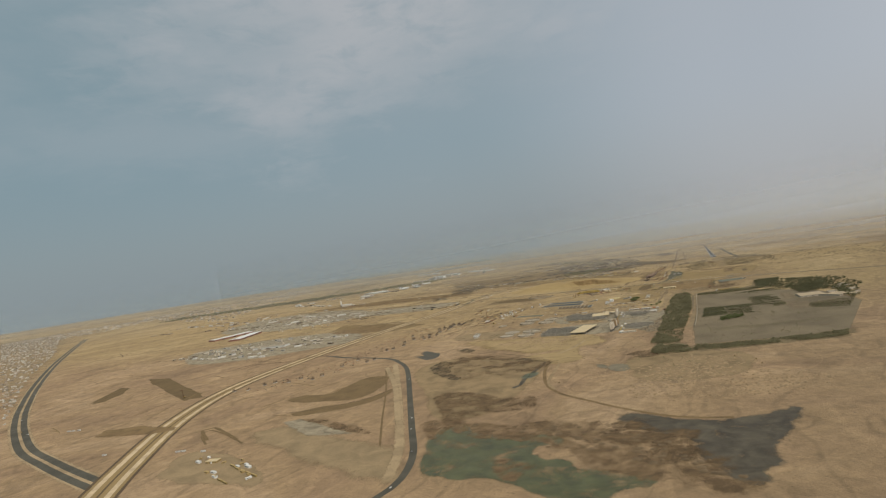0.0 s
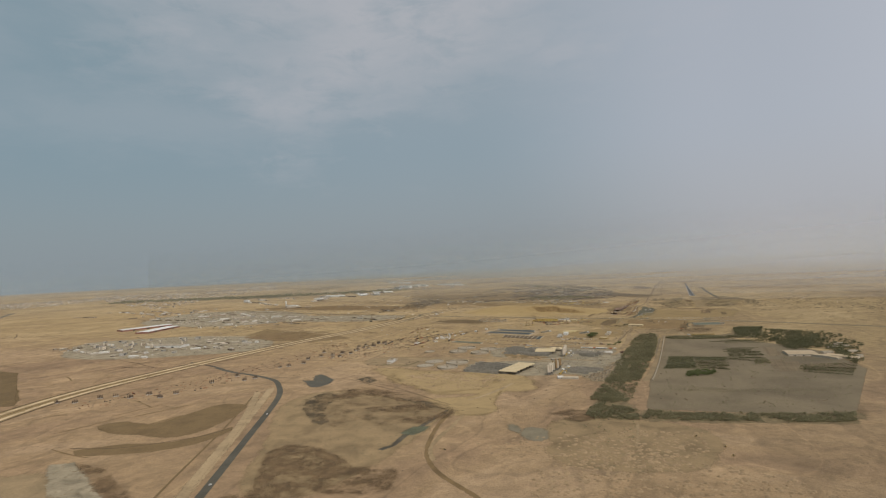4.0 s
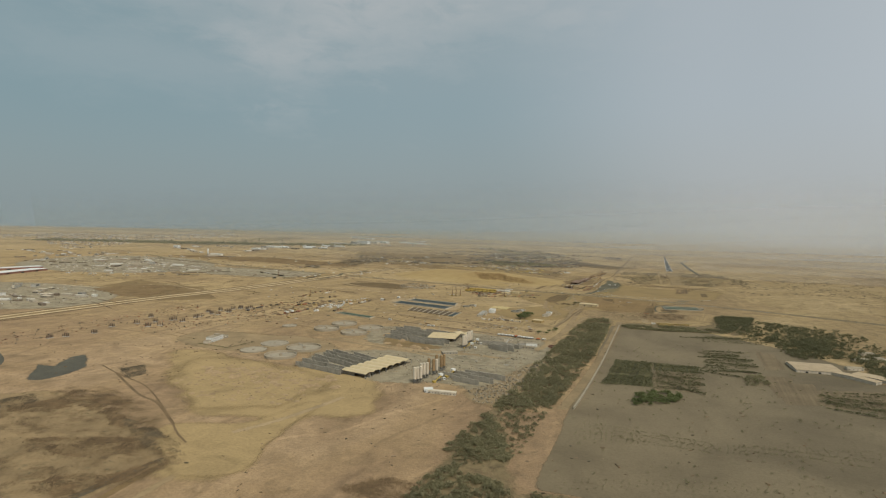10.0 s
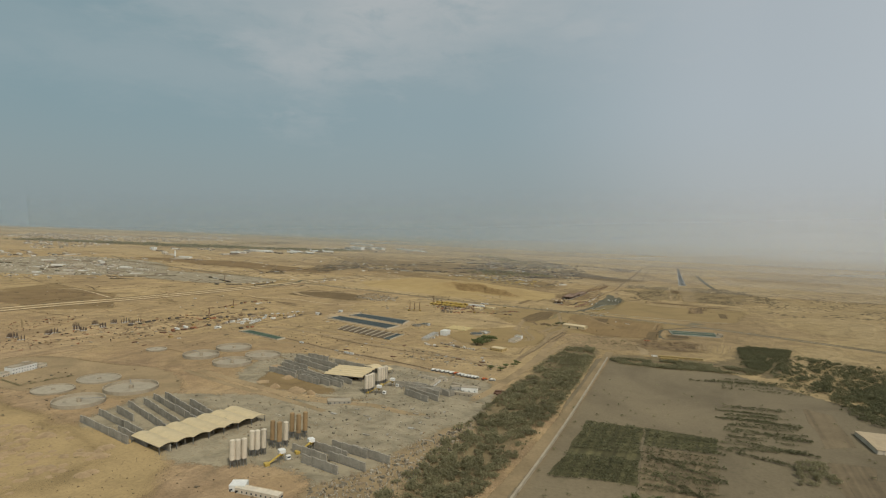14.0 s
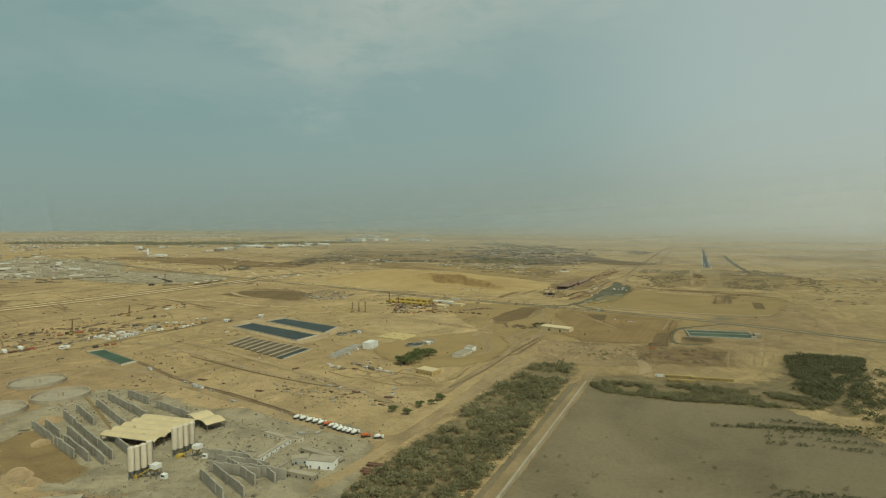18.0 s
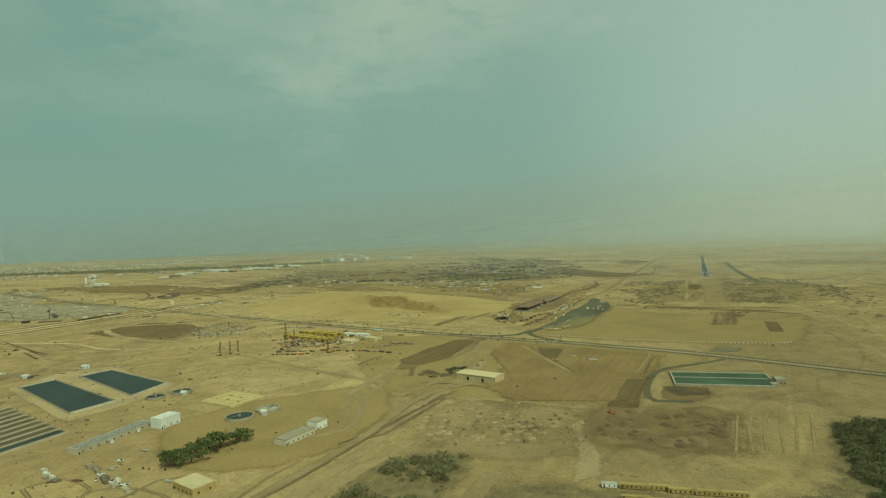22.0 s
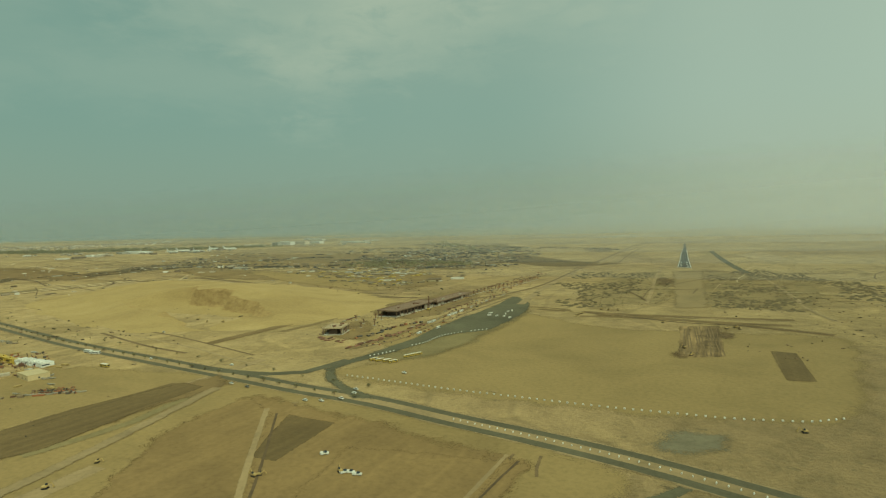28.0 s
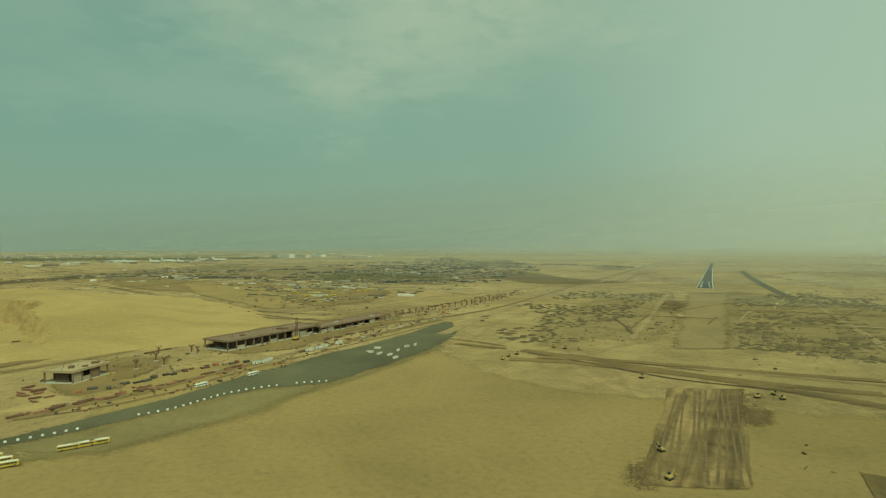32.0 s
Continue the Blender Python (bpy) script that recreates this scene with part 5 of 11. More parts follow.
patch('levelled_plot', M['grey'], [(-342, 352), (-330, 360), (-255, 327), (-292, 323)], 'pale grey levelled plot on the sand', rim=3, smooth=False, jitter=1)
strip('soil_arc', M['plot'], [(-386, 413), (-366, 414), (-340, 427), (-330, 451), (-330, 482), (-328, 493)], 4, 'dark curved soil line on the sand', soft=0.4)
strip('soil_arc', M['rut'], [(-361, 377), (-331, 386), (-310, 404), (-294, 425), (-293, 440)], 1.5, 'dark edge of a soil crescent', soft=0.4)
patch('scrub_flat', M['marsh'], [(-230, 411), (-212, 422), (-167, 402), (-146, 404), (-140, 379), (-168, 369), (-182, 349), (-188, 339), (-203, 367)], 'brown crust beside the road', rim=4, jitter=4)
strip('road_shoulder', M['pale'], [(-353, 531), (-302, 463), (-262, 401), (-234, 356), (-219, 336)], 9, 'pale graded sand beside the asphalt road', soft=0.4)
patch('brown_field', M['plough'], [(-72, 954), (-91, 972), (-93, 1002), (-111, 1027), (-113, 1057), (-32, 1045), (-33, 1003), (-31, 968)], 'brown levelled land below the trunk road', rim=8, smooth=False, jitter=3)
patch('marsh_crust', M['fen'], [(-231, 468), (-279, 521), (-276, 557), (-236, 556), (-170, 524), (-163, 509), (-170, 487), (-204, 479)], 'broken brown crust over the marsh', rim=9, jitter=5)
patch('brown_field', M['plough'], [(-111, 1027), (-115, 1056), (-99, 1047), (-60, 997), (-35, 1001), (-37, 1041), (-32, 1044), (-33, 1004), (-32, 967), (-65, 957), (-88, 967), (-81, 979), (-92, 999)], 'broad brown levelled land round the shed', rim=4, smooth=False, jitter=1.5)
patch('brown_field', M['plough'], [(-69, 1037), (-37, 1043), (-35, 1008), (-47, 1001), (-59, 999)], 'brown levelled plot beside the trunk road', rim=3, smooth=False, jitter=1)
patch('brown_field', M['field'], [(-148, 1001), (-148, 1032), (-143, 1059), (-134, 1058), (-127, 1012), (-133, 996), (-140, 994)], 'dark brown stripe of turned soil', rim=3, smooth=False, jitter=1)
patch('brown_field', M['field'], [(-94, 1048), (-80, 1048), (-77, 1026), (-83, 1026)], 'dark brown triangular plot', rim=2, smooth=False, jitter=1)
patch('brown_field', M['field'], [(-39, 965), (-40, 997), (-33, 998), (-32, 968)], 'dark brown strip of turned soil', rim=2, smooth=False, jitter=1)
# A flat pale strip and a flat dark strip draw the cutting.
strip('pale_track', M['track'], [(-102, 1050), (-81, 1023), (-63, 1001)], 2.2, 'pale strip along a short cutting', soft=0.4)
strip('ditch', M['rut'], [(-97, 1048), (-77, 1022), (-62, 1001)], 0.9, 'thin dark strip along a short cutting', soft=0.4)
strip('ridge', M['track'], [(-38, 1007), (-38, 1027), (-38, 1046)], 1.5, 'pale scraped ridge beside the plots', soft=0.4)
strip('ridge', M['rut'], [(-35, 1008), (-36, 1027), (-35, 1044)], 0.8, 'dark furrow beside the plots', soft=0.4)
strip('grey_track', M['ash'], [(-114, 947), (-112, 963), (-110, 980), (-113, 1003), (-129, 1059)], 5, 'pale grey gravel track past the shed', soft=0.4)
strip('pale_track', M['track'], [(-247, 990), (-199, 978), (-161, 968), (-131, 962)], 5, 'pale track over the sand', soft=0.4)
strip('soil_line', M['rut'], [(-162, 986), (-163, 1001), (-162, 1007)], 1.2, 'thin line of dug soil', soft=0.4)
patch('wet_ground', M['bog'], [(-25, 989), (-18, 992), (-11, 991), (-11, 984), (-18, 980), (-23, 981)], 'dark damp ground below the reservoir', rim=2, jitter=2)
ribbons('soil_berms', M['rut'], [(-1500, 1250), (-900, 1180), (-420, 1230), (-260, 1330), (-240, 1700), (-500, 2400), (-1000, 2600), (-1700, 1900)], 110, 'long dark soil banks across the far plain', width=5.0, high=0.3, lo=50, hi=260, turns=(-14, -10, 166, 0), seed=41)
ribbons('wheel_lines', M['graded'], [(-1500, 1250), (-900, 1180), (-420, 1230), (-260, 1330), (-240, 1700), (-500, 2400), (-1000, 2600), (-1700, 1900)], 90, 'long pale graded lines across the far plain', width=5.0, lo=50, hi=260, turns=(-14, -10, -5, 75), seed=42)
ribbons('soil_berms', M['rut'], [(-120, 1330), (60, 1240), (420, 1150), (560, 1700), (300, 2500), (-150, 2300)], 80, 'dark scrub lines across the airfield', width=3.5, high=0.2, lo=20, hi=120, turns=(-4, 3, 8), seed=43)
ribbons('wheel_lines', M['pale_line'], [(-120, 1330), (60, 1240), (420, 1150), (560, 1700), (300, 2500), (-150, 2300)], 60, 'pale lines across the airfield', width=3.5, lo=40, hi=200, turns=(-4, 3, 88), seed=44)
strip('graded_corridor', M['tan'], [(-330, 170), (-400, 253), (-480, 366), (-526, 480), (-535, 625), (-528, 800), (-511, 920), (-505, 1040), (-504, 1140), (-498, 1300)], 26, 'broad graded sand corridor of an unfinished road', soft=0.1)
strip('graded_line', M['graded'], [(-330, 170), (-400, 253), (-480, 366), (-526, 480), (-535, 625), (-528, 800), (-511, 920), (-505, 1040), (-504, 1140), (-498, 1300)], 6, 'pale wheel line of the graded corridor', soft=0.3, shift=-7)
strip('graded_line', M['graded'], [(-330, 170), (-400, 253), (-480, 366), (-526, 480), (-535, 625), (-528, 800), (-511, 920), (-505, 1040), (-504, 1140), (-498, 1300)], 6, 'pale wheel line of the graded corridor', soft=0.3, shift=7)
strip('graded_edge', M['rut'], [(-330, 170), (-400, 253), (-480, 366), (-526, 480), (-535, 625), (-528, 800), (-511, 920), (-505, 1040), (-504, 1140), (-498, 1300)], 3.6, 'dark edge of the graded corridor', soft=0.35, shift=-13)
strip('graded_edge', M['rut'], [(-330, 170), (-400, 253), (-480, 366), (-526, 480), (-535, 625), (-528, 800), (-511, 920), (-505, 1040), (-504, 1140), (-498, 1300)], 2.4, 'dark edge of the graded corridor', soft=0.35, shift=0)
strip('graded_edge', M['rut'], [(-330, 170), (-400, 253), (-480, 366), (-526, 480), (-535, 625), (-528, 800), (-511, 920), (-505, 1040), (-504, 1140), (-498, 1300)], 3.6, 'dark edge of the graded corridor', soft=0.35, shift=13)
# far plain and verges
strip('side_road', M['trunk'], [(-500, 1057), (-499, 1080), (-503, 1108), (-509, 1136), (-521, 1159), (-510, 1186), (-507, 1215)], 6, 'narrow asphalt road crossing the trunk road', soft=0.2)
strip('side_road', M['pale'], [(-467, 1041), (-465, 1062), (-462, 1085), (-481, 1119)], 5, 'pale sandy shoulder of a side road', soft=0.4)
patch('brown_field', M['field'], [(-397, 1028), (-405, 1042), (-403, 1078), (-382, 1072), (-386, 1053), (-380, 1024)], 'long brown plot inside a pale levelled oval', rim=2, smooth=False, jitter=1)
patch('brown_field', M['field'], [(-373, 1025), (-368, 1032), (-378, 1067), (-356, 1058), (-348, 1048), (-335, 1016)], 'long brown plot inside a pale levelled oval', rim=2, smooth=False, jitter=1)
strip('pale_track', M['pale'], [(-376, 1078), (-435, 1047), (-425, 1030), (-391, 1015), (-349, 1007), (-318, 1010)], 9, 'pale levelled oval round the brown plots', soft=0.45)
strip('perimeter_bank', M['dark_line'], [(-1243, 1550), (-1168, 1575), (-988, 1525), (-798, 1460), (-728, 1478), (-717, 1565), (-718, 1684), (-630, 1726)], 5, 'long dark perimeter bank of the airfield', soft=0.4)
patch('scrub_strip', M['bog'], [(-634, 1225), (-662, 1250), (-693, 1296), (-655, 1272), (-612, 1225)], 'dark scrub strip on the plain', rim=5)
patch('scrub_strip', M['bog'], [(-671, 1301), (-690, 1334), (-703, 1362), (-653, 1326), (-628, 1288)], 'dark scrub strip on the plain', rim=5)
patch('scrub_strip', M['bog'], [(-642, 1332), (-697, 1439), (-669, 1516), (-606, 1452), (-608, 1369), (-591, 1299)], 'dark scrub strip along the perimeter bank', rim=6)
patch('far_ground', M['brown'], [(-1101, 1337), (-985, 1381), (-818, 1385), (-583, 1305), (-658, 1283), (-871, 1293)], 'red-brown plain behind the trunk road', rim=14, jitter=8)
patch('far_ground', M['spoil'], [(-820, 1672), (-689, 1717), (-484, 1706), (-286, 1617), (-223, 1461), (-355, 1470), (-545, 1477)], 'dark built-over ground of the works camp', rim=14, jitter=8)
patch('far_ground', M['spoil'], [(-594, 1427), (-415, 1406), (-290, 1404), (-227, 1384), (-204, 1301), (-316, 1326), (-441, 1333)], 'rutted ground of the works camp', rim=10, jitter=6)
strip('haul_strip', M['brown'], [(-183, 1103), (-183, 1135), (-182, 1179), (-169, 1229)], 9, 'brown haul strip along the foot of the dune', soft=0.4)
strip('ditch', M['dark_line'], [(-503, 1340), (-405, 1317), (-274, 1270), (-198, 1251), (-157, 1249)], 3.0, 'long dark ditch before the works camp', soft=0.35)
strip('perimeter_bank', M['dark_line'], [(-1516, 1726), (-970, 1547), (-822, 1517), (-881, 1620), (-908, 1744), (-904, 1915)], 6, 'dark bank before the airport apron', soft=0.4)
patch('far_ground', M['tan'], [(-456, 1398), (-393, 1400), (-322, 1370), (-220, 1279), (-266, 1290), (-339, 1320)], 'smooth sand before the works camp', rim=6)
patch('far_ground', M['field'], [(-271, 1621), (-279, 1718), (-165, 1584), (-104, 1540), (-156, 1497), (-220, 1553)], 'dark drain field beside the airfield', rim=8)
strip('airfield_track', M['dark_line'], [(-137, 1225), (-135, 1254), (-124, 1286), (-119, 1341), (-125, 1455), (-131, 1617), (-146, 1911)], 3.4, 'dark rutted edge of the long pale track', soft=0.4)
strip('earth_bank', M['brown'], [(-57, 1215), (-35, 1220), (-14, 1221), (5, 1222), (23, 1224)], 5, 'low bank of brown earth across the sand', soft=0.3)
strip('earth_bank', M['brown'], [(-88, 1224), (-79, 1224), (-70, 1223)], 3, 'low bank of brown earth beside the apron', soft=0.3)
patch('far_ground', M['grey'], [(-791, 1064), (-675, 1043), (-560, 1057), (-548, 1134), (-640, 1150), (-787, 1140)], 'grey-blue built-up ground left of the trunk road', rim=16, jitter=8)
strip('pale_track', M['track'], [(-285, 858), (-246, 853), (-211, 845), (-168, 835), (-133, 825), (-103, 813)], 6, 'pale graded track past the drying beds', soft=0.45)
strip('soil_bank', M['dark_line'], [(-321, 848), (-318, 868), (-313, 888), (-314, 911)], 2.6, 'dark bank below the site fence', soft=0.4)
strip('yard_track', M['ash'], [(-89, 984), (-105, 950), (-100, 900), (-100, 863), (-99, 836)], 6, 'pale track from the works to the shed', soft=0.45)
strip('soil_bank', M['dark_line'], [(-97, 960), (-99, 917), (-98, 874), (-100, 843)], 1.8, 'dark verge of the works track', soft=0.4)
patch('brown_field', M['field'], [(-775, 549), (-727, 547), (-536, 441), (-545, 434), (-618, 462)], 'brown tilled plot', rim=2, smooth=False, jitter=1)
patch('brown_field', M['field'], [(-722, 431), (-771, 505), (-744, 499), (-702, 436)], 'brown tilled plot', rim=2, smooth=False, jitter=1)
patch('soil_spread', M['brown'], [(-538, 322), (-522, 344), (-456, 342), (-462, 329), (-512, 320)], 'long streak of brown soil', rim=4, jitter=3)
strip('soil_arc', M['plot'], [(-375, 304), (-400, 322), (-406, 335), (-376, 325), (-340, 307)], 3, 'dark curved trench in the sand', soft=0.4)
patch('marsh_crust', M['marsh'], [(-73, 349), (-46, 334), (-30, 330), (-31, 302), (-15, 294), (-37, 291), (-61, 309), (-76, 330)], 'red-brown crusted marsh beside the mud flat', rim=5, jitter=5)

# ---- kinds of things ----
def quads_mesh(name, q, mat):
    """One mesh of loose quads, q: (n, 4, 3)."""
    n = len(q)
    me = bpy.data.meshes.new(name)
    me.vertices.add(4 * n)
    me.vertices.foreach_set("co", q.reshape(-1).astype(np.float32))
    me.loops.add(4 * n)
    me.loops.foreach_set("vertex_index", np.arange(4 * n, dtype=np.int32))
    me.polygons.add(n)
    me.polygons.foreach_set("loop_start", np.arange(0, 4 * n, 4, dtype=np.int32))
    me.materials.append(mat)
    me.update(calc_edges=True)
    return me


def leaf_quads(centres, radii, heights, per, size, rng):
    """Small leaf clumps over uneven crowns; returns quads (n, 4, 3)."""
    k = len(centres)
    c = np.repeat(centres, per, axis=0)
    d = rng.normal(size=(k * per, 3))
    d /= np.linalg.norm(d, axis=1)[:, None]
    d[:, 2] = np.abs(d[:, 2]) * 1.0 - 0.15
    lump = 0.62 + 0.38 * np.sin(d[:, 0] * 4.1 + c[:, 0]) * np.cos(d[:, 1] * 3.7 + c[:, 1]) + 0.16 * rng.normal(size=k * per)
    r, h = np.repeat(radii, per), np.repeat(heights, per)
    p = c + np.stack([d[:, 0] * r * lump, d[:, 1] * r * lump, h * (0.35 + 0.6 * d[:, 2] * lump)], 1)
    u = rng.normal(size=(k * per, 3))
    u[:, 2] *= 0.6
    u /= np.linalg.norm(u, axis=1)[:, None]
    w = np.cross(u, rng.normal(size=(k * per, 3)))
    w /= np.linalg.norm(w, axis=1)[:, None] + 1e-9
    s = size * np.repeat(radii, per) * rng.uniform(0.6, 1.3, k * per)
    u, w = u * s[:, None], w * s[:, None] * 0.75
    return np.stack([p - u - w * 0.4, p + w, p + u + w * 0.3, p - w], 1)


def thicket(name, polys, count, label, lo=1.0, hi=2.2, tall=1.0, mat="leaf", per=46, seed=1, category="bushes"):
    """Uncounted bushes and low trees that fill an outline."""
    rng, pr = np.random.default_rng(seed), random.Random(seed)
    places = []
    for poly, share in polys:
        places += [(x, y) for x, y in scatter(poly, int(count * share), pr) if noise.noise((x * 0.045, y * 0.045, seed)) + 0.5 * noise.noise((x * 0.16, y * 0.16, seed)) > -0.42]
    c = np.array([(x, y, 0.0) for x, y in places])
    r = rng.uniform(lo, hi, len(c)) * (0.75 + 0.5 * rng.random(len(c)) ** 2)
    ob = new(name, quads_mesh(name, leaf_quads(c, r, r * tall * rng.uniform(0.9, 1.5, len(c)), int(per * 2.2), 0.135, rng), M[mat]))
    return tagged(ob, label, category, "", "stuff")


def row_stuff(name, lines, gap, label, r=0.5, tall=1.4, mat="leaf", per=22, seed=3, jitter=0.25, category="bushes", miss=0.15):
    rng = np.random.default_rng(seed)
    c = []
    for a, b in lines:
        a, b = Vector(a), Vector(b)
        k = max(1, int((b - a).length / gap))
        for i in range(k + 1):
            if rng.random() > miss:
                p = a.lerp(b, i / k)
                c.append((p.x + rng.normal() * jitter, p.y + rng.normal() * jitter, 0.0))
    c = np.array(c)
    rr = r * rng.uniform(0.7, 1.3, len(c))
    ob = new(name, quads_mesh(name, leaf_quads(c, rr, rr * tall, int(per * 1.6), 0.19, rng), M[mat]))
    return tagged(ob, label, category, "", "stuff")


def make_tree(h=3.0, r=1.6, seed=1, mat="leafg", label="broad green tree with a rounded ragged crown"):
    rng = np.random.default_rng(seed)
    t = base("tree", label=label, category="tree")
    bm = bmesh.new()
    tube(bm, 0, 0, 0, 0.05 * h, h * 0.45, 7, 0.03 * h)
    for k in range(5):
        a = k * 1.26 + seed
        m = pose(0, 0, h * 0.38, 42, 0, math.degrees(a))
        bmesh.ops.create_cone(bm, cap_ends=True, segments=5, radius1=0.025 * h, radius2=0.01 * h, depth=h * 0.4, matrix=m @ pose(0, 0, h * 0.2))
    part("trunk", bm, M["bark"], t)
    n = 9
    c = np.stack([rng.normal(size=n) * r * 0.45, rng.normal(size=n) * r * 0.45, h * rng.uniform(0.30, 0.62, n)], 1)
    q = leaf_quads(c, r * rng.uniform(0.45, 0.7, n), h * rng.uniform(0.25, 0.42, n), 110, 0.15, rng)
    o = new("crown", quads_mesh("crown", q, M[mat]))
    o.parent = t
    return t


def windows_on(parent, L, W, H, rows, cols, side, mat="glass", w=0.45, h=0.5, z0=0.35):
    """A row or rows of windows, each its own pane in a frame, set into one face of a box."""
    for r in range(rows):
        for k in range(cols):
            bm = bmesh.new()
            u = -L / 2 + L * (k + 0.5) / cols if side in "fb" else -W / 2 + W * (k + 0.5) / cols
            z = z0 + r * (H - 0.2) / rows
            if side == "f":
                box(bm, u, -W / 2, z, w, 0.06, h)
            elif side == "b":
                box(bm, u, W / 2, z, w, 0.06, h)
            elif side == "r":
                box(bm, L / 2, u, z, 0.06, w, h)
            else:
                box(bm, -L / 2, u, z, 0.06, w, h)
            part("window", bm, M[mat], parent)


def make_block(name, L, W, H, wall="cream", roof="concrete", rows=1, cols=4, label="", category="building", parapet=0.15, pent=False, ends=True):
    """A flat-roofed building: walls, roof slab with parapet, windows, door."""
    t = base(name, label=label, category=category)
    bm = bmesh.new()
    box(bm, 0, 0, 0, L, W, H)
    part("wall", bm, M[wall], t)
    bm = bmesh.new()
    box(bm, 0, 0, H, L + 0.08, W + 0.08, 0.06)
    for sx, sy, x, y in ((L + 0.1, 0.1, 0, W / 2), (L + 0.1, 0.1, 0, -W / 2), (0.1, W - 0.1, L / 2, 0), (0.1, W - 0.1, -L / 2, 0)):
        box(bm, x, y, H + 0.06, sx, sy, parapet)
    if pent:
        box(bm, L * 0.2, 0, H + 0.06, L * 0.25, W * 0.5, H * 0.35)
    part("roof", bm, M[roof], t)
    if cols:
        windows_on(t, L, W, H, rows, cols, "f", h=min(0.5, H / rows * 0.5))
        if ends:
            windows_on(t, L, W, H, rows, max(1, cols // 2), "r", h=min(0.5, H / rows * 0.5))
        bm = bmesh.new()
        box(bm, -L / 2 + 0.35, -W / 2 - 0.01, 0, 0.4, 0.08, 0.75)
        part("door", bm, M["dark"], t)
    return t


def make_shed(name, L, W, H, rise, wall, roof, label, bays=8, doors=2):
    """A steel shed with a low gable roof, wall sheets between posts, roller doors."""
    t = base(name, label=label, category="shed")
    v = [(-L / 2, -W / 2, 0), (L / 2, -W / 2, 0), (L / 2, W / 2, 0), (-L / 2, W / 2, 0), (-L / 2, -W / 2, H), (L / 2, -W / 2, H), (L / 2, W / 2, H), (-L / 2, W / 2, H), (-L / 2, 0, H + rise), (L / 2, 0, H + rise)]
    obj("wall", v, [(0, 1, 5, 4), (2, 3, 7, 6), (1, 2, 6, 9, 5), (3, 0, 4, 8, 7)], M[wall], t)
    for sgn in (-1, 1):
        o = 0.2
        y1, z1 = sgn * (W / 2 + o), H - rise * o / (W / 2)
        q = [(-L / 2 - o, y1, z1 + 0.02), (L / 2 + o, y1, z1 + 0.02), (L / 2 + o, 0, H + rise + 0.02), (-L / 2 - o, 0, H + rise + 0.02)]
        q += [(a, b, c + 0.1) for a, b, c in q]
        obj("roof", q, [(0, 1, 2, 3), (4, 5, 6, 7), (0, 1, 5, 4), (1, 2, 6, 5), (2, 3, 7, 6), (3, 0, 4, 7)], M[roof], t)
    for k in range(bays + 1):
        bm = bmesh.new()
        box(bm, -L / 2 + L * k / bays, -W / 2 - 0.03, 0, 0.12, 0.08, H)
        part("post", bm, M["steel"], t)
    for k in range(doors):
        bm = bmesh.new()
        box(bm, -L / 2 + L * (k + 0.8) / (doors + 0.6), -W / 2 - 0.02, 0, L * 0.06, 0.1, H * 0.6)
        part("roller_door", bm, M["dark"], t)
    return t


def make_wave_roof(L, W, H, waves, label):
    """A high open canopy of wavy beige sheet on steel posts."""
    t = base("canopy", label=label, category="canopy")
    n = waves * 8
    v, f = [], []
    for i in range(n + 1):
        x = -L / 2 + L * i / n
        ph = (i % 8) / 8
        z = H + 0.9 * abs(math.sin(math.pi * i / 8)) * 0.8
        for y in (-W / 2, W / 2):
            v += [(x, y, z), (x, y, z - 0.12)]
    for i in range(n):
        a = 4 * i
        f += [(a, a + 4, a + 6, a + 2), (a + 1, a + 3, a + 7, a + 5), (a, a + 1, a + 5, a + 4), (a + 2, a + 6, a + 7, a + 3)]
    f += [(0, 2, 3, 1), (4 * n, 4 * n + 1, 4 * n + 3, 4 * n + 2)]
    obj("roof_sheet", v, f, M["beige"], t)
    for i in range(waves + 1):
        for y in (-W / 2 + 0.3, W / 2 - 0.3):
            bm = bmesh.new()
            box(bm, -L / 2 + 0.15 + (L - 0.3) * i / waves, y, 0, 0.22, 0.22, H)
            part("post", bm, M["steel"], t)
        bm = bmesh.new()
        box(bm, -L / 2 + 0.15 + (L - 0.3) * i / waves, 0, H - 0.35, 0.16, W - 0.4, 0.25)
        part("girder", bm, M["steel"], t)
    return t


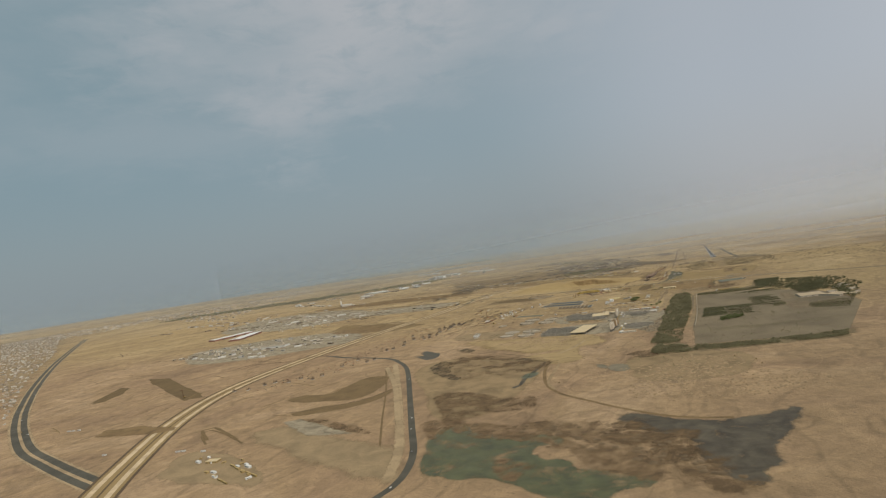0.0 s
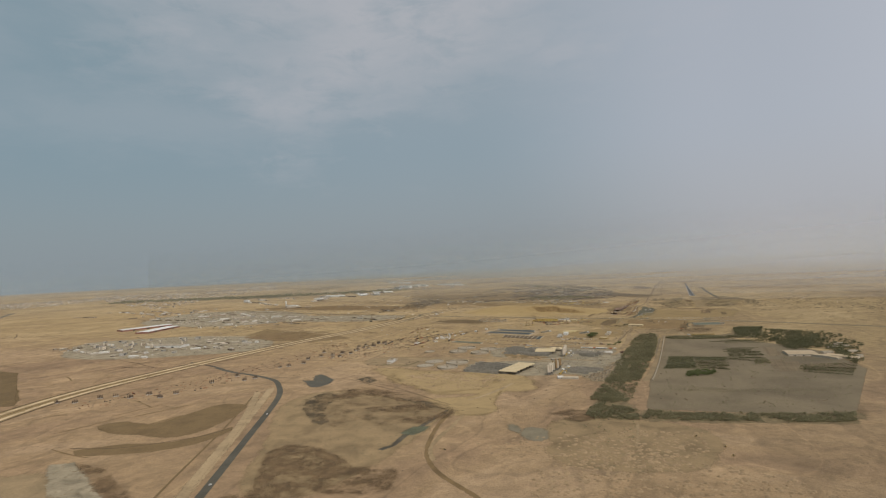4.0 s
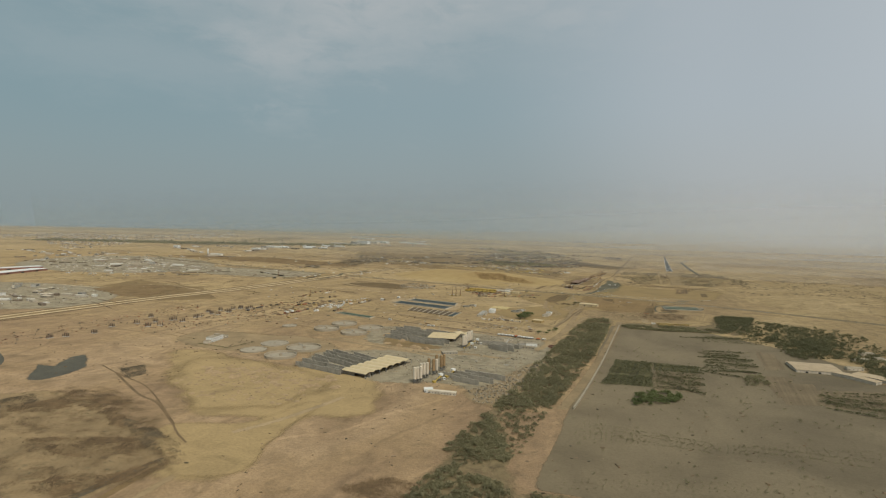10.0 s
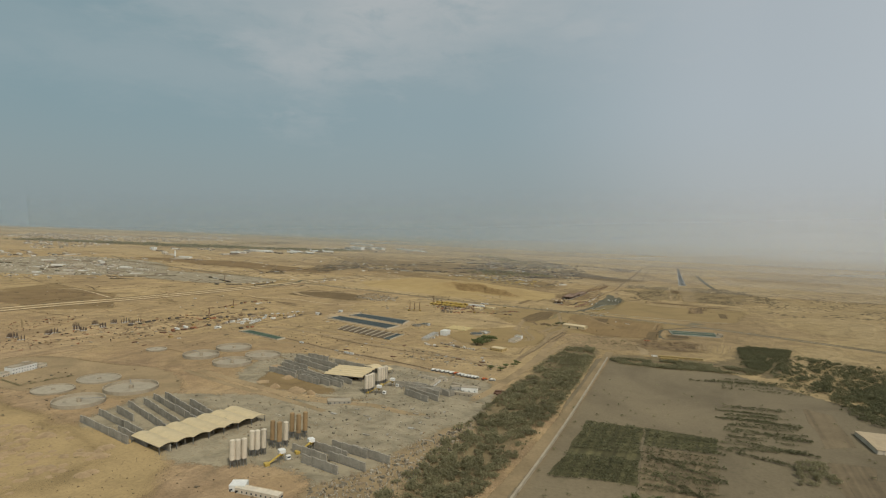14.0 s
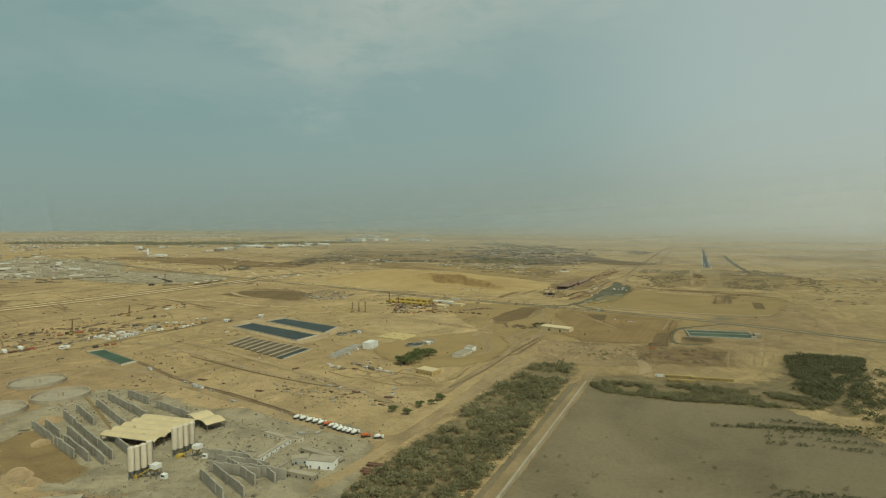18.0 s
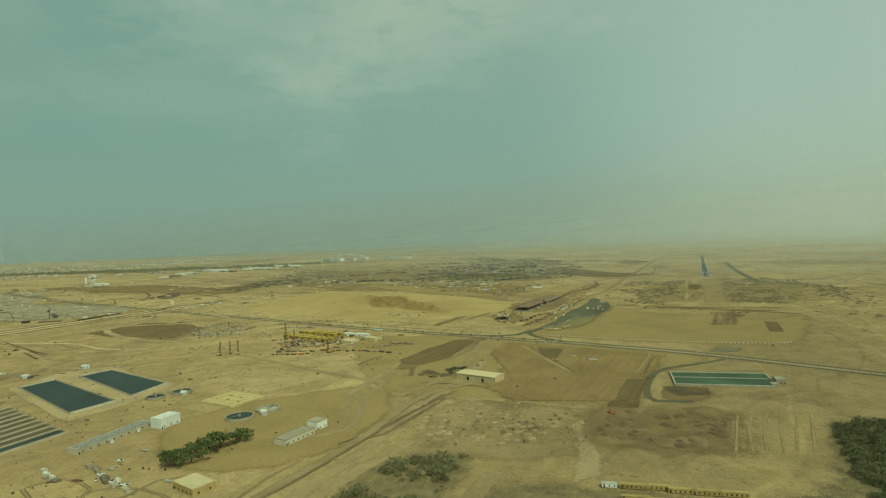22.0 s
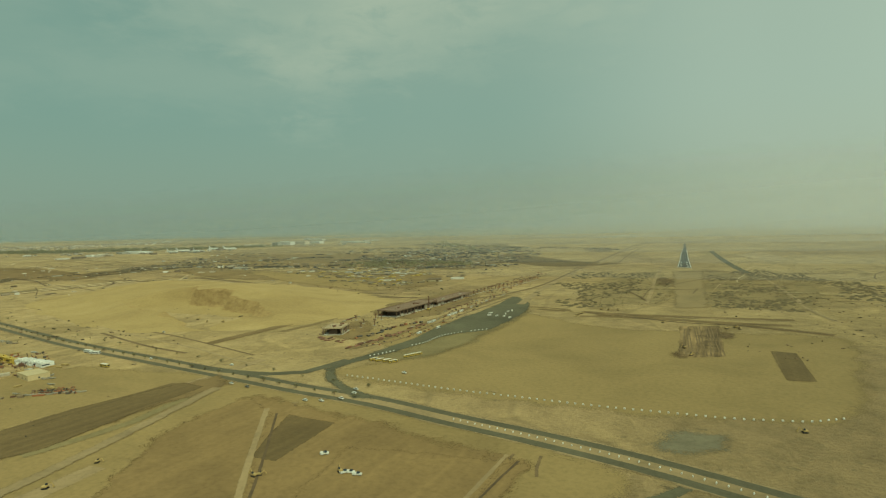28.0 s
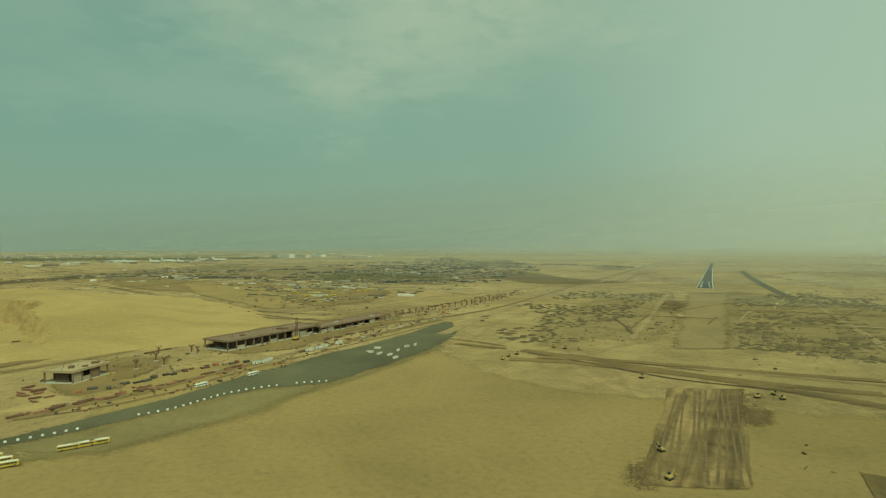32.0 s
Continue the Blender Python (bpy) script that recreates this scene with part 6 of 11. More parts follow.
def make_silo(r, h, mat, label):
    t = base("silo", label=label, category="silo", group="silos of the cement plant")
    leg = h * 0.28
    bm = bmesh.new()
    tube(bm, 0, 0, leg, r, h - leg, 18)
    part("shell", bm, M[mat], t)
    bm = bmesh.new()
    tube(bm, 0, 0, leg * 0.35, r * 0.2, leg * 0.65, 14, r)
    part("hopper", bm, M["steel"], t)
    bm = bmesh.new()
    tube(bm, 0, 0, h, r * 1.02, r * 0.35, 18, r * 0.25)
    part("cap", bm, M[mat], t)
    for k in range(1, 4):
        bm = bmesh.new()
        tube(bm, 0, 0, leg + (h - leg) * k / 4, r * 1.03, 0.1, 18)
        part("hoop", bm, M[mat], t)
    for k in range(4):
        bm = bmesh.new()
        a = math.pi / 4 + k * math.pi / 2
        box(bm, r * 0.85 * math.cos(a), r * 0.85 * math.sin(a), 0, 0.18, 0.18, leg + 0.1)
        part("leg", bm, M["steel"], t)
    bm = bmesh.new()
    box(bm, r + 0.08, -0.15, leg, 0.05, 0.05, h - leg)
    box(bm, r + 0.08, 0.15, leg, 0.05, 0.05, h - leg)
    for k in range(9):
        box(bm, r + 0.08, 0, leg + (h - leg) * (k + 0.5) / 9, 0.04, 0.3, 0.04)
    part("ladder", bm, M["steel"], t)
    return t


def make_stack(L, n, h, label="long bay wall of grey precast concrete panels"):
    """Precast panels on edge between steel racks, side by side."""
    t = base("panel_rack", label=label, category="concrete panels", group="stored concrete panels")
    for k in range(n):
        bm = bmesh.new()
        hh = h * (0.9 + 0.12 * ((k * 7) % 5) / 5)
        box(bm, -L / 2 + L * (k + 0.5) / n, 0.04 * ((k * 3) % 4 - 1.5), 0, L / n * 0.98, 0.4, hh)
        part("panel", bm, M["slab"], t)
    bm = bmesh.new()
    box(bm, 0, -0.5, 0, L, 0.12, 0.2)
    box(bm, 0, 0.5, 0, L, 0.12, 0.2)
    part("rack_rail", bm, M["steel"], t)
    return t


def make_tank(r, h, mat, label, fill=None, arm=True, floor="concrete"):
    """A round open basin: ring wall, floor or water, scraper bridge with its drive."""
    t = base("round_tank", label=label, category="tank")
    n = 36
    v, f = [], []
    for k in range(n):
        c, s = math.cos(2 * math.pi * k / n), math.sin(2 * math.pi * k / n)
        v += [(r * c, r * s, 0), (r * c, r * s, h), ((r - 0.35) * c, (r - 0.35) * s, h), ((r - 0.35) * c, (r - 0.35) * s, 0.05)]
    for k in range(n):
        a, b = 4 * k, 4 * ((k + 1) % n)
        f += [(a, b, b + 1, a + 1), (a + 1, b + 1, b + 2, a + 2), (a + 2, b + 2, b + 3, a + 3)]
    obj("ring_wall", v, f, M[mat], t)
    bm = bmesh.new()
    bmesh.ops.create_circle(bm, cap_ends=True, segments=n, radius=r - 0.34, matrix=pose(0, 0, h * 0.7 if fill else 0.3))
    part("water" if fill else "floor", bm, M[fill or floor], t)
    bm = bmesh.new()
    tube(bm, 0, 0, 0.05, r * 0.09, h * 1.25, 10)
    part("centre_pier", bm, M[mat], t)
    if arm:
        bm = bmesh.new()
        box(bm, r * 0.5, 0, h * 1.05, r * 1.0, 0.3, 0.12)
        box(bm, r * 0.5, 0.15, h * 1.05 + 0.35, r * 1.0, 0.04, 0.04)
        for k in range(5):
            box(bm, r * (0.1 + 0.2 * k), 0.15, h * 1.05, 0.04, 0.04, 0.38)
        part("scraper_bridge", bm, M["steel"], t)
    return t


def wheels(t, xs, y, r, w=0.14):
    for x in xs:
        for s in (-1, 1):
            bm = bmesh.new()
            bmesh.ops.create_cone(bm, cap_ends=True, segments=12, radius1=r, radius2=r, depth=w, matrix=pose(x, s * y, r, 90, 0, 0))
            wh = part("wheel", bm, M["tyre"], t)
            bm = bmesh.new()
            bmesh.ops.create_cone(bm, cap_ends=True, segments=8, radius1=r * 0.5, radius2=r * 0.5, depth=0.03, matrix=pose(x, s * (y + w / 2), r, 90, 0, 0))
            part("rim", bm, M["steel"], wh)


def make_bus(mat="white", label="white coach parked on the sandy apron"):
    t = base("bus", label=label, category="bus")
    L, W, H = 4.0, 0.95, 1.05
    bm = bmesh.new()
    box(bm, 0, 0, 0.15, L, W, H - 0.15, 0, 0.09)
    part("body", bm, M[mat], t)
    bm = bmesh.new()
    box(bm, 0, 0, H - 0.02, L * 0.9, W * 0.85, 0.05)
    box(bm, 0.4, 0, H, 0.9, W * 0.6, 0.12)
    part("roof_unit", bm, M["white"], t)
    for s in (-1, 1):
        for k in range(7):
            bm = bmesh.new()
            box(bm, -L * 0.40 + k * L * 0.125, s * W / 2, 0.58, L * 0.105, 0.03, 0.32)
            part("window", bm, M["glass"], t)
    bm = bmesh.new()
    box(bm, L / 2, 0, 0.5, 0.03, W * 0.84, 0.42)
    part("windscreen", bm, M["glass"], t)
    bm = bmesh.new()
    box(bm, -L / 2, 0, 0.65, 0.03, W * 0.7, 0.25)
    part("rear_window", bm, M["glass"], t)
    wheels(t, (-L * 0.28, L * 0.32), W / 2 - 0.06, 0.2)
    return t


def make_car(mat="white", label="small white car on the road"):
    t = base("car", label=label, category="car")
    bm = bmesh.new()
    box(bm, 0, 0, 0.12, 1.55, 0.64, 0.26, 0, 0.06)
    part("body", bm, M[mat], t)
    bm = bmesh.new()
    box(bm, -0.1, 0, 0.36, 0.85, 0.56, 0.22, 0, 0.08)
    part("cabin", bm, M["glass"], t)
    bm = bmesh.new()
    box(bm, -0.1, 0, 0.565, 0.6, 0.5, 0.03)
    part("roof", bm, M[mat], t)
    wheels(t, (-0.5, 0.5), 0.28, 0.12, 0.09)
    return t


def make_mixer(mat="white", label="white concrete mixer truck parked in a row"):
    t = base("mixer_truck", label=label, category="truck", group="parked mixer trucks")
    bm = bmesh.new()
    box(bm, 0, 0, 0.3, 3.1, 0.7, 0.16)
    part("chassis", bm, M["dark"], t)
    bm = bmesh.new()
    box(bm, 1.25, 0, 0.35, 0.65, 0.85, 0.85, 0, 0.07)
    cab = part("cab", bm, M[mat], t)
    bm = bmesh.new()
    box(bm, 1.575, 0, 0.75, 0.03, 0.7, 0.32)
    part("windscreen", bm, M["glass"], cab)
    bm = bmesh.new()
    m = pose(-0.35, 0, 0.98, 0, 78, 0)
    bmesh.ops.create_cone(bm, cap_ends=True, segments=14, radius1=0.52, radius2=0.55, depth=0.7, matrix=m)
    bmesh.ops.create_cone(bm, cap_ends=True, segments=14, radius1=0.55, radius2=0.28, depth=0.6, matrix=m @ pose(0, 0, 0.65))
    bmesh.ops.create_cone(bm, cap_ends=True, segments=14, radius1=0.24, radius2=0.52, depth=0.7, matrix=m @ pose(0, 0, -0.7))
    part("drum", bm, M[mat], t)
    bm = bmesh.new()
    box(bm, -1.5, 0, 0.6, 0.3, 0.3, 0.9)
    part("chute", bm, M["steel"], t)
    wheels(t, (-1.05, -0.6, 1.15), 0.36, 0.22, 0.16)
    return t


def make_pickup(mat="white", label="white pickup parked on the sand"):
    t = base("pickup", label=label, category="car")
    bm = bmesh.new()
    box(bm, 0, 0, 0.15, 1.7, 0.66, 0.24, 0, 0.05)
    part("body", bm, M[mat], t)
    bm = bmesh.new()
    box(bm, 0.2, 0, 0.38, 0.6, 0.6, 0.26, 0, 0.08)
    part("cab", bm, M["glass"], t)
    bm = bmesh.new()
    box(bm, -0.5, 0.31, 0.38, 0.66, 0.04, 0.12)
    box(bm, -0.5, -0.31, 0.38, 0.66, 0.04, 0.12)
    box(bm, -0.83, 0, 0.38, 0.04, 0.64, 0.12)
    part("bed", bm, M[mat], t)
    wheels(t, (-0.55, 0.55), 0.29, 0.13, 0.1)
    return t


def make_loader(mat="timber", label="dusty yellow excavator at work on the sand"):
    t = base("excavator", label=label, category="excavator")
    for s in (-1, 1):
        bm = bmesh.new()
        box(bm, 0, s * 0.42, 0, 1.5, 0.26, 0.36, 0, 0.1)
        part("track", bm, M["tyre"], t)
    bm = bmesh.new()
    box(bm, -0.15, 0, 0.4, 1.2, 0.9, 0.45, 0, 0.08)
    part("body", bm, M[mat], t)
    bm = bmesh.new()
    box(bm, 0.2, 0.22, 0.8, 0.45, 0.4, 0.45, 0, 0.05)
    part("cab", bm, M["glass"], t)
    bm = bmesh.new()
    bmesh.ops.create_cube(bm, size=1, matrix=pose(0.95, -0.1, 1.15, 0, -38, 0) @ Matrix.Diagonal((1.3, 0.14, 0.2, 1)))
    part("boom", bm, M[mat], t)
    bm = bmesh.new()
    bmesh.ops.create_cube(bm, size=1, matrix=pose(1.65, -0.1, 1.0, 0, 62, 0) @ Matrix.Diagonal((1.0, 0.12, 0.16, 1)))
    box(bm, 1.85, -0.1, 0.35, 0.35, 0.4, 0.3)
    part("arm", bm, M[mat], t)
    return t


def lattice(bm, a, b, w, n):
    """Four chords and zigzag braces from a to b."""
    a, b = Vector(a), Vector(b)
    d = (b - a).normalized()
    u = d.orthogonal().normalized()
    v = d.cross(u)
    def bar(p, q, s):
        m = Matrix.Translation((p + q) / 2) @ (q - p).to_track_quat("Z", "Y").to_matrix().to_4x4()
        bmesh.ops.create_cube(bm, size=1, matrix=m @ Matrix.Diagonal((s, s, (q - p).length, 1)))
    cs = [(u + v) * w / 2, (u - v) * w / 2, (-u - v) * w / 2, (v - u) * w / 2]
    for c in cs:
        bar(a + c, b + c, w * 0.16)
    for k in range(n):
        p, q = a.lerp(b, k / n), a.lerp(b, (k + 1) / n)
        for i in range(4):
            bar(p + cs[i], q + cs[(i + 1) % 4], w * 0.09)


def make_crane(h, reach, label, mat="rust"):
    """A piling rig or crawler crane: lattice mast, raking stay, base and tracks."""
    t = base("crane", label=label, category="crane")
    bm = bmesh.new()
    lattice(bm, (0, 0, 0.5), (0.2, 0, h), 0.5, int(h / 0.8))
    part("mast", bm, M[mat], t)
    bm = bmesh.new()
    lattice(bm, (-1.2, 0, 0.6), (0.1, 0, h * 0.8), 0.3, int(h / 0.8))
    part("stay", bm, M[mat], t)
    if reach:
        bm = bmesh.new()
        lattice(bm, (-reach * 0.3, 0, h), (reach, 0, h), 0.45, int(reach / 0.7))
        part("jib", bm, M[mat], t)
    bm = bmesh.new()
    box(bm, -1.0, 0, 0.45, 1.8, 1.2, 0.7, 0, 0.08)
    part("cabin", bm, M["yellow"], t)
    for s in (-1, 1):
        bm = bmesh.new()
        box(bm, -0.6, s * 0.6, 0, 2.6, 0.35, 0.45, 0, 0.12)
        part("track", bm, M["tyre"], t)
    return t


def make_piles(n, seed, label="cluster of dark cast piles with projecting bars"):
    rng = random.Random(seed)
    t = base("pile_cluster", label=label, category="piles", group="pile clusters")
    bm = bmesh.new()
    box(bm, 0, 0, 0, 4.2, 2.6, 0.3, 0, 0.05)
    part("pile_cap", bm, M["concrete"], t)
    for k in range(n):
        bm = bmesh.new()
        x, y = -1.6 + 3.2 * (k % 3) / 2, -0.8 + 1.6 * (k // 3)
        hh = rng.uniform(1.6, 2.6)
        tube(bm, x, y, 0.2, 0.3, hh, 8)
        tube(bm, x, y, 0.2 + hh, 0.14, 0.8, 6, 0.1)
        part("post", bm, M["pile"], t)
    return t


def make_cabin(L=3.4, mat="white", label="white site cabin with small windows"):
    t = base("site_cabin", label=label, category="cabin")
    bm = bmesh.new()
    box(bm, 0, 0, 0.1, L, 1.0, 0.95, 0, 0.03)
    part("body", bm, M[mat], t)
    bm = bmesh.new()
    box(bm, 0, 0, 1.05, L + 0.1, 1.1, 0.06)
    part("roof", bm, M["concrete" if mat == "white" else mat], t)
    n = max(2, int(L / 0.9))
    for k in range(n):
        bm = bmesh.new()
        box(bm, -L / 2 + L * (k + 0.5) / n, -0.5, 0.35 if k else 0.1, 0.32, 0.04, 0.4 if k else 0.75)
        part("window" if k else "door", bm, M["glass" if k else "dark"], t)
    bm = bmesh.new()
    box(bm, -L * 0.35, 0, 0, 0.15, 0.9, 0.1)
    box(bm, L * 0.35, 0, 0, 0.15, 0.9, 0.1)
    part("skid", bm, M["dark"], t)
    return t


def make_beams(n, L, mat, label, cat="beams"):
    """A low heap of long members lying side by side and across."""
    t = base("beam_stack", label=label, category=cat, group="stacked building members")
    for k in range(n):
        bm = bmesh.new()
        box(bm, 0.2 * (k % 3), (k // 2 - (n - 1) / 4) * 0.9, 0.02 + 0.36 * (k % 2), L * (0.8 + 0.09 * (k % 3)), 0.62, 0.34, 5 * (k % 3) - 5, 0.04)
        part("beam", bm, M[mat], t)
    return t


def make_far(name, L, W, H, wall, roof, label, category, group=""):
    """A distant building: walls with sunk openings, and a roof slab."""
    t = base(name, label=label, category=category, group=group)
    bm = bmesh.new()
    box(bm, 0, 0, 0, L, W, H)
    box(bm, L * 0.3, -W / 2 - 0.15, 0, L * 0.2, 0.5, H * 0.6)
    part("wall", bm, M[wall], t)
    bm = bmesh.new()
    box(bm, 0, 0, H, L + 0.2, W + 0.2, 0.15)
    box(bm, -L * 0.2, W * 0.1, H + 0.15, L * 0.25, W * 0.35, H * 0.25)
    part("roof", bm, M[roof], t)
    bm = bmesh.new()
    box(bm, -L * 0.15, -W / 2, H * 0.4, L * 0.6, 0.06, H * 0.28)
    part("window_band", bm, M["glass"], t)
    return t


def make_airliner(label="white airliner parked on the far apron", scale=1.0):
    t = base("airliner", label=label, category="aeroplane", group="airliners on the apron")
    s = scale
    bm = bmesh.new()
    rings = [(-9, 0.15, 1.9), (-7.5, 0.7, 1.7), (-5, 1.05, 1.5), (5.5, 1.05, 1.5), (7.5, 0.85, 1.4), (8.8, 0.3, 1.25)]
    v, f = [], []
    for x, r, z in rings:
        v += [(x * s, r * math.cos(a * math.pi / 6) * s, (z + 0.4 + r * math.sin(a * math.pi / 6)) * s) for a in range(12)]
    for i in range(len(rings) - 1):
        f += [(12 * i + k, 12 * i + (k + 1) % 12, 12 * (i + 1) + (k + 1) % 12, 12 * (i + 1) + k) for k in range(12)]
    f += [tuple(range(12)), tuple(range(60, 72))]
    bm.free()
    obj("fuselage", v, f, M["white"], t)
    for sg in (-1, 1):
        q = [(1.8, sg * 0.8, 1.4), (-1.2, sg * 0.8, 1.4), (-3.6, sg * 8.2, 1.9), (-2.6, sg * 8.2, 1.9)]
        q = [tuple(c * s for c in p) for p in q]
        q += [(a, b, c + 0.18 * s) for a, b, c in q]
        obj("wing", q, [(0, 1, 2, 3), (4, 5, 6, 7), (0, 1, 5, 4), (1, 2, 6, 5), (2, 3, 7, 6), (3, 0, 4, 7)], M["white"], t)
        q = [(-7.2, sg * 0.3, 2.2), (-8.6, sg * 0.3, 2.2), (-9.4, sg * 3.0, 2.4), (-8.6, sg * 3.0, 2.4)]
        q = [tuple(c * s for c in p) for p in q]
        q += [(a, b, c + 0.12 * s) for a, b, c in q]
        obj("tailplane", q, [(0, 1, 2, 3), (4, 5, 6, 7), (0, 1, 5, 4), (1, 2, 6, 5), (2, 3, 7, 6), (3, 0, 4, 7)], M["white"], t)
        bm = bmesh.new()
        bmesh.ops.create_cone(bm, cap_ends=True, segments=10, radius1=0.5 * s, radius2=0.38 * s, depth=1.8 * s, matrix=pose(0.6 * s, sg * 2.9 * s, 0.85 * s, 0, -90, 0))
        part("engine", bm, M["steel"], t)
        bm = bmesh.new()
        box(bm, -0.8 * s, sg * 1.1 * s, 0, 0.5 * s, 0.3 * s, 1.2 * s)
        part("gear", bm, M["tyre"], t)
    q = [(-6.6, -0.1, 2.4), (-9.0, -0.1, 2.4), (-9.8, -0.1, 5.4), (-8.7, -0.1, 5.4)]
    q = [tuple(c * s for c in p) for p in q]
    q += [(a, b + 0.2 * s, c) for a, b, c in q]
    obj("fin", q, [(0, 1, 2, 3), (4, 5, 6, 7), (0, 1, 5, 4), (1, 2, 6, 5), (2, 3, 7, 6), (3, 0, 4, 7)], M["white"], t)
    bm = bmesh.new()
    box(bm, 6 * s, 0, 0, 0.4 * s, 0.3 * s, 1.0 * s)
    part("nose_gear", bm, M["tyre"], t)
    return t


def put(proto, x, y, turn=0, z=0.08, scale=1.0, label="", group=""):
    o = copy_thing(proto, pose(x, y, z, 0, 0, turn))
    if scale != 1.0:
        o.scale = (scale, scale, scale)
    return tagged(o, label, "", group)


def drop(*protos):
    """Takes the patterns away once their copies stand."""
    for p in protos:
        for o in (*p.children_recursive, p):
            bpy.data.objects.remove(o)


def clutter(name, poly, count, label, palette, lo=0.5, hi=2.5, tall=0.8, seed=1, turn=0.0, category="debris", spread=8.0, thin=1.0, power=3.0, bands=0.0):
    """Building debris, stacks and huts too many and too small to count: one mesh of uneven blocks."""
    rng = random.Random(seed)
    v, f = [], []
    for x, y in scatter(poly, count, rng):
        if thin < 1 and noise.noise((x * 0.03, y * 0.03, seed * 1.7)) < 0.5 - thin:
            continue
        if bands:
            q = math.cos(radians(turn)), math.sin(radians(turn))
            if noise.noise(((x * q[0] + y * q[1]) * 0.25 / bands, (y * q[0] - x * q[1]) / bands, seed * 3.1)) < 0.02:
                continue
        L, W, H = lo + (hi - lo) * rng.random() ** power, (lo + (hi - lo) * rng.random() ** power) * 0.5, tall * rng.uniform(0.3, 1.2) ** 1.5
        a = radians(turn + rng.choice((0, 0, 90)) + rng.gauss(0, spread))
        c, s = math.cos(a), math.sin(a)
        n = len(v)
        for z, g in ((0.0, 1.0), (H, rng.uniform(0.7, 1.0))):
            for u, w in ((-L, -W), (L, -W), (L, W), (-L, W)):
                v.append((x + (u * c - w * s) * g / 2, y + (u * s + w * c) * g / 2, z))
        f += [(n, n + 1, n + 5, n + 4), (n + 1, n + 2, n + 6, n + 5), (n + 2, n + 3, n + 7, n + 6), (n + 3, n, n + 4, n + 7), (n + 4, n + 5, n + 6, n + 7)]
    return tagged(obj(name, v, f, debris_mat(palette)), label, category, "", "stuff")


DEBRIS = {}


def debris_mat(palette):
    if palette not in DEBRIS:
        cols = {"dark": ((0.085, 0.07, 0.05), (0.14, 0.11, 0.075), (0.06, 0.055, 0.045), (0.20, 0.155, 0.10), (0.34, 0.31, 0.25), (0.11, 0.085, 0.055)),
                "camp": ((0.38, 0.32, 0.235), (0.36, 0.27, 0.13), (0.14, 0.125, 0.10), (0.09, 0.072, 0.05), (0.20, 0.15, 0.10), (0.085, 0.08, 0.07)),
                "sheds": ((0.60, 0.55, 0.47), (0.46, 0.39, 0.29), (0.52, 0.46, 0.37), (0.34, 0.27, 0.19), (0.64, 0.60, 0.52), (0.20, 0.155, 0.11)),
                "rust": ((0.20, 0.085, 0.045), (0.13, 0.07, 0.045), (0.30, 0.12, 0.06), (0.10, 0.085, 0.07), (0.25, 0.18, 0.11), (0.07, 0.06, 0.05)),
                "town": ((0.52, 0.47, 0.39), (0.36, 0.29, 0.21), (0.60, 0.55, 0.46), (0.33, 0.27, 0.20), (0.26, 0.22, 0.16), (0.42, 0.35, 0.26)),
                "rubble": ((0.33, 0.28, 0.205), (0.40, 0.345, 0.255), (0.23, 0.195, 0.14), (0.27, 0.205, 0.13), (0.17, 0.145, 0.105), (0.36, 0.30, 0.21)),
                "soil": ((0.16, 0.11, 0.065), (0.24, 0.165, 0.095), (0.12, 0.09, 0.055), (0.28, 0.20, 0.12), (0.20, 0.14, 0.08), (0.09, 0.075, 0.05)),
                "yellow": ((0.40, 0.29, 0.10), (0.30, 0.24, 0.14), (0.46, 0.43, 0.37), (0.16, 0.14, 0.11), (0.34, 0.26, 0.12), (0.20, 0.16, 0.11))}[palette]
        m = Nodes("debris_" + palette)
        r = m.n.new("ShaderNodeValToRGB")
        r.color_ramp.interpolation = "CONSTANT"
        while len(r.color_ramp.elements) < 6:
            r.color_ramp.elements.new(0.5)
        for i, (e, c) in enumerate(zip(r.color_ramp.elements, cols)):
            e.position, e.color = i / 6, (*c, 1)
        m.l.new(m.n.new("ShaderNodeNewGeometry").outputs["Random Per Island"], r.inputs[0])
        c = m.mix(0.5, r.outputs[0], m.ramp(m.noise(1.5, 4, 0.6), (0.3, 0.55), (0.7, 1.2)), "MULTIPLY")
        DEBRIS[palette] = m.set(c, 0.85)
    return DEBRIS[palette]


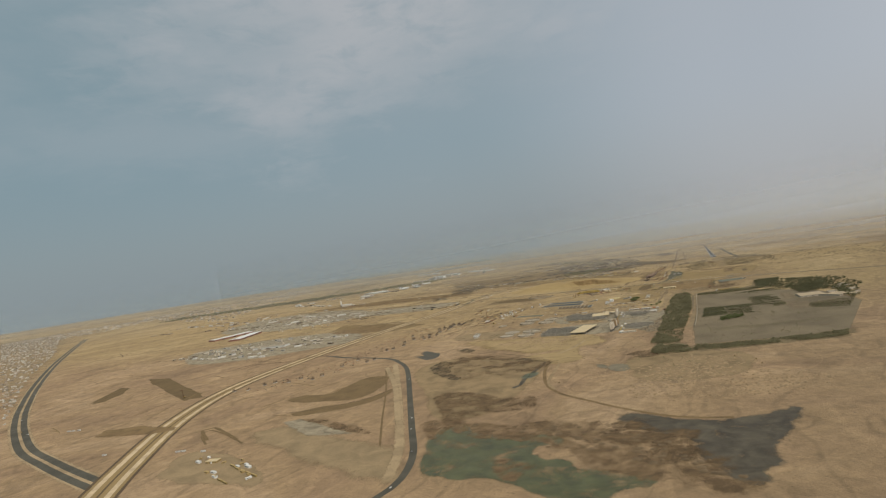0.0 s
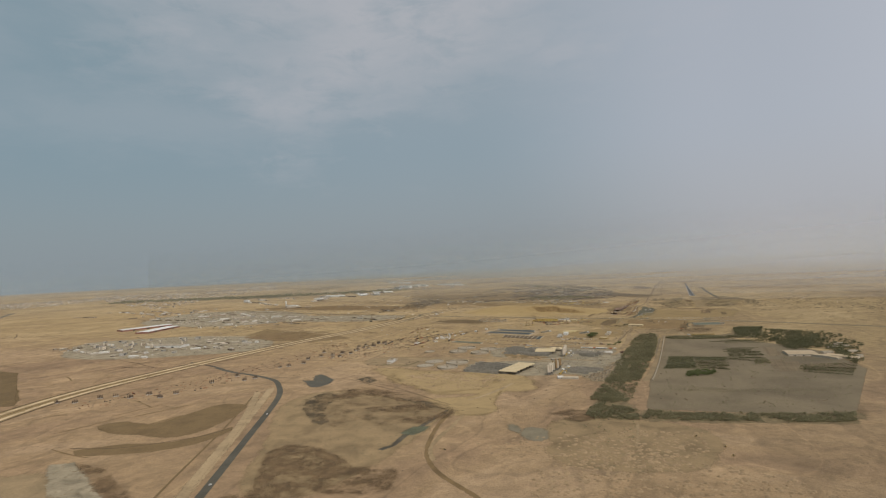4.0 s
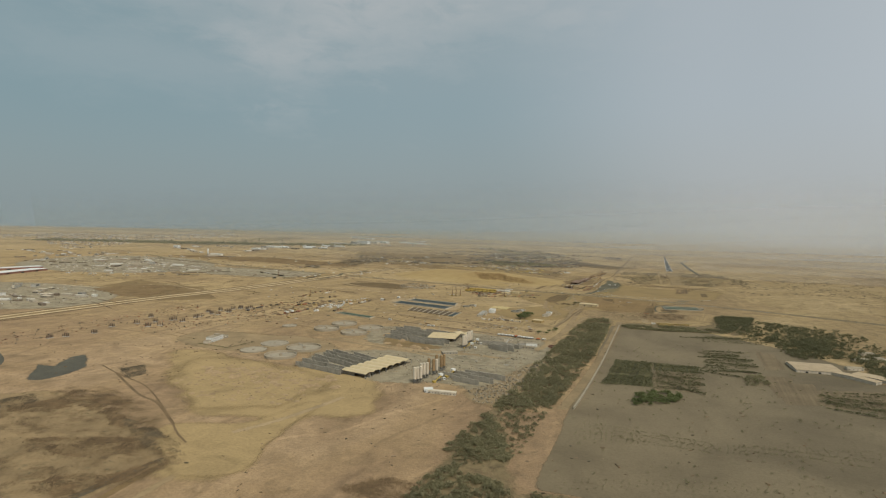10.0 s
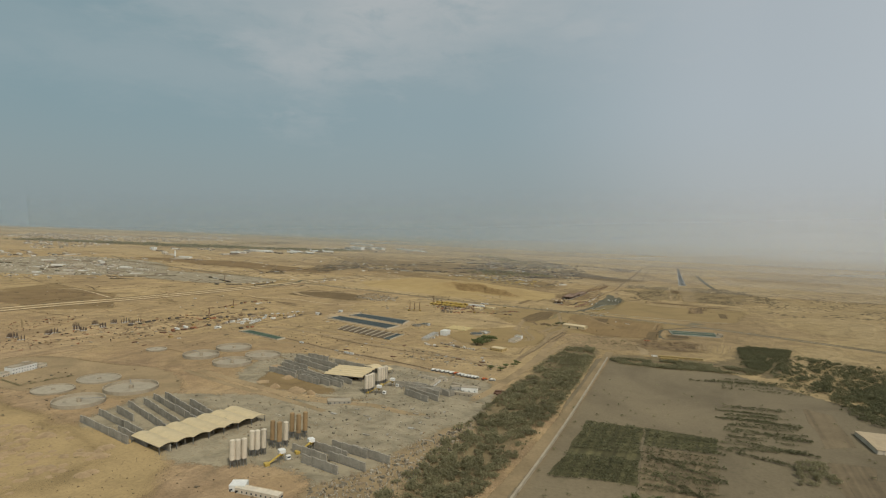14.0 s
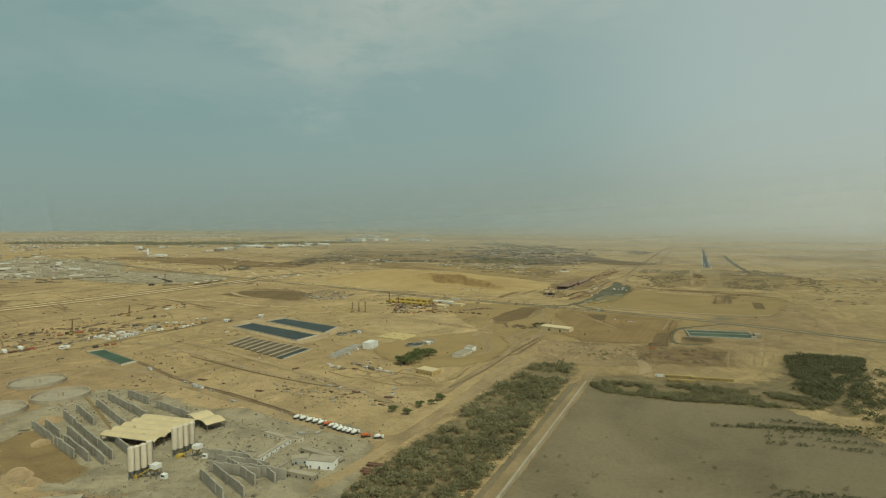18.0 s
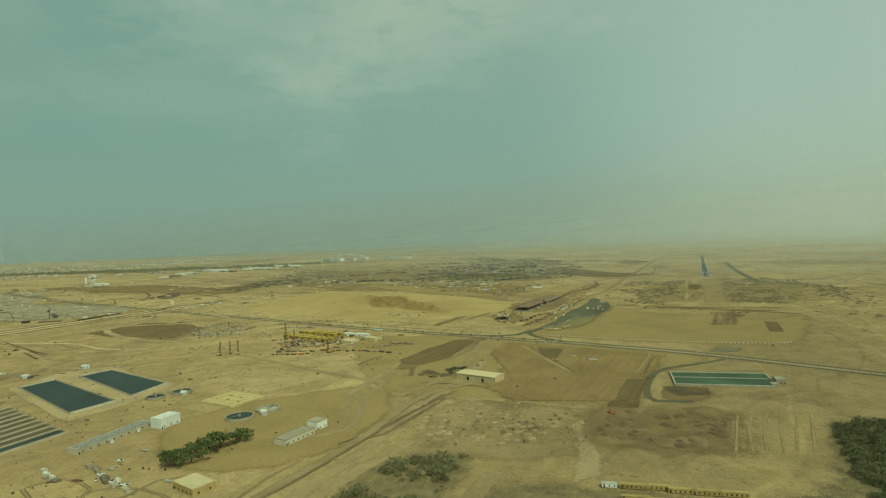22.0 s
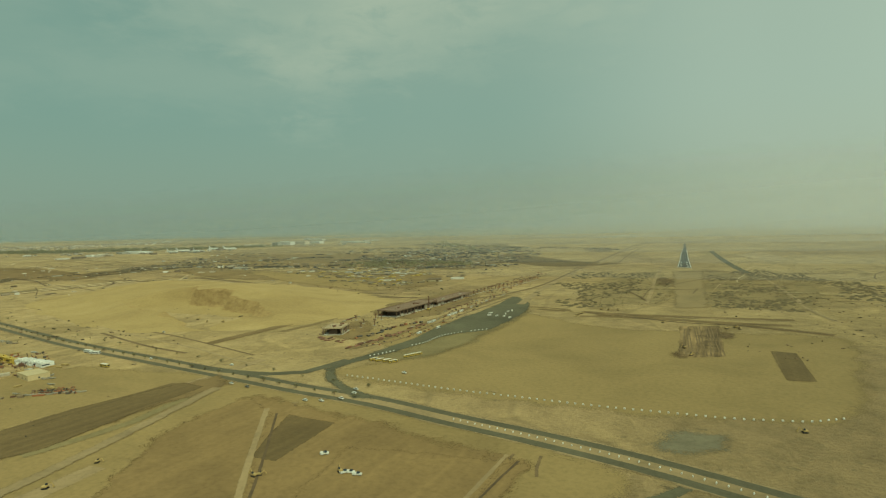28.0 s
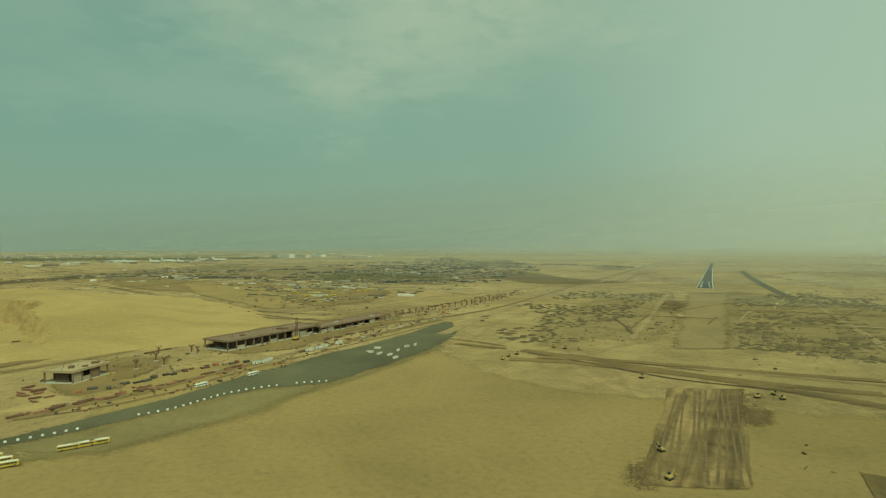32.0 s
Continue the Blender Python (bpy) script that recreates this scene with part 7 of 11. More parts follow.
def shed_rows(name, lines, label, palette, lo=6, hi=18, wide=4.0, tall=1.6, gap=6.0, seed=1, category="buildings"):
    """Low roofed sheds and stacks standing in rows far off, uncounted: one mesh."""
    rng = random.Random(seed)
    v, f = [], []
    for line in lines:
        for (x0, y0), (x1, y1) in zip(line, line[1:]):
            span, a = math.hypot(x1 - x0, y1 - y0), math.atan2(y1 - y0, x1 - x0)
            at = 0.0
            while at < span:
                L, W, H = rng.uniform(lo, hi), wide * rng.uniform(0.6, 1.3), tall * rng.uniform(0.5, 1.3)
                c, q = math.cos(a + rng.gauss(0, 0.05)), math.sin(a + rng.gauss(0, 0.05))
                off = rng.gauss(0, wide * 0.7)
                x, y = x0 + (x1 - x0) * (at + L / 2) / span - q * off, y0 + (y1 - y0) * (at + L / 2) / span + c * off
                n = len(v)
                for u, w, z in ((-1, -1, 0), (1, -1, 0), (1, 1, 0), (-1, 1, 0), (-1, -1, H), (1, -1, H), (1, 1, H), (-1, 1, H), (-1, 0, H * 1.25), (1, 0, H * 1.25)):
                    v.append((x + u * L / 2 * c - w * W / 2 * q, y + u * L / 2 * q + w * W / 2 * c, z))
                f += [(n, n + 1, n + 5, n + 4), (n + 2, n + 3, n + 7, n + 6), (n + 1, n + 2, n + 6, n + 9, n + 5), (n + 3, n, n + 4, n + 8, n + 7), (n + 4, n + 5, n + 9, n + 8), (n + 6, n + 7, n + 8, n + 9)]
                at += L + gap * rng.uniform(0.2, 2.2)
    return tagged(obj(name, v, f, debris_mat(palette)), label, category, "", "stuff")


def heaps(name, poly, count, label, r=2.0, h=0.8, seed=1, mat="heap", turn=0.0, long=1.0):
    """Tipped heaps of sand or soil, uncounted: one mesh of low uneven mounds."""
    rng = random.Random(seed)
    v, f = [], []
    ct, st = math.cos(radians(turn)), math.sin(radians(turn))
    for x, y in scatter(poly, count, rng):
        if mat == "scrubheap" and noise.noise((x * 0.035, y * 0.02, 5.0)) < -0.02:
            continue
        rr, hh, n, m = r * rng.uniform(0.6, 1.3), h * rng.uniform(0.5, 1.3), len(v), 9
        for q, z in ((1.0, 0.0), (0.55, 0.6)):
            for k in range(m):
                a = 2 * math.pi * k / m
                e = q * rr * rng.uniform(0.8, 1.15)
                u, w = e * math.cos(a) * long, e * math.sin(a)
                v.append((x + u * ct - w * st, y + u * st + w * ct, z * hh))
        v.append((x, y, hh))
        for k in range(m):
            k2 = (k + 1) % m
            f += [(n + k, n + k2, n + m + k2, n + m + k), (n + m + k, n + m + k2, n + 2 * m)]
    ob = obj(name, v, f, M[mat])
    ob.data.polygons.foreach_set("use_smooth", [True] * len(ob.data.polygons))
    return tagged(ob, label, "heaps", "", "stuff")


def make_reservoir(L, W):
    """A walled reservoir of green water with a dividing wall and a rail."""
    t = base("reservoir", label="long walled reservoir of green water with a dividing wall", category="reservoir")
    for x, y, sx, sy in ((0, W / 2, L + 1.0, 0.6), (0, -W / 2, L + 1.0, 0.6), (L / 2, 0, 0.6, W), (-L / 2, 0, 0.6, W)):
        bm = bmesh.new()
        box(bm, x, y, 0, sx, sy, 0.8, 0, 0.05)
        part("wall", bm, M["slab"], t)
    bm = bmesh.new()
    box(bm, 0, W * 0.06, 0, L - 0.6, 0.5, 0.75)
    part("dividing_wall", bm, M["slab"], t)
    for y0, y1 in ((-W / 2 + 0.3, W * 0.06 - 0.25), (W * 0.06 + 0.25, W / 2 - 0.3)):
        obj("water", [(-L / 2 + 0.3, y0, 0.5), (L / 2 - 0.3, y0, 0.5), (L / 2 - 0.3, y1, 0.5), (-L / 2 + 0.3, y1, 0.5)], [(0, 1, 2, 3)], M["pondg"], t)
    for k in range(24):
        bm = bmesh.new()
        box(bm, -L / 2 + L * k / 23, W / 2, 0.8, 0.08, 0.08, 0.5)
        part("rail_post", bm, M["steel"], t)
    bm = bmesh.new()
    box(bm, 0, W / 2, 1.25, L, 0.06, 0.06)
    part("rail", bm, M["steel"], t)
    return t


M["mud_floor"] = plain("dried_sludge", (0.135, 0.098, 0.058), 0.9, 0.5, 0.4)
M["heap"] = earth("tipped_sand", (0.425, 0.305, 0.180), 0.75, 1.2, scale=0.15, feather=False)
M["scrubheap"] = plain("dry_scrub", (0.130, 0.098, 0.054), 0.95, 0.5, 0.8)
M["soilheap"] = earth("tipped_soil", (0.20, 0.14, 0.08), 0.7, 1.25, scale=0.15, feather=False)


def make_batch():
    """A small concrete batching plant: frame, hopper, control cabin and an inclined belt."""
    t = base("batching_plant", label="small yellow and white concrete batching plant beside silos", category="batching plant", group="batching plants")
    for x in (-0.9, 0.9):
        for y in (-0.9, 0.9):
            bm = bmesh.new()
            box(bm, x, y, 0, 0.16, 0.16, 2.4)
            part("leg", bm, M["steel"], t)
    bm = bmesh.new()
    tube(bm, 0, 0, 1.7, 0.4, 1.0, 10, 1.1)
    part("hopper", bm, M["yellow"], t)
    bm = bmesh.new()
    box(bm, 0, 0, 2.7, 2.1, 2.1, 1.2, 0, 0.05)
    part("mixer_house", bm, M["white"], t)
    bm = bmesh.new()
    box(bm, 2.4, 0.4, 0, 1.5, 1.2, 1.3, 0, 0.04)
    part("control_cabin", bm, M["white"], t)
    bm = bmesh.new()
    box(bm, 2.4, -0.21, 0.6, 1.1, 0.04, 0.45)
    part("window", bm, M["glass"], t)
    bm = bmesh.new()
    box(bm, 0, 0, -0.15, 5.2, 0.7, 0.3)
    belt = part("conveyor", bm, M["yellow"], t)
    belt.matrix_local = pose(-2.9, -1.2, 1.6, 0, -32, 0)
    bm = bmesh.new()
    box(bm, -5.2, -1.2, 0, 1.6, 1.8, 0.9, 0, 0.05)
    part("feed_bin", bm, M["yellow"], t)
    return t


def make_flare():
    """A bare column whose splayed bars spread at the top."""
    t = base("flared_column", label="rust-brown bare column with splayed bars at its head", category="column", group="columns of an unfinished hall")
    bm = bmesh.new()
    box(bm, 0, 0, 0, 1.3, 1.3, 0.3, 0, 0.05)
    part("footing", bm, M["concrete"], t)
    bm = bmesh.new()
    tube(bm, 0, 0, 0.2, 0.22, 2.0, 8)
    part("shaft", bm, M["rust"], t)
    for k in range(7):
        a = k * 0.9
        bm = bmesh.new()
        tube(bm, 0, 0, 0, 0.09, 1.5, 5)
        bar = part("bar", bm, M["rust"], t)
        bar.matrix_local = pose(0.1 * math.cos(a), 0.1 * math.sin(a), 2.0, 38 * math.sin(a), 38 * math.cos(a), 0)
    return t

# ---- the precast plant ----
make_wave_roof(43.2, 17.6, 2.6, 7, 'long wavy beige sheet canopy of the precast plant').matrix_world = pose(-162.7, 660.2, 0, 0, 0, 81.6)
make_wave_roof(19.5, 20.9, 2.6, 5, 'wavy beige sheet canopy over precast work').matrix_world = pose(-162.2, 755.5, 0, 0, 0, 100.7)
make_wave_roof(15.1, 6.5, 2.6, 2, 'small flat beige canopy beside the silos').matrix_world = pose(-154.2, 769.5, 0, 0, 0, -14.0)
racks = [make_stack(22, 9, 2.6), make_stack(16, 7, 2.9)]
put(racks[1], -114.0, 660.6, 171.6)
put(racks[1], -109.7, 666.1, 171.6)
put(racks[1], -104.4, 670.1, 171.6)
put(racks[1], -105.4, 654.9, 171.6)
put(racks[1], -99.3, 661.1, 171.6)
put(racks[1], -95.3, 669.6, 171.6)
put(racks[1], -125.2, 752.2, 190.7)
put(racks[1], -117.1, 750.8, 190.7)
put(racks[1], -109.2, 749.3, 190.7)
put(racks[1], -115.9, 746.7, 190.7)
for k, (x0, y0, x1, y1) in enumerate([(-204.2, 742.2, -163.3, 732.9), (-204.8, 745.5, -159.1, 734), (-205.5, 749, -155.5, 735.4), (-206.6, 753.2, -153.4, 737.5), (-207.5, 758.8, -153.8, 742.3), (-208, 765.7, -156.8, 749.8), (-209.5, 772.2, -159.9, 760), (-211.3, 778.5, -163.2, 771.1), (-208.6, 645.2, -173.5, 638.7), (-209.2, 649.3, -166.3, 640.4), (-209.8, 653.4, -159.1, 642.1), (-209.8, 659.6, -159.4, 645.6), (-209.8, 665.8, -159.8, 649), (-210, 671.9, -159.4, 655), (-210.3, 678, -158.9, 661), (-210.2, 682.4, -159.2, 665), (-210.2, 686.9, -159.6, 669), (-124.1, 741.8, -105.2, 734.4), (-123.6, 745.7, -104.9, 739.2), (-122.6, 749.9, -104.8, 744.1), (-121, 754.6, -105, 749)]):
    turn, far = math.degrees(math.atan2(y1 - y0, x1 - x0)), math.hypot(x1 - x0, y1 - y0)
    n = max(1, round(far / 20))
    for i in range(n):
        if (k * 3 + i) % 7 != 6:
            f = (i + 0.5) / n
            put(racks[(k + i) % 2], x0 + (x1 - x0) * f, y0 + (y1 - y0) * f, turn)
silo_w, silo_b = make_silo(0.85, 8.6, 'cream', 'tall pale cement silo on steel legs'), make_silo(0.85, 9.2, 'ochre', 'tall ochre-brown cement silo on steel legs')
put(silo_w, -129.5, 642.0, 41)
put(silo_w, -128.4, 643.2, 81)
put(silo_w, -127.4, 644.9, 71)
put(silo_w, -130.3, 651.4, 25)
put(silo_w, -129.1, 652.6, 41)
put(silo_w, -128.1, 654.5, 12)
put(silo_b, -130.3, 661.2, 7)
put(silo_b, -127.3, 661.2, 90)
put(silo_w, -126.6, 663.7, 29)
put(silo_b, -130.1, 671.1, 35)
put(silo_b, -127.0, 671.0, 74)
put(silo_b, -126.7, 674.3, 78)
put(silo_w, -137.8, 732.2, 30)
put(silo_w, -137.2, 733.5, 15)
put(silo_w, -137.1, 735.2, 42)
put(silo_w, -137.4, 737.2, 22)
put(silo_w, -140.2, 747.2, 37)
put(silo_w, -139.8, 748.6, 58)
put(silo_w, -139.6, 750.5, 3)
put(silo_w, -139.4, 752.5, 5)
batch = make_batch()
put(batch, -132.9, 735.7, 10)
put(batch, -134.0, 749.8, 10)
put(batch, -117.4, 665.9, 60)
put(batch, -119.4, 653.3, 60)
drop(batch)
drop(silo_w, silo_b, *racks)
blk = make_block('site_office', 14.3, 2.6, 1.4, 'cream', 'cream', 1, 9, 'long low white site office with a flat roof')
blk.matrix_world = pose(-108.8, 631.6, 0, 0, 0, 7.2)
blk = make_block('site_office', 4.5, 4, 1.6, 'white', 'white', 1, 3, 'white annex of the site office')
blk.matrix_world = pose(-116.7, 632.0, 0, 0, 0, 27.2)
house = make_block('white_house', 13, 5, 3.2, 'white', 'rim', 2, 9, 'white two-storey house with dark windows', 'house', 0.25, True)
house.matrix_world = pose(-306.2, 676.6, 0, 0, 0, 100.8)
for u in (-9, 9):
    wing = make_block('house_annex', 3.4, 4, 1.8, 'cream', 'rim', 1, 3, 'low white annex beside the house', 'house')
    wing.matrix_world = house.matrix_world @ pose(u * 1.1, -1, 0)
hedge = [((-279.5, 661.2), (-276.7, 684.2)), ((-308.2, 663.4), (-279.5, 661.2))]
row_stuff('garden_hedge', hedge, 1.0, 'dark clipped hedge round the white house', 0.7, 1.2)
make_tank(8.6, 0.7, 'rim', 'round concrete basin shell under construction', None, False, 'rim').matrix_world = pose(-260.2, 664.8, 0.05, 0, 0, 182)
make_tank(9.5, 0.7, 'rim', 'round concrete basin shell under construction', None, False, 'rim').matrix_world = pose(-260.9, 686.7, 0.05, 0, 0, 357)
make_tank(10.0, 1.5, 'rim', 'round pale concrete tank with a scraper bridge', None, True, 'rim').matrix_world = pose(-233.4, 659.4, 0.05, 0, 0, 42)
make_tank(11.4, 1.5, 'rim', 'round pale concrete tank with a scraper bridge', None, True, 'rim').matrix_world = pose(-233.8, 683.7, 0.05, 0, 0, 146)
make_tank(5.8, 0.7, 'rim', 'small round concrete basin', None, False, 'rim').matrix_world = pose(-295.3, 745.5, 0.05, 0, 0, 345)
make_tank(9.9, 1.7, 'rim', 'round pale concrete tank under construction', None, True, 'rim').matrix_world = pose(-260.6, 747.6, 0.05, 0, 0, 167)
make_tank(10.5, 1.4, 'rim', 'round pale concrete tank under construction', None, False, 'rim').matrix_world = pose(-260.8, 772.9, 0.05, 0, 0, 9)
make_tank(10.2, 1.7, 'rim', 'round pale concrete tank under construction', None, True, 'rim').matrix_world = pose(-232.8, 743.8, 0.05, 0, 0, 165)
make_tank(10.0, 1.5, 'rim', 'round pale concrete tank under construction', None, False, 'rim').matrix_world = pose(-231.2, 766.0, 0.05, 0, 0, 147)

for x, y, turn, L, W, H, wall, words in [
    (-124.6, 771.3, -7, 8.7, 2.2, 1.3, 'cream', 'long cream store hut of the precast yard'),
    (-117.6, 772.2, -1, 5, 2.2, 1.3, 'cream', 'cream store hut of the precast yard'),
    (-117.2, 762.8, 98, 15.3, 1.6, 1.2, 'white', 'long white wall-like shed of the precast yard'),
    (-101.8, 766, -5, 15.1, 2.4, 1.4, 'rim', 'long tan row of yard huts'),
    (-105, 760.4, 40, 4.7, 3, 1.8, 'concrete', 'small grey yard hut of concrete'),
    (-98, 761.4, 16, 7.8, 4.2, 2.2, 'white', 'white flat-roofed yard office'),
    (-98.1, 753.3, 5, 8.7, 2.2, 1.4, 'rim', 'low tan yard hut of rendered blocks'),
    (-140.7, 715.1, 38, 10, 5, 1.2, 'slab', 'grey slab-roofed yard shelter'),
]:
    make_block('yard_hut', L, W, H, wall, 'rim', 1, max(2, int(L / 2)), words, 'hut').matrix_world = pose(x, y, 0, 0, 0, turn)

# ---- rubble, pipes and stacked members about the plant ----
mem = [make_beams(4, 5, 'concrete', 'stack of grey concrete beams'), make_beams(4, 6, 'rust', 'stack of rusty steel sections'), make_beams(4, 5, 'timber', 'stack of yellow formwork beams'), make_beams(3, 4, 'slab', 'stack of dark concrete members'), make_beams(3, 5, 'red', 'stack of red-brown steel boxes')]
rng = random.Random(1)
for x, y in scatter([(-146, 710), (-120, 733), (-94, 735), (-88, 700), (-99, 679), (-121, 676)], 14, rng, 2.5):
    put(mem[rng.choice((0, 3, 3))], x, y, rng.choice((0, 12, 90, 100)) + rng.uniform(-8, 8), 0.08, rng.uniform(0.48, 0.72))
rng = random.Random(2)
for x, y in scatter([(-279, 810), (-247, 868), (-182, 859), (-136, 882), (-111, 810), (-186, 772)], 16, rng, 2.5):
    put(mem[rng.choice((0, 1, 3))], x, y, rng.choice((0, 12, 90, 100)) + rng.uniform(-8, 8), 0.08, rng.uniform(0.48, 0.72))
rng = random.Random(3)
for x, y in scatter([(-410, 743), (-372, 789), (-308, 795), (-311, 738), (-359, 714)], 14, rng, 2.5):
    put(mem[rng.choice((1, 3, 3))], x, y, rng.choice((0, 12, 90, 100)) + rng.uniform(-8, 8), 0.08, rng.uniform(0.48, 0.72))
rng = random.Random(5)
for x, y in scatter([(-148, 768), (-125, 791), (-97, 773), (-96, 757), (-118, 750)], 10, rng, 2.5):
    put(mem[rng.choice((0, 3))], x, y, rng.choice((0, 12, 90, 100)) + rng.uniform(-8, 8), 0.08, rng.uniform(0.48, 0.72))
rng = random.Random(6)
for x, y in scatter([(-161, 825), (-121, 829), (-104, 819), (-111, 805), (-131, 807)], 10, rng, 2.5):
    put(mem[rng.choice((0, 3, 1))], x, y, rng.choice((0, 12, 90, 100)) + rng.uniform(-8, 8), 0.08, rng.uniform(0.48, 0.72))

# ---- pile clusters ----
piles = [make_piles(6, k) for k in (1, 2, 3)]
put(piles[1], -482.3, 479.2, 19)
put(piles[2], -475.0, 488.3, 52)
put(piles[2], -453.9, 486.5, 87)
put(piles[0], -447.9, 500.1, 37)
put(piles[2], -426.1, 493.7, 24)
put(piles[1], -424.5, 508.4, 37)
put(piles[0], -429.1, 552.2, 32)
put(piles[1], -427.2, 582.3, 76)
put(piles[0], -488.7, 461.3, 42)
put(piles[2], -505.6, 456.9, 1)
put(piles[1], -411.3, 696.9, 5)
put(piles[1], -403.8, 708.4, 21)
put(piles[1], -393.3, 744.5, 46)
put(piles[1], -394.2, 760.0, 73)
put(piles[0], -392.9, 777.8, 56)
put(piles[0], -393.9, 795.2, 54)
put(piles[0], -415.5, 677.8, 14)
put(piles[0], -403.2, 654.8, 7)
put(piles[0], -409.1, 637.4, 21)
put(piles[2], -413.9, 629.2, 86)
put(piles[0], -403.2, 567.2, 77)
put(piles[0], -399.4, 577.3, 69)
put(piles[1], -427.4, 723.4, 74)
put(piles[0], -398.5, 722.5, 41)
put(piles[0], -405.7, 766.7, 15)
put(piles[2], -387.1, 760.1, 37)
put(piles[1], -403.3, 779.2, 83)
put(piles[0], -388.7, 775.3, 61)
put(piles[0], -398.5, 790.4, 30)
put(piles[1], -397.6, 800.0, 52)
put(piles[1], -386.7, 796.4, 4)
put(piles[0], -389.6, 804.1, 53)
put(piles[1], -391.6, 691.5, 31)
put(piles[2], -387.6, 699.3, 54)
put(piles[0], -386.6, 720.3, 63)
put(piles[0], -399.1, 720.6, 4)
put(piles[0], -392.5, 740.1, 32)
drop(*piles)

# ---- farm: wall, crops, sheds ----
FARM_WALL = [(-44, 638), (-44, 667), (-46, 743), (-52, 874)]
wall = base("farm_wall", 0, 0, 0, 0, "long low white-capped block wall of the farm", "wall", "", "structure")
sec = None
for x, y, a in spots(FARM_WALL, 3.0):
    if sec is None:
        bm = bmesh.new()
        box(bm, 0, 0, 0, 2.96, 0.5, 1.1)
        box(bm, 0, 0, 1.1, 2.98, 0.7, 0.14)
        sec = part("wall_panel", bm, M["rim"], wall)
        sec.matrix_local = pose(x, y, 0, 0, 0, a)
    else:
        o = sec.copy()
        scene.collection.objects.link(o)
        o.matrix_local = pose(x, y, 0, 0, 0, a)
make_shed('farm_shed', 5.8, 25.1, 1.5, 0.4, 'cream', 'tanroof', 'narrow farm shed with a pale roof', 5, 1).matrix_world = pose(90.3, 760.6, 0, 0, 0, 48.8)
make_shed('farm_shed', 9.0, 25.3, 1.5, 0.4, 'cream', 'tanroof', 'narrow farm shed with a pale roof', 5, 1).matrix_world = pose(102.4, 762.3, 0, 0, 0, 54.7)
make_shed('poultry_shed', 24.2, 21.4, 1.6, 0.5, 'cream', 'tanroof', 'long low farm shed with a pale orange-beige roof', 12, 3).matrix_world = pose(72.8, 775.5, 0, 0, 0, 8.1)
put_b = make_block('farm_house', 9, 5, 1.5, 'cream', 'rim', 1, 4, 'small white farm house among trees', 'house')
put_b.matrix_world = pose(104.6, 815.0, 0, 0, 0, 11.1)
put_b = make_block('farm_house', 8, 6, 1.5, 'cream', 'rim', 1, 4, 'small white farm house among trees', 'house')
put_b.matrix_world = pose(116.0, 793.1, 0, 0, 0, 11.1)
put_b = make_block('farm_house', 8, 5, 1.5, 'cream', 'rim', 1, 4, 'small white farm house among trees', 'house')
put_b.matrix_world = pose(113.0, 837.8, 0, 0, 0, 11.1)
put_b = make_block('farm_house', 6, 4, 1.5, 'cream', 'rim', 1, 4, 'small white farm house among trees', 'house')
put_b.matrix_world = pose(116.4, 823.3, 0, 0, 0, 11.1)
put_b = make_block('farm_house', 6, 4, 1.5, 'cream', 'rim', 1, 4, 'small white farm house among trees', 'house')
put_b.matrix_world = pose(116.3, 768.5, 0, 0, 0, 11.1)
put_b = make_block('farm_house', 9, 4, 1.5, 'cream', 'rim', 1, 4, 'small white farm house among trees', 'house')
put_b.matrix_world = pose(95.3, 785.6, 0, 0, 0, 11.1)
row_stuff('crop_rows', [((-38.0 + k * 0.10, 743.9 + k * -3.70), (-18.1 + k * 0.30, 746.1 + k * -3.40)) for k in range(9)], 0.9, 'dense dark green crop rows', r=1.1, per=16, mat='leafd', miss=0.05)
row_stuff('crop_rows', [((-37.6 + k * -0.10, 705.4 + k * -2.90), (-15.2 + k * 0.20, 710.5 + k * -2.50)) for k in range(8)], 0.9, 'dense dark green crop rows', r=1.1, per=16, mat='leafd', miss=0.08)
row_stuff('crop_rows', [((-16.7 + k * 0.40, 746.7 + k * -3.50), (8.8 + k * 0.00, 748.4 + k * -3.40)) for k in range(5)], 0.9, 'dark green orchard rows', r=0.8, per=16, mat='leafd', miss=0.05)
row_stuff('orchard_rows', [((-14.8 + k * 0.30, 724.9 + k * -4.00), (8.8 + k * 0.10, 727.4 + k * -3.50)) for k in range(10)], 1.3, 'young orchard rows with bare earth between', r=0.9, per=18, miss=0.12, mat='leafd')
row_stuff('hedge_rows', [((12.8 + k * -0.10, 799.9 + k * -2.40), (36.8 + k * -0.30, 804.7 + k * -2.40)) for k in range(2)], 1.1, 'dark hedge rows across the farm plot', r=1.0, per=20, mat='leafd')
row_stuff('hedge_rows', [((12.5 + k * 0.00, 786.4 + k * -1.70), (33.1 + k * -0.20, 790.0 + k * -1.70)) for k in range(2)], 1.1, 'dark hedge rows across the farm plot', r=1.0, per=20, mat='leafd')
row_stuff('hedge_rows', [((14.2 + k * 0.00, 773.1 + k * -2.60), (40.4 + k * -0.40, 780.6 + k * -3.00)) for k in range(2)], 1.1, 'dark hedge rows across the farm plot', r=1.0, per=20, mat='leafd')
row_stuff('hedge_rows', [((14.0 + k * -0.10, 760.3 + k * -4.60), (23.0 + k * -0.20, 760.6 + k * -3.60)) for k in range(2)], 1.1, 'dark hedge rows across the farm plot', r=1.0, per=20, mat='leafd')
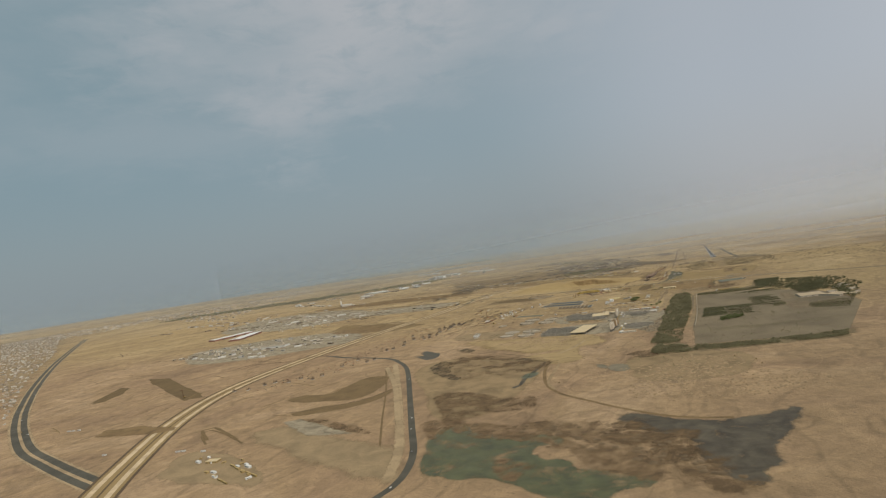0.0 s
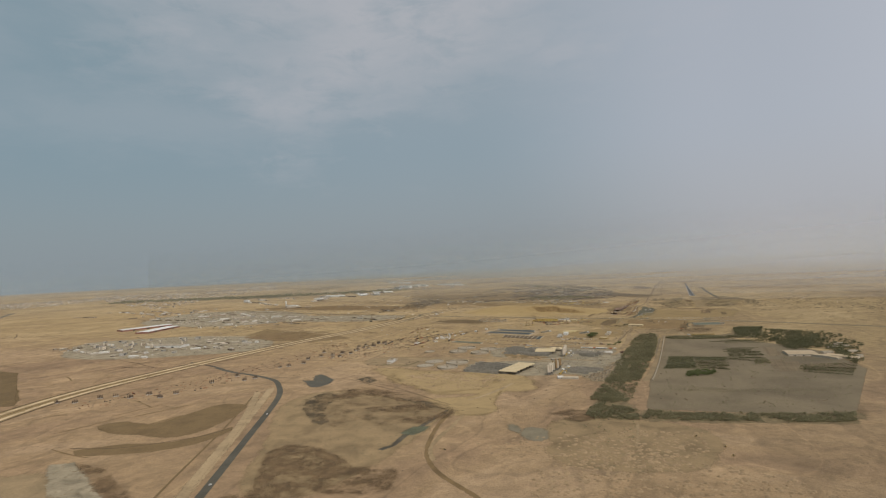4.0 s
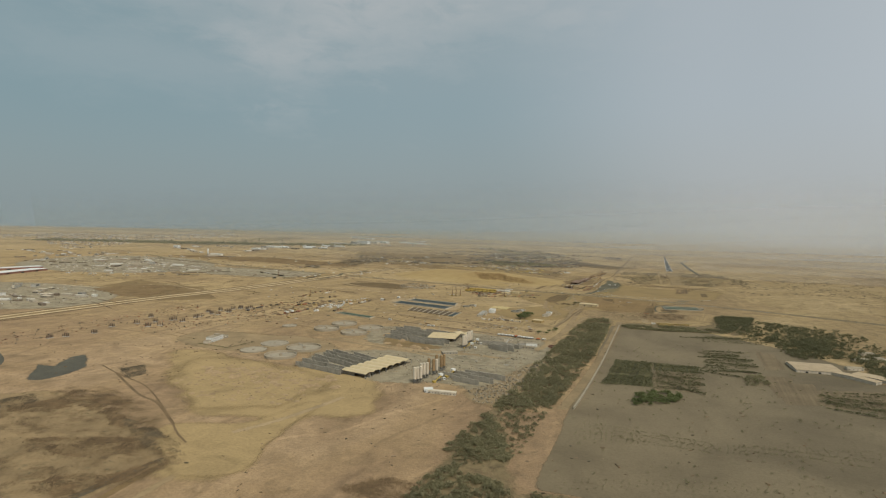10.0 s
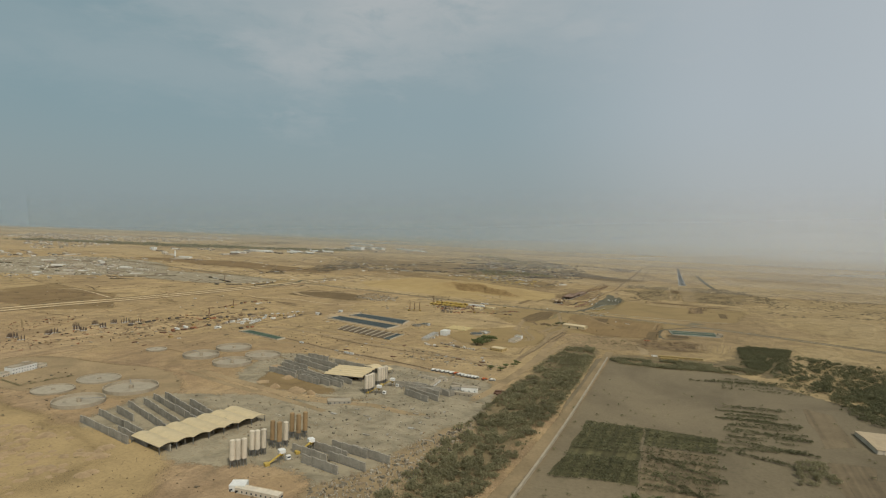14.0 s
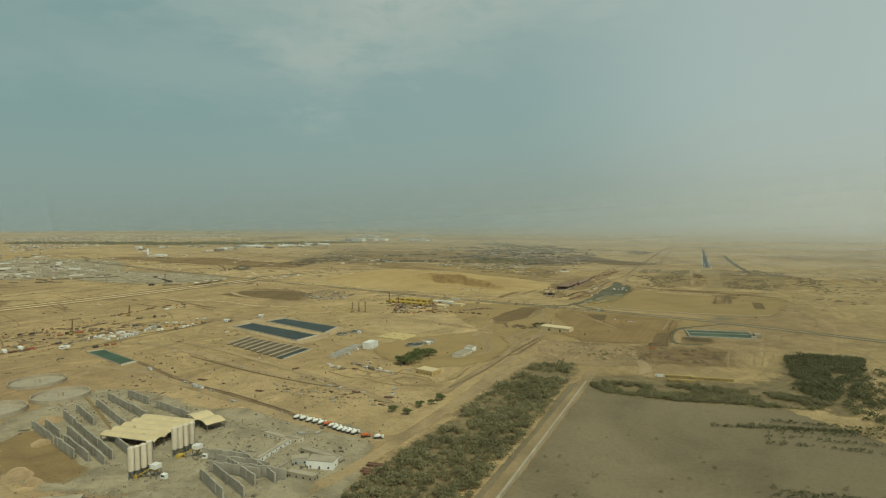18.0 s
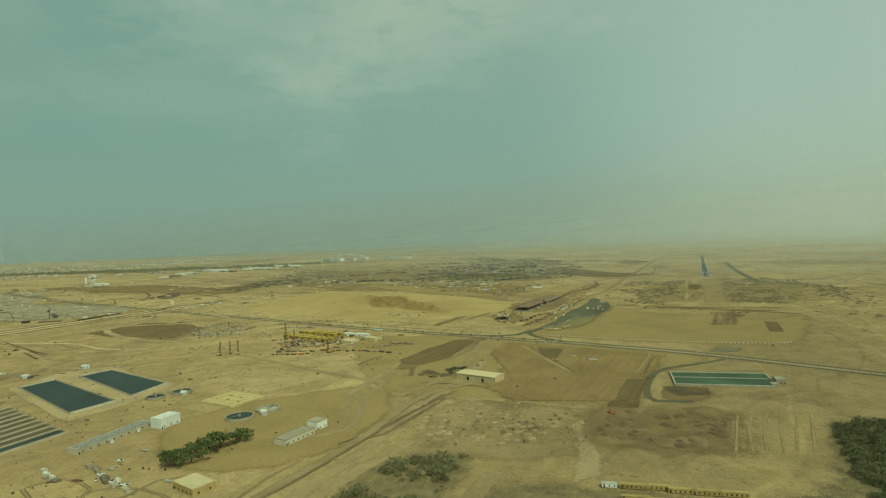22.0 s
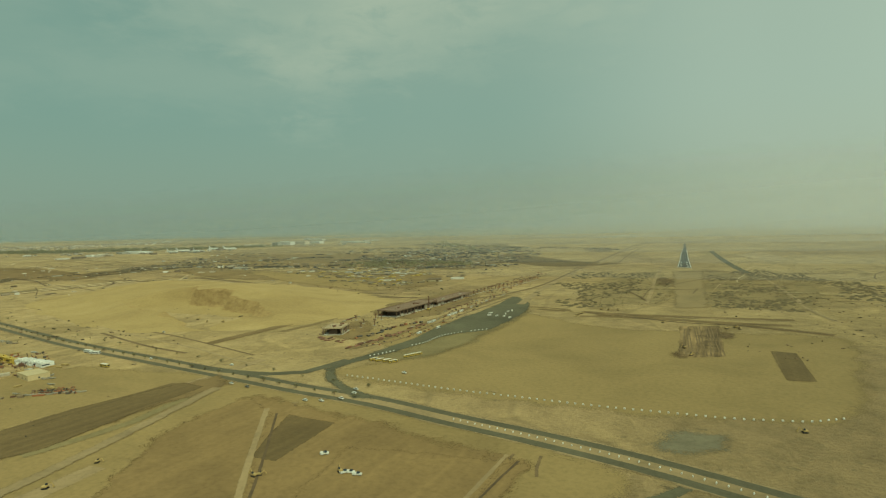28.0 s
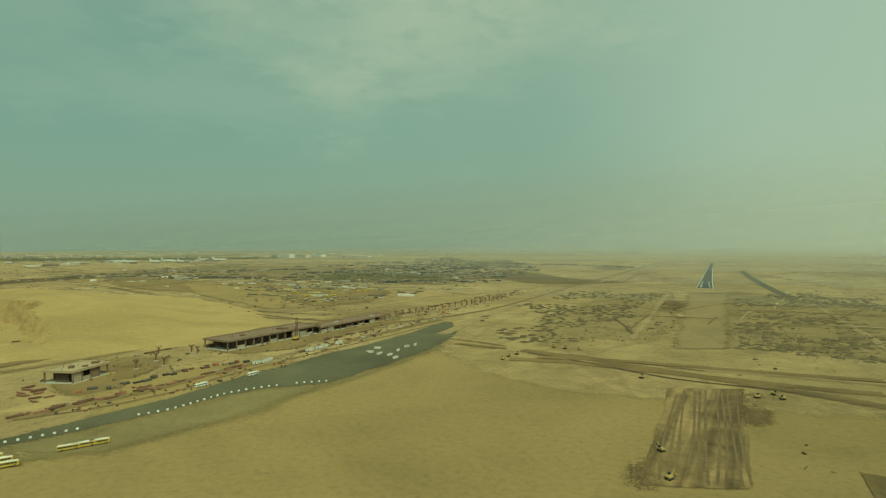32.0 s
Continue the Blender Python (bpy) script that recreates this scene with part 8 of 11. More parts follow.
row_stuff('hedge_rows', [((25.6 + k * -0.40, 766.0 + k * -6.50), (41.7 + k * -0.20, 770.2 + k * -6.30)) for k in range(2)], 1.1, 'dark hedge rows across the farm plot', r=1.0, per=20, mat='leafd')
row_stuff('hedge_rows', [((9.2 + k * 0.00, 739.5 + k * -1.60), (38.2 + k * -0.20, 750.3 + k * -1.60)) for k in range(2)], 1.1, 'dark hedge rows across the farm plot', r=1.0, per=20, mat='leafd')
row_stuff('hedge_rows', [((13.0 + k * -0.10, 854.8 + k * -5.60), (53.3 + k * -0.50, 862.6 + k * -4.90)) for k in range(2)], 1.1, 'dark hedge rows across the farm plot', r=1.0, per=20, mat='leafd')
row_stuff('hedge_rows', [((11.8 + k * -0.10, 845.2 + k * -6.00), (55.1 + k * -0.50, 854.8 + k * -6.10)) for k in range(3)], 1.8, 'dark hedge rows across the farm plot', r=1.0, per=20, miss=0.3, mat='leafd')
row_stuff('hedge_rows', [((12.6 + k * 0.00, 785.8 + k * -7.80), (36.6 + k * -0.40, 790.7 + k * -8.60)) for k in range(6)], 1.2, 'dark hedge rows across the farm plot', r=1.0, per=20, mat='leafd')
row_stuff('hedge_rows', [((-13.3 + k * 0.40, 738.5 + k * -7.50), (10.7 + k * 0.10, 743.1 + k * -7.70)) for k in range(7)], 1.1, 'dark hedge rows between bare earth', r=0.6, per=16, miss=0.3, mat='leafd')
row_stuff('dry_rows', [((-37.6 + k * 0.20, 609.5 + k * -2.30), (13.8 + k * -0.20, 620.4 + k * -2.60)) for k in range(5)], 2.0, 'rows of small dry bushes', r=0.5, per=14, miss=0.2)
row_stuff('dry_rows', [((19.6 + k * -0.10, 618.6 + k * -2.50), (85.9 + k * -0.70, 641.7 + k * -3.00)) for k in range(5)], 2.2, 'rows of small dry bushes', r=0.5, per=14, miss=0.25)
row_stuff('dry_rows', [((-31.7 + k * 0.00, 561.2 + k * -2.40), (47.5 + k * -0.40, 593.9 + k * -2.50)) for k in range(4)], 2.6, 'rows of small dry bushes', r=0.5, per=12, miss=0.35)
row_stuff('hedge_rows', [((67.3 + k * -0.10, 718.3 + k * -4.90), (108.3 + k * -1.50, 732.2 + k * -6.20)) for k in range(6)], 1.3, 'dark hedge rows across the farm plot', r=1.0, per=20, miss=0.25, mat='leafd')
row_stuff('dry_rows', [((-47.9 + k * 0.50, 626.7 + k * -5.10), (9.7 + k * -0.10, 615.1 + k * -3.60)) for k in range(3)], 2.2, 'rows of small dry bushes', r=0.35, per=10, miss=0.3)
row_stuff('dry_rows', [((8.0 + k * 0.20, 857.8 + k * -2.50), (34.9 + k * -0.10, 864.0 + k * -1.70)) for k in range(9)], 1.6, 'rows of small dry bushes', r=0.4, per=12, miss=0.25)
row_stuff('hedge_rows', [((68.0 + k * -0.40, 709.0 + k * -2.80), (99.6 + k * -0.80, 700.5 + k * -3.60)) for k in range(5)], 1.2, 'dark hedge rows behind the farm', r=0.8, per=18, mat='leafd')

# ---- woods and thickets ----
thicket('thorn_belt', [([(-79, 621), (-79, 648), (-79, 685), (-82, 736), (-83, 799), (-83, 889), (-64, 903), (-57, 836), (-53.5, 764), (-53, 710), (-53, 672), (-54, 636)], 1.0)], 2000, 'dense belt of grey-green thorn bushes along the farm wall', 0.6, 2.6, 1.0, 'leaf', 44, 1)
thicket('thorn_belt', [([(-75, 527), (-74, 551), (-47, 548), (-42, 523), (-67, 518)], 0.5), ([(-80, 566), (-79, 620), (-69, 598), (-53, 566)], 0.5)], 420, 'thorn thicket at the corner of the farm', 1.1, 2.3, 1.0, 'leaf', 50, 2)
thicket('thorn_hedge', [([(-41, 526), (-39, 546), (-17, 545), (36, 556), (77, 568), (72, 547), (33, 537), (-16, 528)], 1.0)], 1300, 'broad thorn hedge along the farm boundary', 0.6, 1.7, 1.0, 'leaf', 36, 3)
thicket('thorn_hedge', [([(-51, 873), (-45, 880), (-17, 887), (9, 890), (25, 890), (34, 885), (30, 875), (16, 871), (0, 869), (-18, 864), (-43, 864)], 1.0)], 1700, 'broad thorn hedge behind the farm', 0.6, 1.7, 1.05, 'leaf', 36, 4)
thicket('wood', [([(23, 960), (39, 969), (56, 969), (52, 942), (38, 932), (38, 897), (32, 882), (26, 899), (24, 925)], 1.0)], 1000, 'dark thorn wood at the back of the farm', 0.8, 2.0, 1.1, 'leafd', 40, 5)
thicket('wood', [([(20, 903), (56, 949), (100, 926), (111, 825), (116, 744), (106, 730), (101, 816), (65, 804), (63, 843), (44, 865)], 0.75), ([(58, 833), (81, 873), (94, 851), (88, 824), (65, 824)], 0.25)], 1100, 'dark wood round the farm buildings', 1.2, 2.6, 1.2, 'leafd', 46, 6)
thicket('orchard', [([(59, 923), (83, 935), (90, 877), (76, 842), (63, 864)], 1.0)], 240, 'scattered orchard trees on brown earth', 0.7, 1.2, 1.3, 'leaf', 30, 7)
thicket('tree_clump', [([(-21, 670), (-14, 682), (1, 683), (2, 674), (-7, 660), (-20, 654)], 1.0)], 110, 'clump of dark green trees on the farm', 1.1, 2.2, 1.3, 'leafg', 60, 8)
thicket('tree_clump', [([(34, 739), (46, 741), (45, 724), (33, 716)], 1.0)], 45, 'clump of dark trees on the farm', 1.0, 1.8, 1.3, 'leaf', 50, 9)
thicket('scattered_bushes', [([(-54, 835), (65, 798), (90, 645), (72, 573), (-38, 566)], 1.0)], 330, 'small bushes scattered over the farm plot', 0.5, 1.2, 1.2, 'leaf', 24, 10)
thicket('scattered_bushes', [([(-103, 527), (-42, 522), (-38, 484), (-64, 450), (-88, 478)], 0.5), ([(-92, 939), (-46, 949), (-36, 922), (-77, 903)], 0.5)], 200, 'small dry bushes on the sand', 0.4, 1.1, 1.0, 'leaf', 24, 11)
thicket('scattered_bushes', [([(-20, 1439), (49, 1405), (27, 1252), (-11, 1259)], 0.5), ([(-83, 1306), (-55, 1437), (-37, 1328), (-51, 1254), (-62, 1234)], 0.5)], 420, 'low scrub on the flats beside the runway', 0.3, 0.9, 0.8, 'leaf', 14, 12)
make_tree(5.0, 4.1, 20).matrix_world = pose(-136.6, 867.5, 0, 0, 0, 0)
make_tree(4.4, 3.5, 21).matrix_world = pose(-134.3, 871.0, 0, 0, 0, 70)
make_tree(5.8, 4.3, 22).matrix_world = pose(-136.0, 878.4, 0, 0, 0, 140)
make_tree(5.0, 3.5, 23).matrix_world = pose(-135.5, 882.0, 0, 0, 0, 210)
make_tree(4.2, 3.1, 24).matrix_world = pose(-134.0, 888.2, 0, 0, 0, 280)
make_tree(2.6, 2.0, 40).matrix_world = pose(-95.7, 822.0, 0, 0, 0, 0)
make_tree(2.6, 2.0, 41).matrix_world = pose(-95.5, 827.7, 0, 0, 0, 70)
make_tree(2.6, 2.0, 42).matrix_world = pose(-98.9, 817.2, 0, 0, 0, 140)
make_tree(2.6, 2.0, 43).matrix_world = pose(-105.1, 808.1, 0, 0, 0, 210)
make_tree(2.6, 2.0, 44).matrix_world = pose(-99.0, 808.5, 0, 0, 0, 280)

thicket('wood', [([(59, 884), (98, 942), (125, 906), (133, 833), (110, 741), (103, 768), (96, 812), (70, 798), (59, 822)], 1.0)], 620, 'dark wood round the farm buildings', 1.0, 2.4, 1.1, 'leafd', 40, 21)
thicket('thorn_belt', [([(-71, 550), (-52, 573), (-54, 636), (-61, 649), (-74, 631), (-77, 593), (-78, 571)], 1.0)], 420, 'loose grey-green thorn bushes at the end of the belt', 0.6, 1.9, 1.0, 'leaf', 40, 22)
row_stuff('dry_rows', [((-37, 616), (15, 613))], 1.5, 'rows of small dry bushes on pale soil', r=0.55, per=14, miss=0.15)
row_stuff('dry_rows', [((-36, 610), (14, 607))], 1.5, 'rows of small dry bushes on pale soil', r=0.55, per=14, miss=0.15)
row_stuff('dry_rows', [((-38, 620), (16, 618))], 1.5, 'rows of small dry bushes on pale soil', r=0.55, per=14, miss=0.15)
row_stuff('dry_rows', [((18, 618), (48, 623)), ((48, 623), (68, 624))], 1.5, 'rows of small dry bushes on pale soil', r=0.55, per=14, miss=0.15)
row_stuff('dry_rows', [((18, 614), (47, 618)), ((47, 618), (65, 617))], 1.5, 'rows of small dry bushes on pale soil', r=0.55, per=14, miss=0.15)
row_stuff('hedge_rows', [((13, 781), (41, 782))], 0.9, 'dark hedge row across the farm plot', r=1.1, per=22, miss=0.1, mat='leafd')
row_stuff('hedge_rows', [((12, 766), (42, 764))], 0.9, 'dark hedge row across the farm plot', r=1.1, per=22, miss=0.1, mat='leafd')
row_stuff('hedge_rows', [((12, 751), (42, 747))], 0.9, 'dark hedge row across the farm plot', r=1.1, per=22, miss=0.1, mat='leafd')
row_stuff('hedge_rows', [((12, 738), (44, 730))], 0.9, 'dark hedge row across the farm plot', r=1.1, per=22, miss=0.1, mat='leafd')
row_stuff('hedge_rows', [((65, 712), (102, 706))], 0.9, 'dark hedge row across the farm plot', r=1.1, per=22, miss=0.1, mat='leafd')
row_stuff('hedge_rows', [((63, 701), (99, 694))], 0.9, 'dark hedge row across the farm plot', r=1.1, per=22, miss=0.1, mat='leafd')
row_stuff('hedge_rows', [((64, 690), (96, 682))], 0.9, 'dark hedge row across the farm plot', r=1.1, per=22, miss=0.1, mat='leafd')
row_stuff('hedge_rows', [((-4, 842), (38, 856))], 0.9, 'dark hedge row across the farm plot', r=1.1, per=22, miss=0.1, mat='leafd')
row_stuff('hedge_rows', [((-13, 705), (12, 688))], 0.9, 'dark hedge row across the farm plot', r=1.1, per=22, miss=0.1, mat='leafd')
row_stuff('hedge_rows', [((-12, 718), (12, 707))], 0.9, 'dark hedge row across the farm plot', r=1.1, per=22, miss=0.1, mat='leafd')

row_stuff('orchard_rows', [((-15, 740), (12, 747))], 0.8, 'dark orchard rows on the farm', r=0.9, per=20, miss=0.1, mat='leafd')
row_stuff('orchard_rows', [((-14, 728), (12, 733))], 0.8, 'dark orchard rows on the farm', r=0.9, per=20, miss=0.1, mat='leafd')
row_stuff('orchard_rows', [((-13, 716), (12, 719))], 0.8, 'dark orchard rows on the farm', r=0.9, per=20, miss=0.1, mat='leafd')
row_stuff('orchard_rows', [((-12, 704), (12, 706))], 0.8, 'dark orchard rows on the farm', r=0.9, per=20, miss=0.1, mat='leafd')
row_stuff('orchard_rows', [((-11, 693), (12, 692))], 0.8, 'dark orchard rows on the farm', r=0.9, per=20, miss=0.1, mat='leafd')
make_tree(3.2, 2.4, 31, 'leafd', 'dark ragged tree beside the beige shed').matrix_world = pose(-110.8, 983.9, 0)
make_tree(2.6, 2.0, 32, 'leafd', 'dark ragged tree beside the beige shed').matrix_world = pose(-108.3, 988.9, 0)

row_stuff('orchard_rows', [((10, 843), (47, 845))], 2.2, 'row of small upright dark trees on the farm', r=0.6, tall=2.0, per=26, miss=0.1, mat='leafd')
row_stuff('orchard_rows', [((10, 836), (47, 838))], 2.2, 'row of small upright dark trees on the farm', r=0.6, tall=2.0, per=26, miss=0.1, mat='leafd')
row_stuff('orchard_rows', [((8, 849), (47, 854))], 2.2, 'row of small upright dark trees on the farm', r=0.6, tall=2.0, per=26, miss=0.1, mat='leafd')
row_stuff('hedge_rows', [((10, 791), (33, 795))], 0.7, 'long clipped hedge on the farm', r=0.9, tall=1.2, per=30, miss=0.02, mat='leafd')
row_stuff('hedge_rows', [((10, 779), (30, 784))], 0.7, 'long clipped hedge on the farm', r=0.9, tall=1.2, per=30, miss=0.02, mat='leafd')

# ---- water works ----
def make_basin(cs, label, fill, bank=2.2, lip=0.8):
    """A lined pond: four sloping banks round a sheet of water."""
    mid = sum((Vector(c) for c in cs), Vector((0, 0))) / len(cs)
    t = base("settling_pond", mid.x, mid.y, 0, 0, label, "pond")
    rel = [Vector(c) - mid for c in cs]
    n = len(rel)
    obj("water", [(p.x, p.y, 0.4) for p in rel], [tuple(range(n))], M[fill], t)
    for i in range(n):
        a, b = rel[i], rel[(i + 1) % n]
        A, B = a + a.normalized() * bank, b + b.normalized() * bank
        C, D = a + a.normalized() * bank * 0.5, b + b.normalized() * bank * 0.5
        v = [(*a, 0.2), (*b, 0.2), (*D, lip), (*C, lip), (*B, 0.0), (*A, 0.0)]
        obj("bank", v, [(0, 1, 2, 3), (3, 2, 4, 5)], M["rim"], t)
    return t


make_basin([(-285.0, 902.4), (-284.5, 916.6), (-219.7, 903.5), (-220.0, 886.8)], 'rectangular lined pond of dark settled water', 'pond')
make_basin([(-279.9, 926.0), (-277.8, 939.5), (-225.4, 930.3), (-220.2, 911.3)], 'rectangular lined pond of dark settled water', 'pond')
make_basin([(-299.1, 816.7), (-296.5, 823.7), (-258.5, 815.4), (-258.1, 807.8)], 'small green lined pond beside the precast plant', 'pondg')
beds = base('drying_beds', 0, 0, 0, 0, 'row of long walled sludge drying beds, some wet', 'drying beds')
bm = bmesh.new()
box(bm, -250.0, 873.1, 0, 20.2, 0.5, 0.8, 102.7)
part('bed_wall', bm, M['lining'], beds)
bm = bmesh.new()
box(bm, -247.0, 872.5, 0, 19.8, 4.8, 0.35, 102.2)
part('bed', bm, M['mud_floor'], beds)
bm = bmesh.new()
box(bm, -244.0, 871.8, 0, 20.5, 0.5, 0.8, 101.6)
part('bed_wall', bm, M['lining'], beds)
bm = bmesh.new()
box(bm, -241.0, 871.2, 0, 20.1, 4.9, 0.35, 101.1)
part('bed', bm, M['mud_floor'], beds)
bm = bmesh.new()
box(bm, -237.9, 870.5, 0, 20.9, 0.5, 0.8, 100.5)
part('bed_wall', bm, M['lining'], beds)
bm = bmesh.new()
box(bm, -234.9, 869.9, 0, 20.4, 4.9, 0.35, 100.0)
part('bed', bm, M['mud_floor'], beds)
bm = bmesh.new()
box(bm, -231.9, 869.2, 0, 21.2, 0.5, 0.8, 99.5)
part('bed_wall', bm, M['lining'], beds)
bm = bmesh.new()
box(bm, -228.9, 868.6, 0, 20.8, 5.0, 0.35, 99.0)
part('bed', bm, M['mud_floor'], beds)
bm = bmesh.new()
box(bm, -225.9, 867.9, 0, 21.6, 0.5, 0.8, 98.5)
part('bed_wall', bm, M['lining'], beds)
bm = bmesh.new()
box(bm, -222.8, 867.3, 0, 21.1, 5.0, 0.35, 98.0)
part('bed', bm, M['mud_floor'], beds)
bm = bmesh.new()
box(bm, -219.8, 866.6, 0, 21.9, 0.5, 0.8, 97.5)
part('bed_wall', bm, M['lining'], beds)
bm = bmesh.new()
box(bm, -216.8, 866.0, 0, 21.5, 5.1, 0.35, 97.0)
part('bed', bm, M['mud_floor'], beds)
bm = bmesh.new()
box(bm, -213.8, 865.4, 0, 22.3, 0.5, 0.8, 96.5)
part('bed_wall', bm, M['lining'], beds)
bm = bmesh.new()
box(bm, -210.7, 864.7, 0, 21.9, 5.1, 0.35, 96.1)
part('bed', bm, M['mud_floor'], beds)
bm = bmesh.new()
box(bm, -207.7, 864.1, 0, 22.7, 0.5, 0.8, 95.6)
part('bed_wall', bm, M['lining'], beds)
bm = bmesh.new()
box(bm, -204.7, 863.4, 0, 22.2, 5.1, 0.35, 95.2)
part('bed', bm, M['mud_floor'], beds)
bm = bmesh.new()
box(bm, -201.7, 862.8, 0, 23.0, 0.5, 0.8, 94.7)
part('bed_wall', bm, M['lining'], beds)
bm = bmesh.new()
box(bm, -198.6, 862.1, 0, 22.6, 5.2, 0.35, 94.3)
part('bed', bm, M['pond'], beds)
bm = bmesh.new()
box(bm, -195.6, 861.5, 0, 23.4, 0.5, 0.8, 93.9)
part('bed_wall', bm, M['lining'], beds)
blk = make_block('filter_house', 27.0, 4.6, 1.5, 'lining', 'concrete', 1, 10, 'long low concrete filter house')
blk.matrix_world = pose(-176.0, 875.2, 0, 0, 0, 98.4)
for k in range(4):
    bm = bmesh.new()
    box(bm, 0, -1.6 + k * 1.0, 1.5, 26.0, 0.08, 0.15)
    part('channel_wall', bm, M['dark'], blk)
blk = make_block('pump_house', 7.5, 5.0, 3.2, 'white', 'white', 1, 3, 'plain white pump house with a flat roof')
blk.matrix_world = pose(-171.5, 890.8, 0, 0, 0, 92.4)
make_tank(3.7, 1.0, 'rim', 'round concrete settling tank of dark water', 'pond', True).matrix_world = pose(-206.8, 912.5, 0.05, 0, 0, 129)
make_tank(4.0, 1.0, 'rim', 'round concrete settling tank of dark water', 'pond', True).matrix_world = pose(-203.6, 921.9, 0.05, 0, 0, 124)
make_tank(4.8, 1.0, 'rim', 'round concrete settling tank of dark water', 'pond', True).matrix_world = pose(-152.6, 905.2, 0.05, 0, 0, 269)
make_tank(4.2, 1.0, 'rim', 'round concrete settling tank, empty', None, True).matrix_world = pose(-149.8, 915.6, 0.05, 0, 0, 106)
blk = make_block('valve_house', 2.0, 1.6, 1.4, 'white', 'white', 1, 2, 'small white valve house beside a round tank')
blk.matrix_world = pose(-199.8, 920.0, 0, 0, 0, 20)
blk = make_block('valve_house', 2.0, 1.6, 1.4, 'white', 'white', 1, 2, 'small white valve house beside a round tank')
blk.matrix_world = pose(-147.3, 911.1, 0, 0, 0, 20)
slab = base('foundation', -173.7, 921.2, 0, -3.5, 'new foundation covered with yellow formwork boards', 'foundation')
bm = bmesh.new()
box(bm, 0, 0, 0, 17.8, 15.2, 0.7)
part('slab', bm, M['formwork'], slab)
for k in range(9):
    bm = bmesh.new()
    box(bm, -7.8 + k * 1.96, 0, 0.7, 0.35, 13.7, 0.35)
    part('form_board', bm, M['formwork'], slab)
# Low dark pads drawn as pits: the shade is painted, nothing is sunk.
for k in range(5):
    bm = bmesh.new()
    box(bm, -6.2 + k * 3.03, 4.6 * (k % 2 - 0.5), 0.7, 1.2, 1.2, 0.12)
    part('pit', bm, M['dark'], slab)
blk = make_block('workshop', 12, 5, 1.7, 'cream', 'rim', 1, 6, 'white workshop with a flat roof in the gravel yard')
blk.matrix_world = pose(-119.7, 896.1, 0, 0, 0, 87.2)
blk = make_block('workshop', 4.5, 4.5, 2.4, 'white', 'rim', 1, 2, 'taller white end block of the workshop')
blk.matrix_world = pose(-120.2, 907.1, 0, 0, 0, 87.2)
blk = make_block('canteen', 9, 6, 1.8, 'timber', 'beige', 1, 5, 'tan flat-roofed canteen with an open veranda')
blk.matrix_world = pose(-118.7, 859.4, 0, 0, 0, -9.3)
blk = make_block('hut', 3, 2.4, 1.5, 'white', 'white', 1, 2, 'small white flat-roofed hut')
blk.matrix_world = pose(-306.3, 915.0, 0, 0, 0, 10)
blk = make_block('hut', 3, 2.4, 1.5, 'white', 'white', 1, 2, 'small white flat-roofed hut')
blk.matrix_world = pose(-299.1, 939.2, 0, 0, 0, 10)

# ---- vehicles and cabins ----
mix_w, mix_o, car_w, pick_w, bus_w, bus_y, exc, cab_w = make_mixer(), make_mixer('orange', 'orange concrete mixer truck parked in a row'), make_car(), make_pickup(), make_bus(), make_bus('yellow', 'yellow works bus parked on the apron'), make_loader(), make_cabin()
car_d = make_car('steel', 'grey car on the road')
exc_o = make_loader('orange', 'orange excavator among spoil heaps')
cab_y = make_cabin(6.0, 'ochreyellow', 'long yellow site cabin behind the thorn hedge')
put(mix_w, -130.3, 787.7, 53)
put(mix_w, -127.6, 787.8, 56)
put(mix_w, -124.5, 787.4, 54)
put(mix_w, -121.9, 787.5, 52)
put(mix_w, -119.2, 787.1, 55)
put(mix_o, -116.8, 787.1, 50)
put(mix_w, -114.4, 786.5, 55)
put(mix_w, -112.1, 785.9, 59)
put(mix_w, -109.9, 785.3, 51)
put(mix_w, -107.9, 785.2, 59)
put(mix_w, -106.0, 785.0, 56)
put(mix_w, -104.1, 784.9, 60)
put(mix_o, -99.3, 784.1, 40)
put(mix_w, -95.2, 785.0, 30)
put(mem[1], -84.1, 764.4, 15)
put(mem[1], -84.8, 768.1, 15)
put(mem[1], -82.5, 763.3, 15)
put(pick_w, -154.1, 856.6, 167)
put(pick_w, -149.8, 855.1, 10)
put(pick_w, -145.9, 854.1, 126)
put(pick_w, -142.3, 853.6, 99)
put(pick_w, -138.8, 853.1, 23)
put(pick_w, -136.0, 853.4, 110)
put(pick_w, -154.3, 863.7, 53)
put(pick_w, -147.2, 852.5, 146)
put(car_w, -211.4, 335.8, 80)
put(car_d, -188.7, 296.4, 80)
put(car_w, -174.4, 248.0, 80)
put(car_w, -291.8, 474.2, 80)
put(car_w, -224.4, 359.6, 80)
put(car_w, -753.5, 370.1, 80)
put(car_w, -652.8, 324.6, 80)
put(car_d, -830.7, 404.5, 80)
put(car_w, -949.1, 489.0, 80)
put(car_w, -180.9, 1076.6, 165)
put(car_w, -93.1, 1059.8, 165)
put(car_w, -89.1, 1068.4, 165)
put(car_w, -145.8, 1080.0, 165)
put(car_w, -128.3, 1063.4, 165)
put(car_w, -97.3, 1058.6, 165)
put(car_d, -121.2, 1062.4, 165)
put(car_w, -90.8, 1071.6, 165)
put(car_w, -223.6, 1114.3, 165)
put(car_w, -89.4, 1063.2, 165)
put(car_w, -87.3, 1091.3, 165)
put(pick_w, -70.6, 1032.6, 70)
put(pick_w, -61.9, 1027.2, 70)
put(bus_y, -105.3, 1102.3, 62, 0.08, 0.8)
put(bus_y, -102.9, 1102.0, 62, 0.08, 0.8)
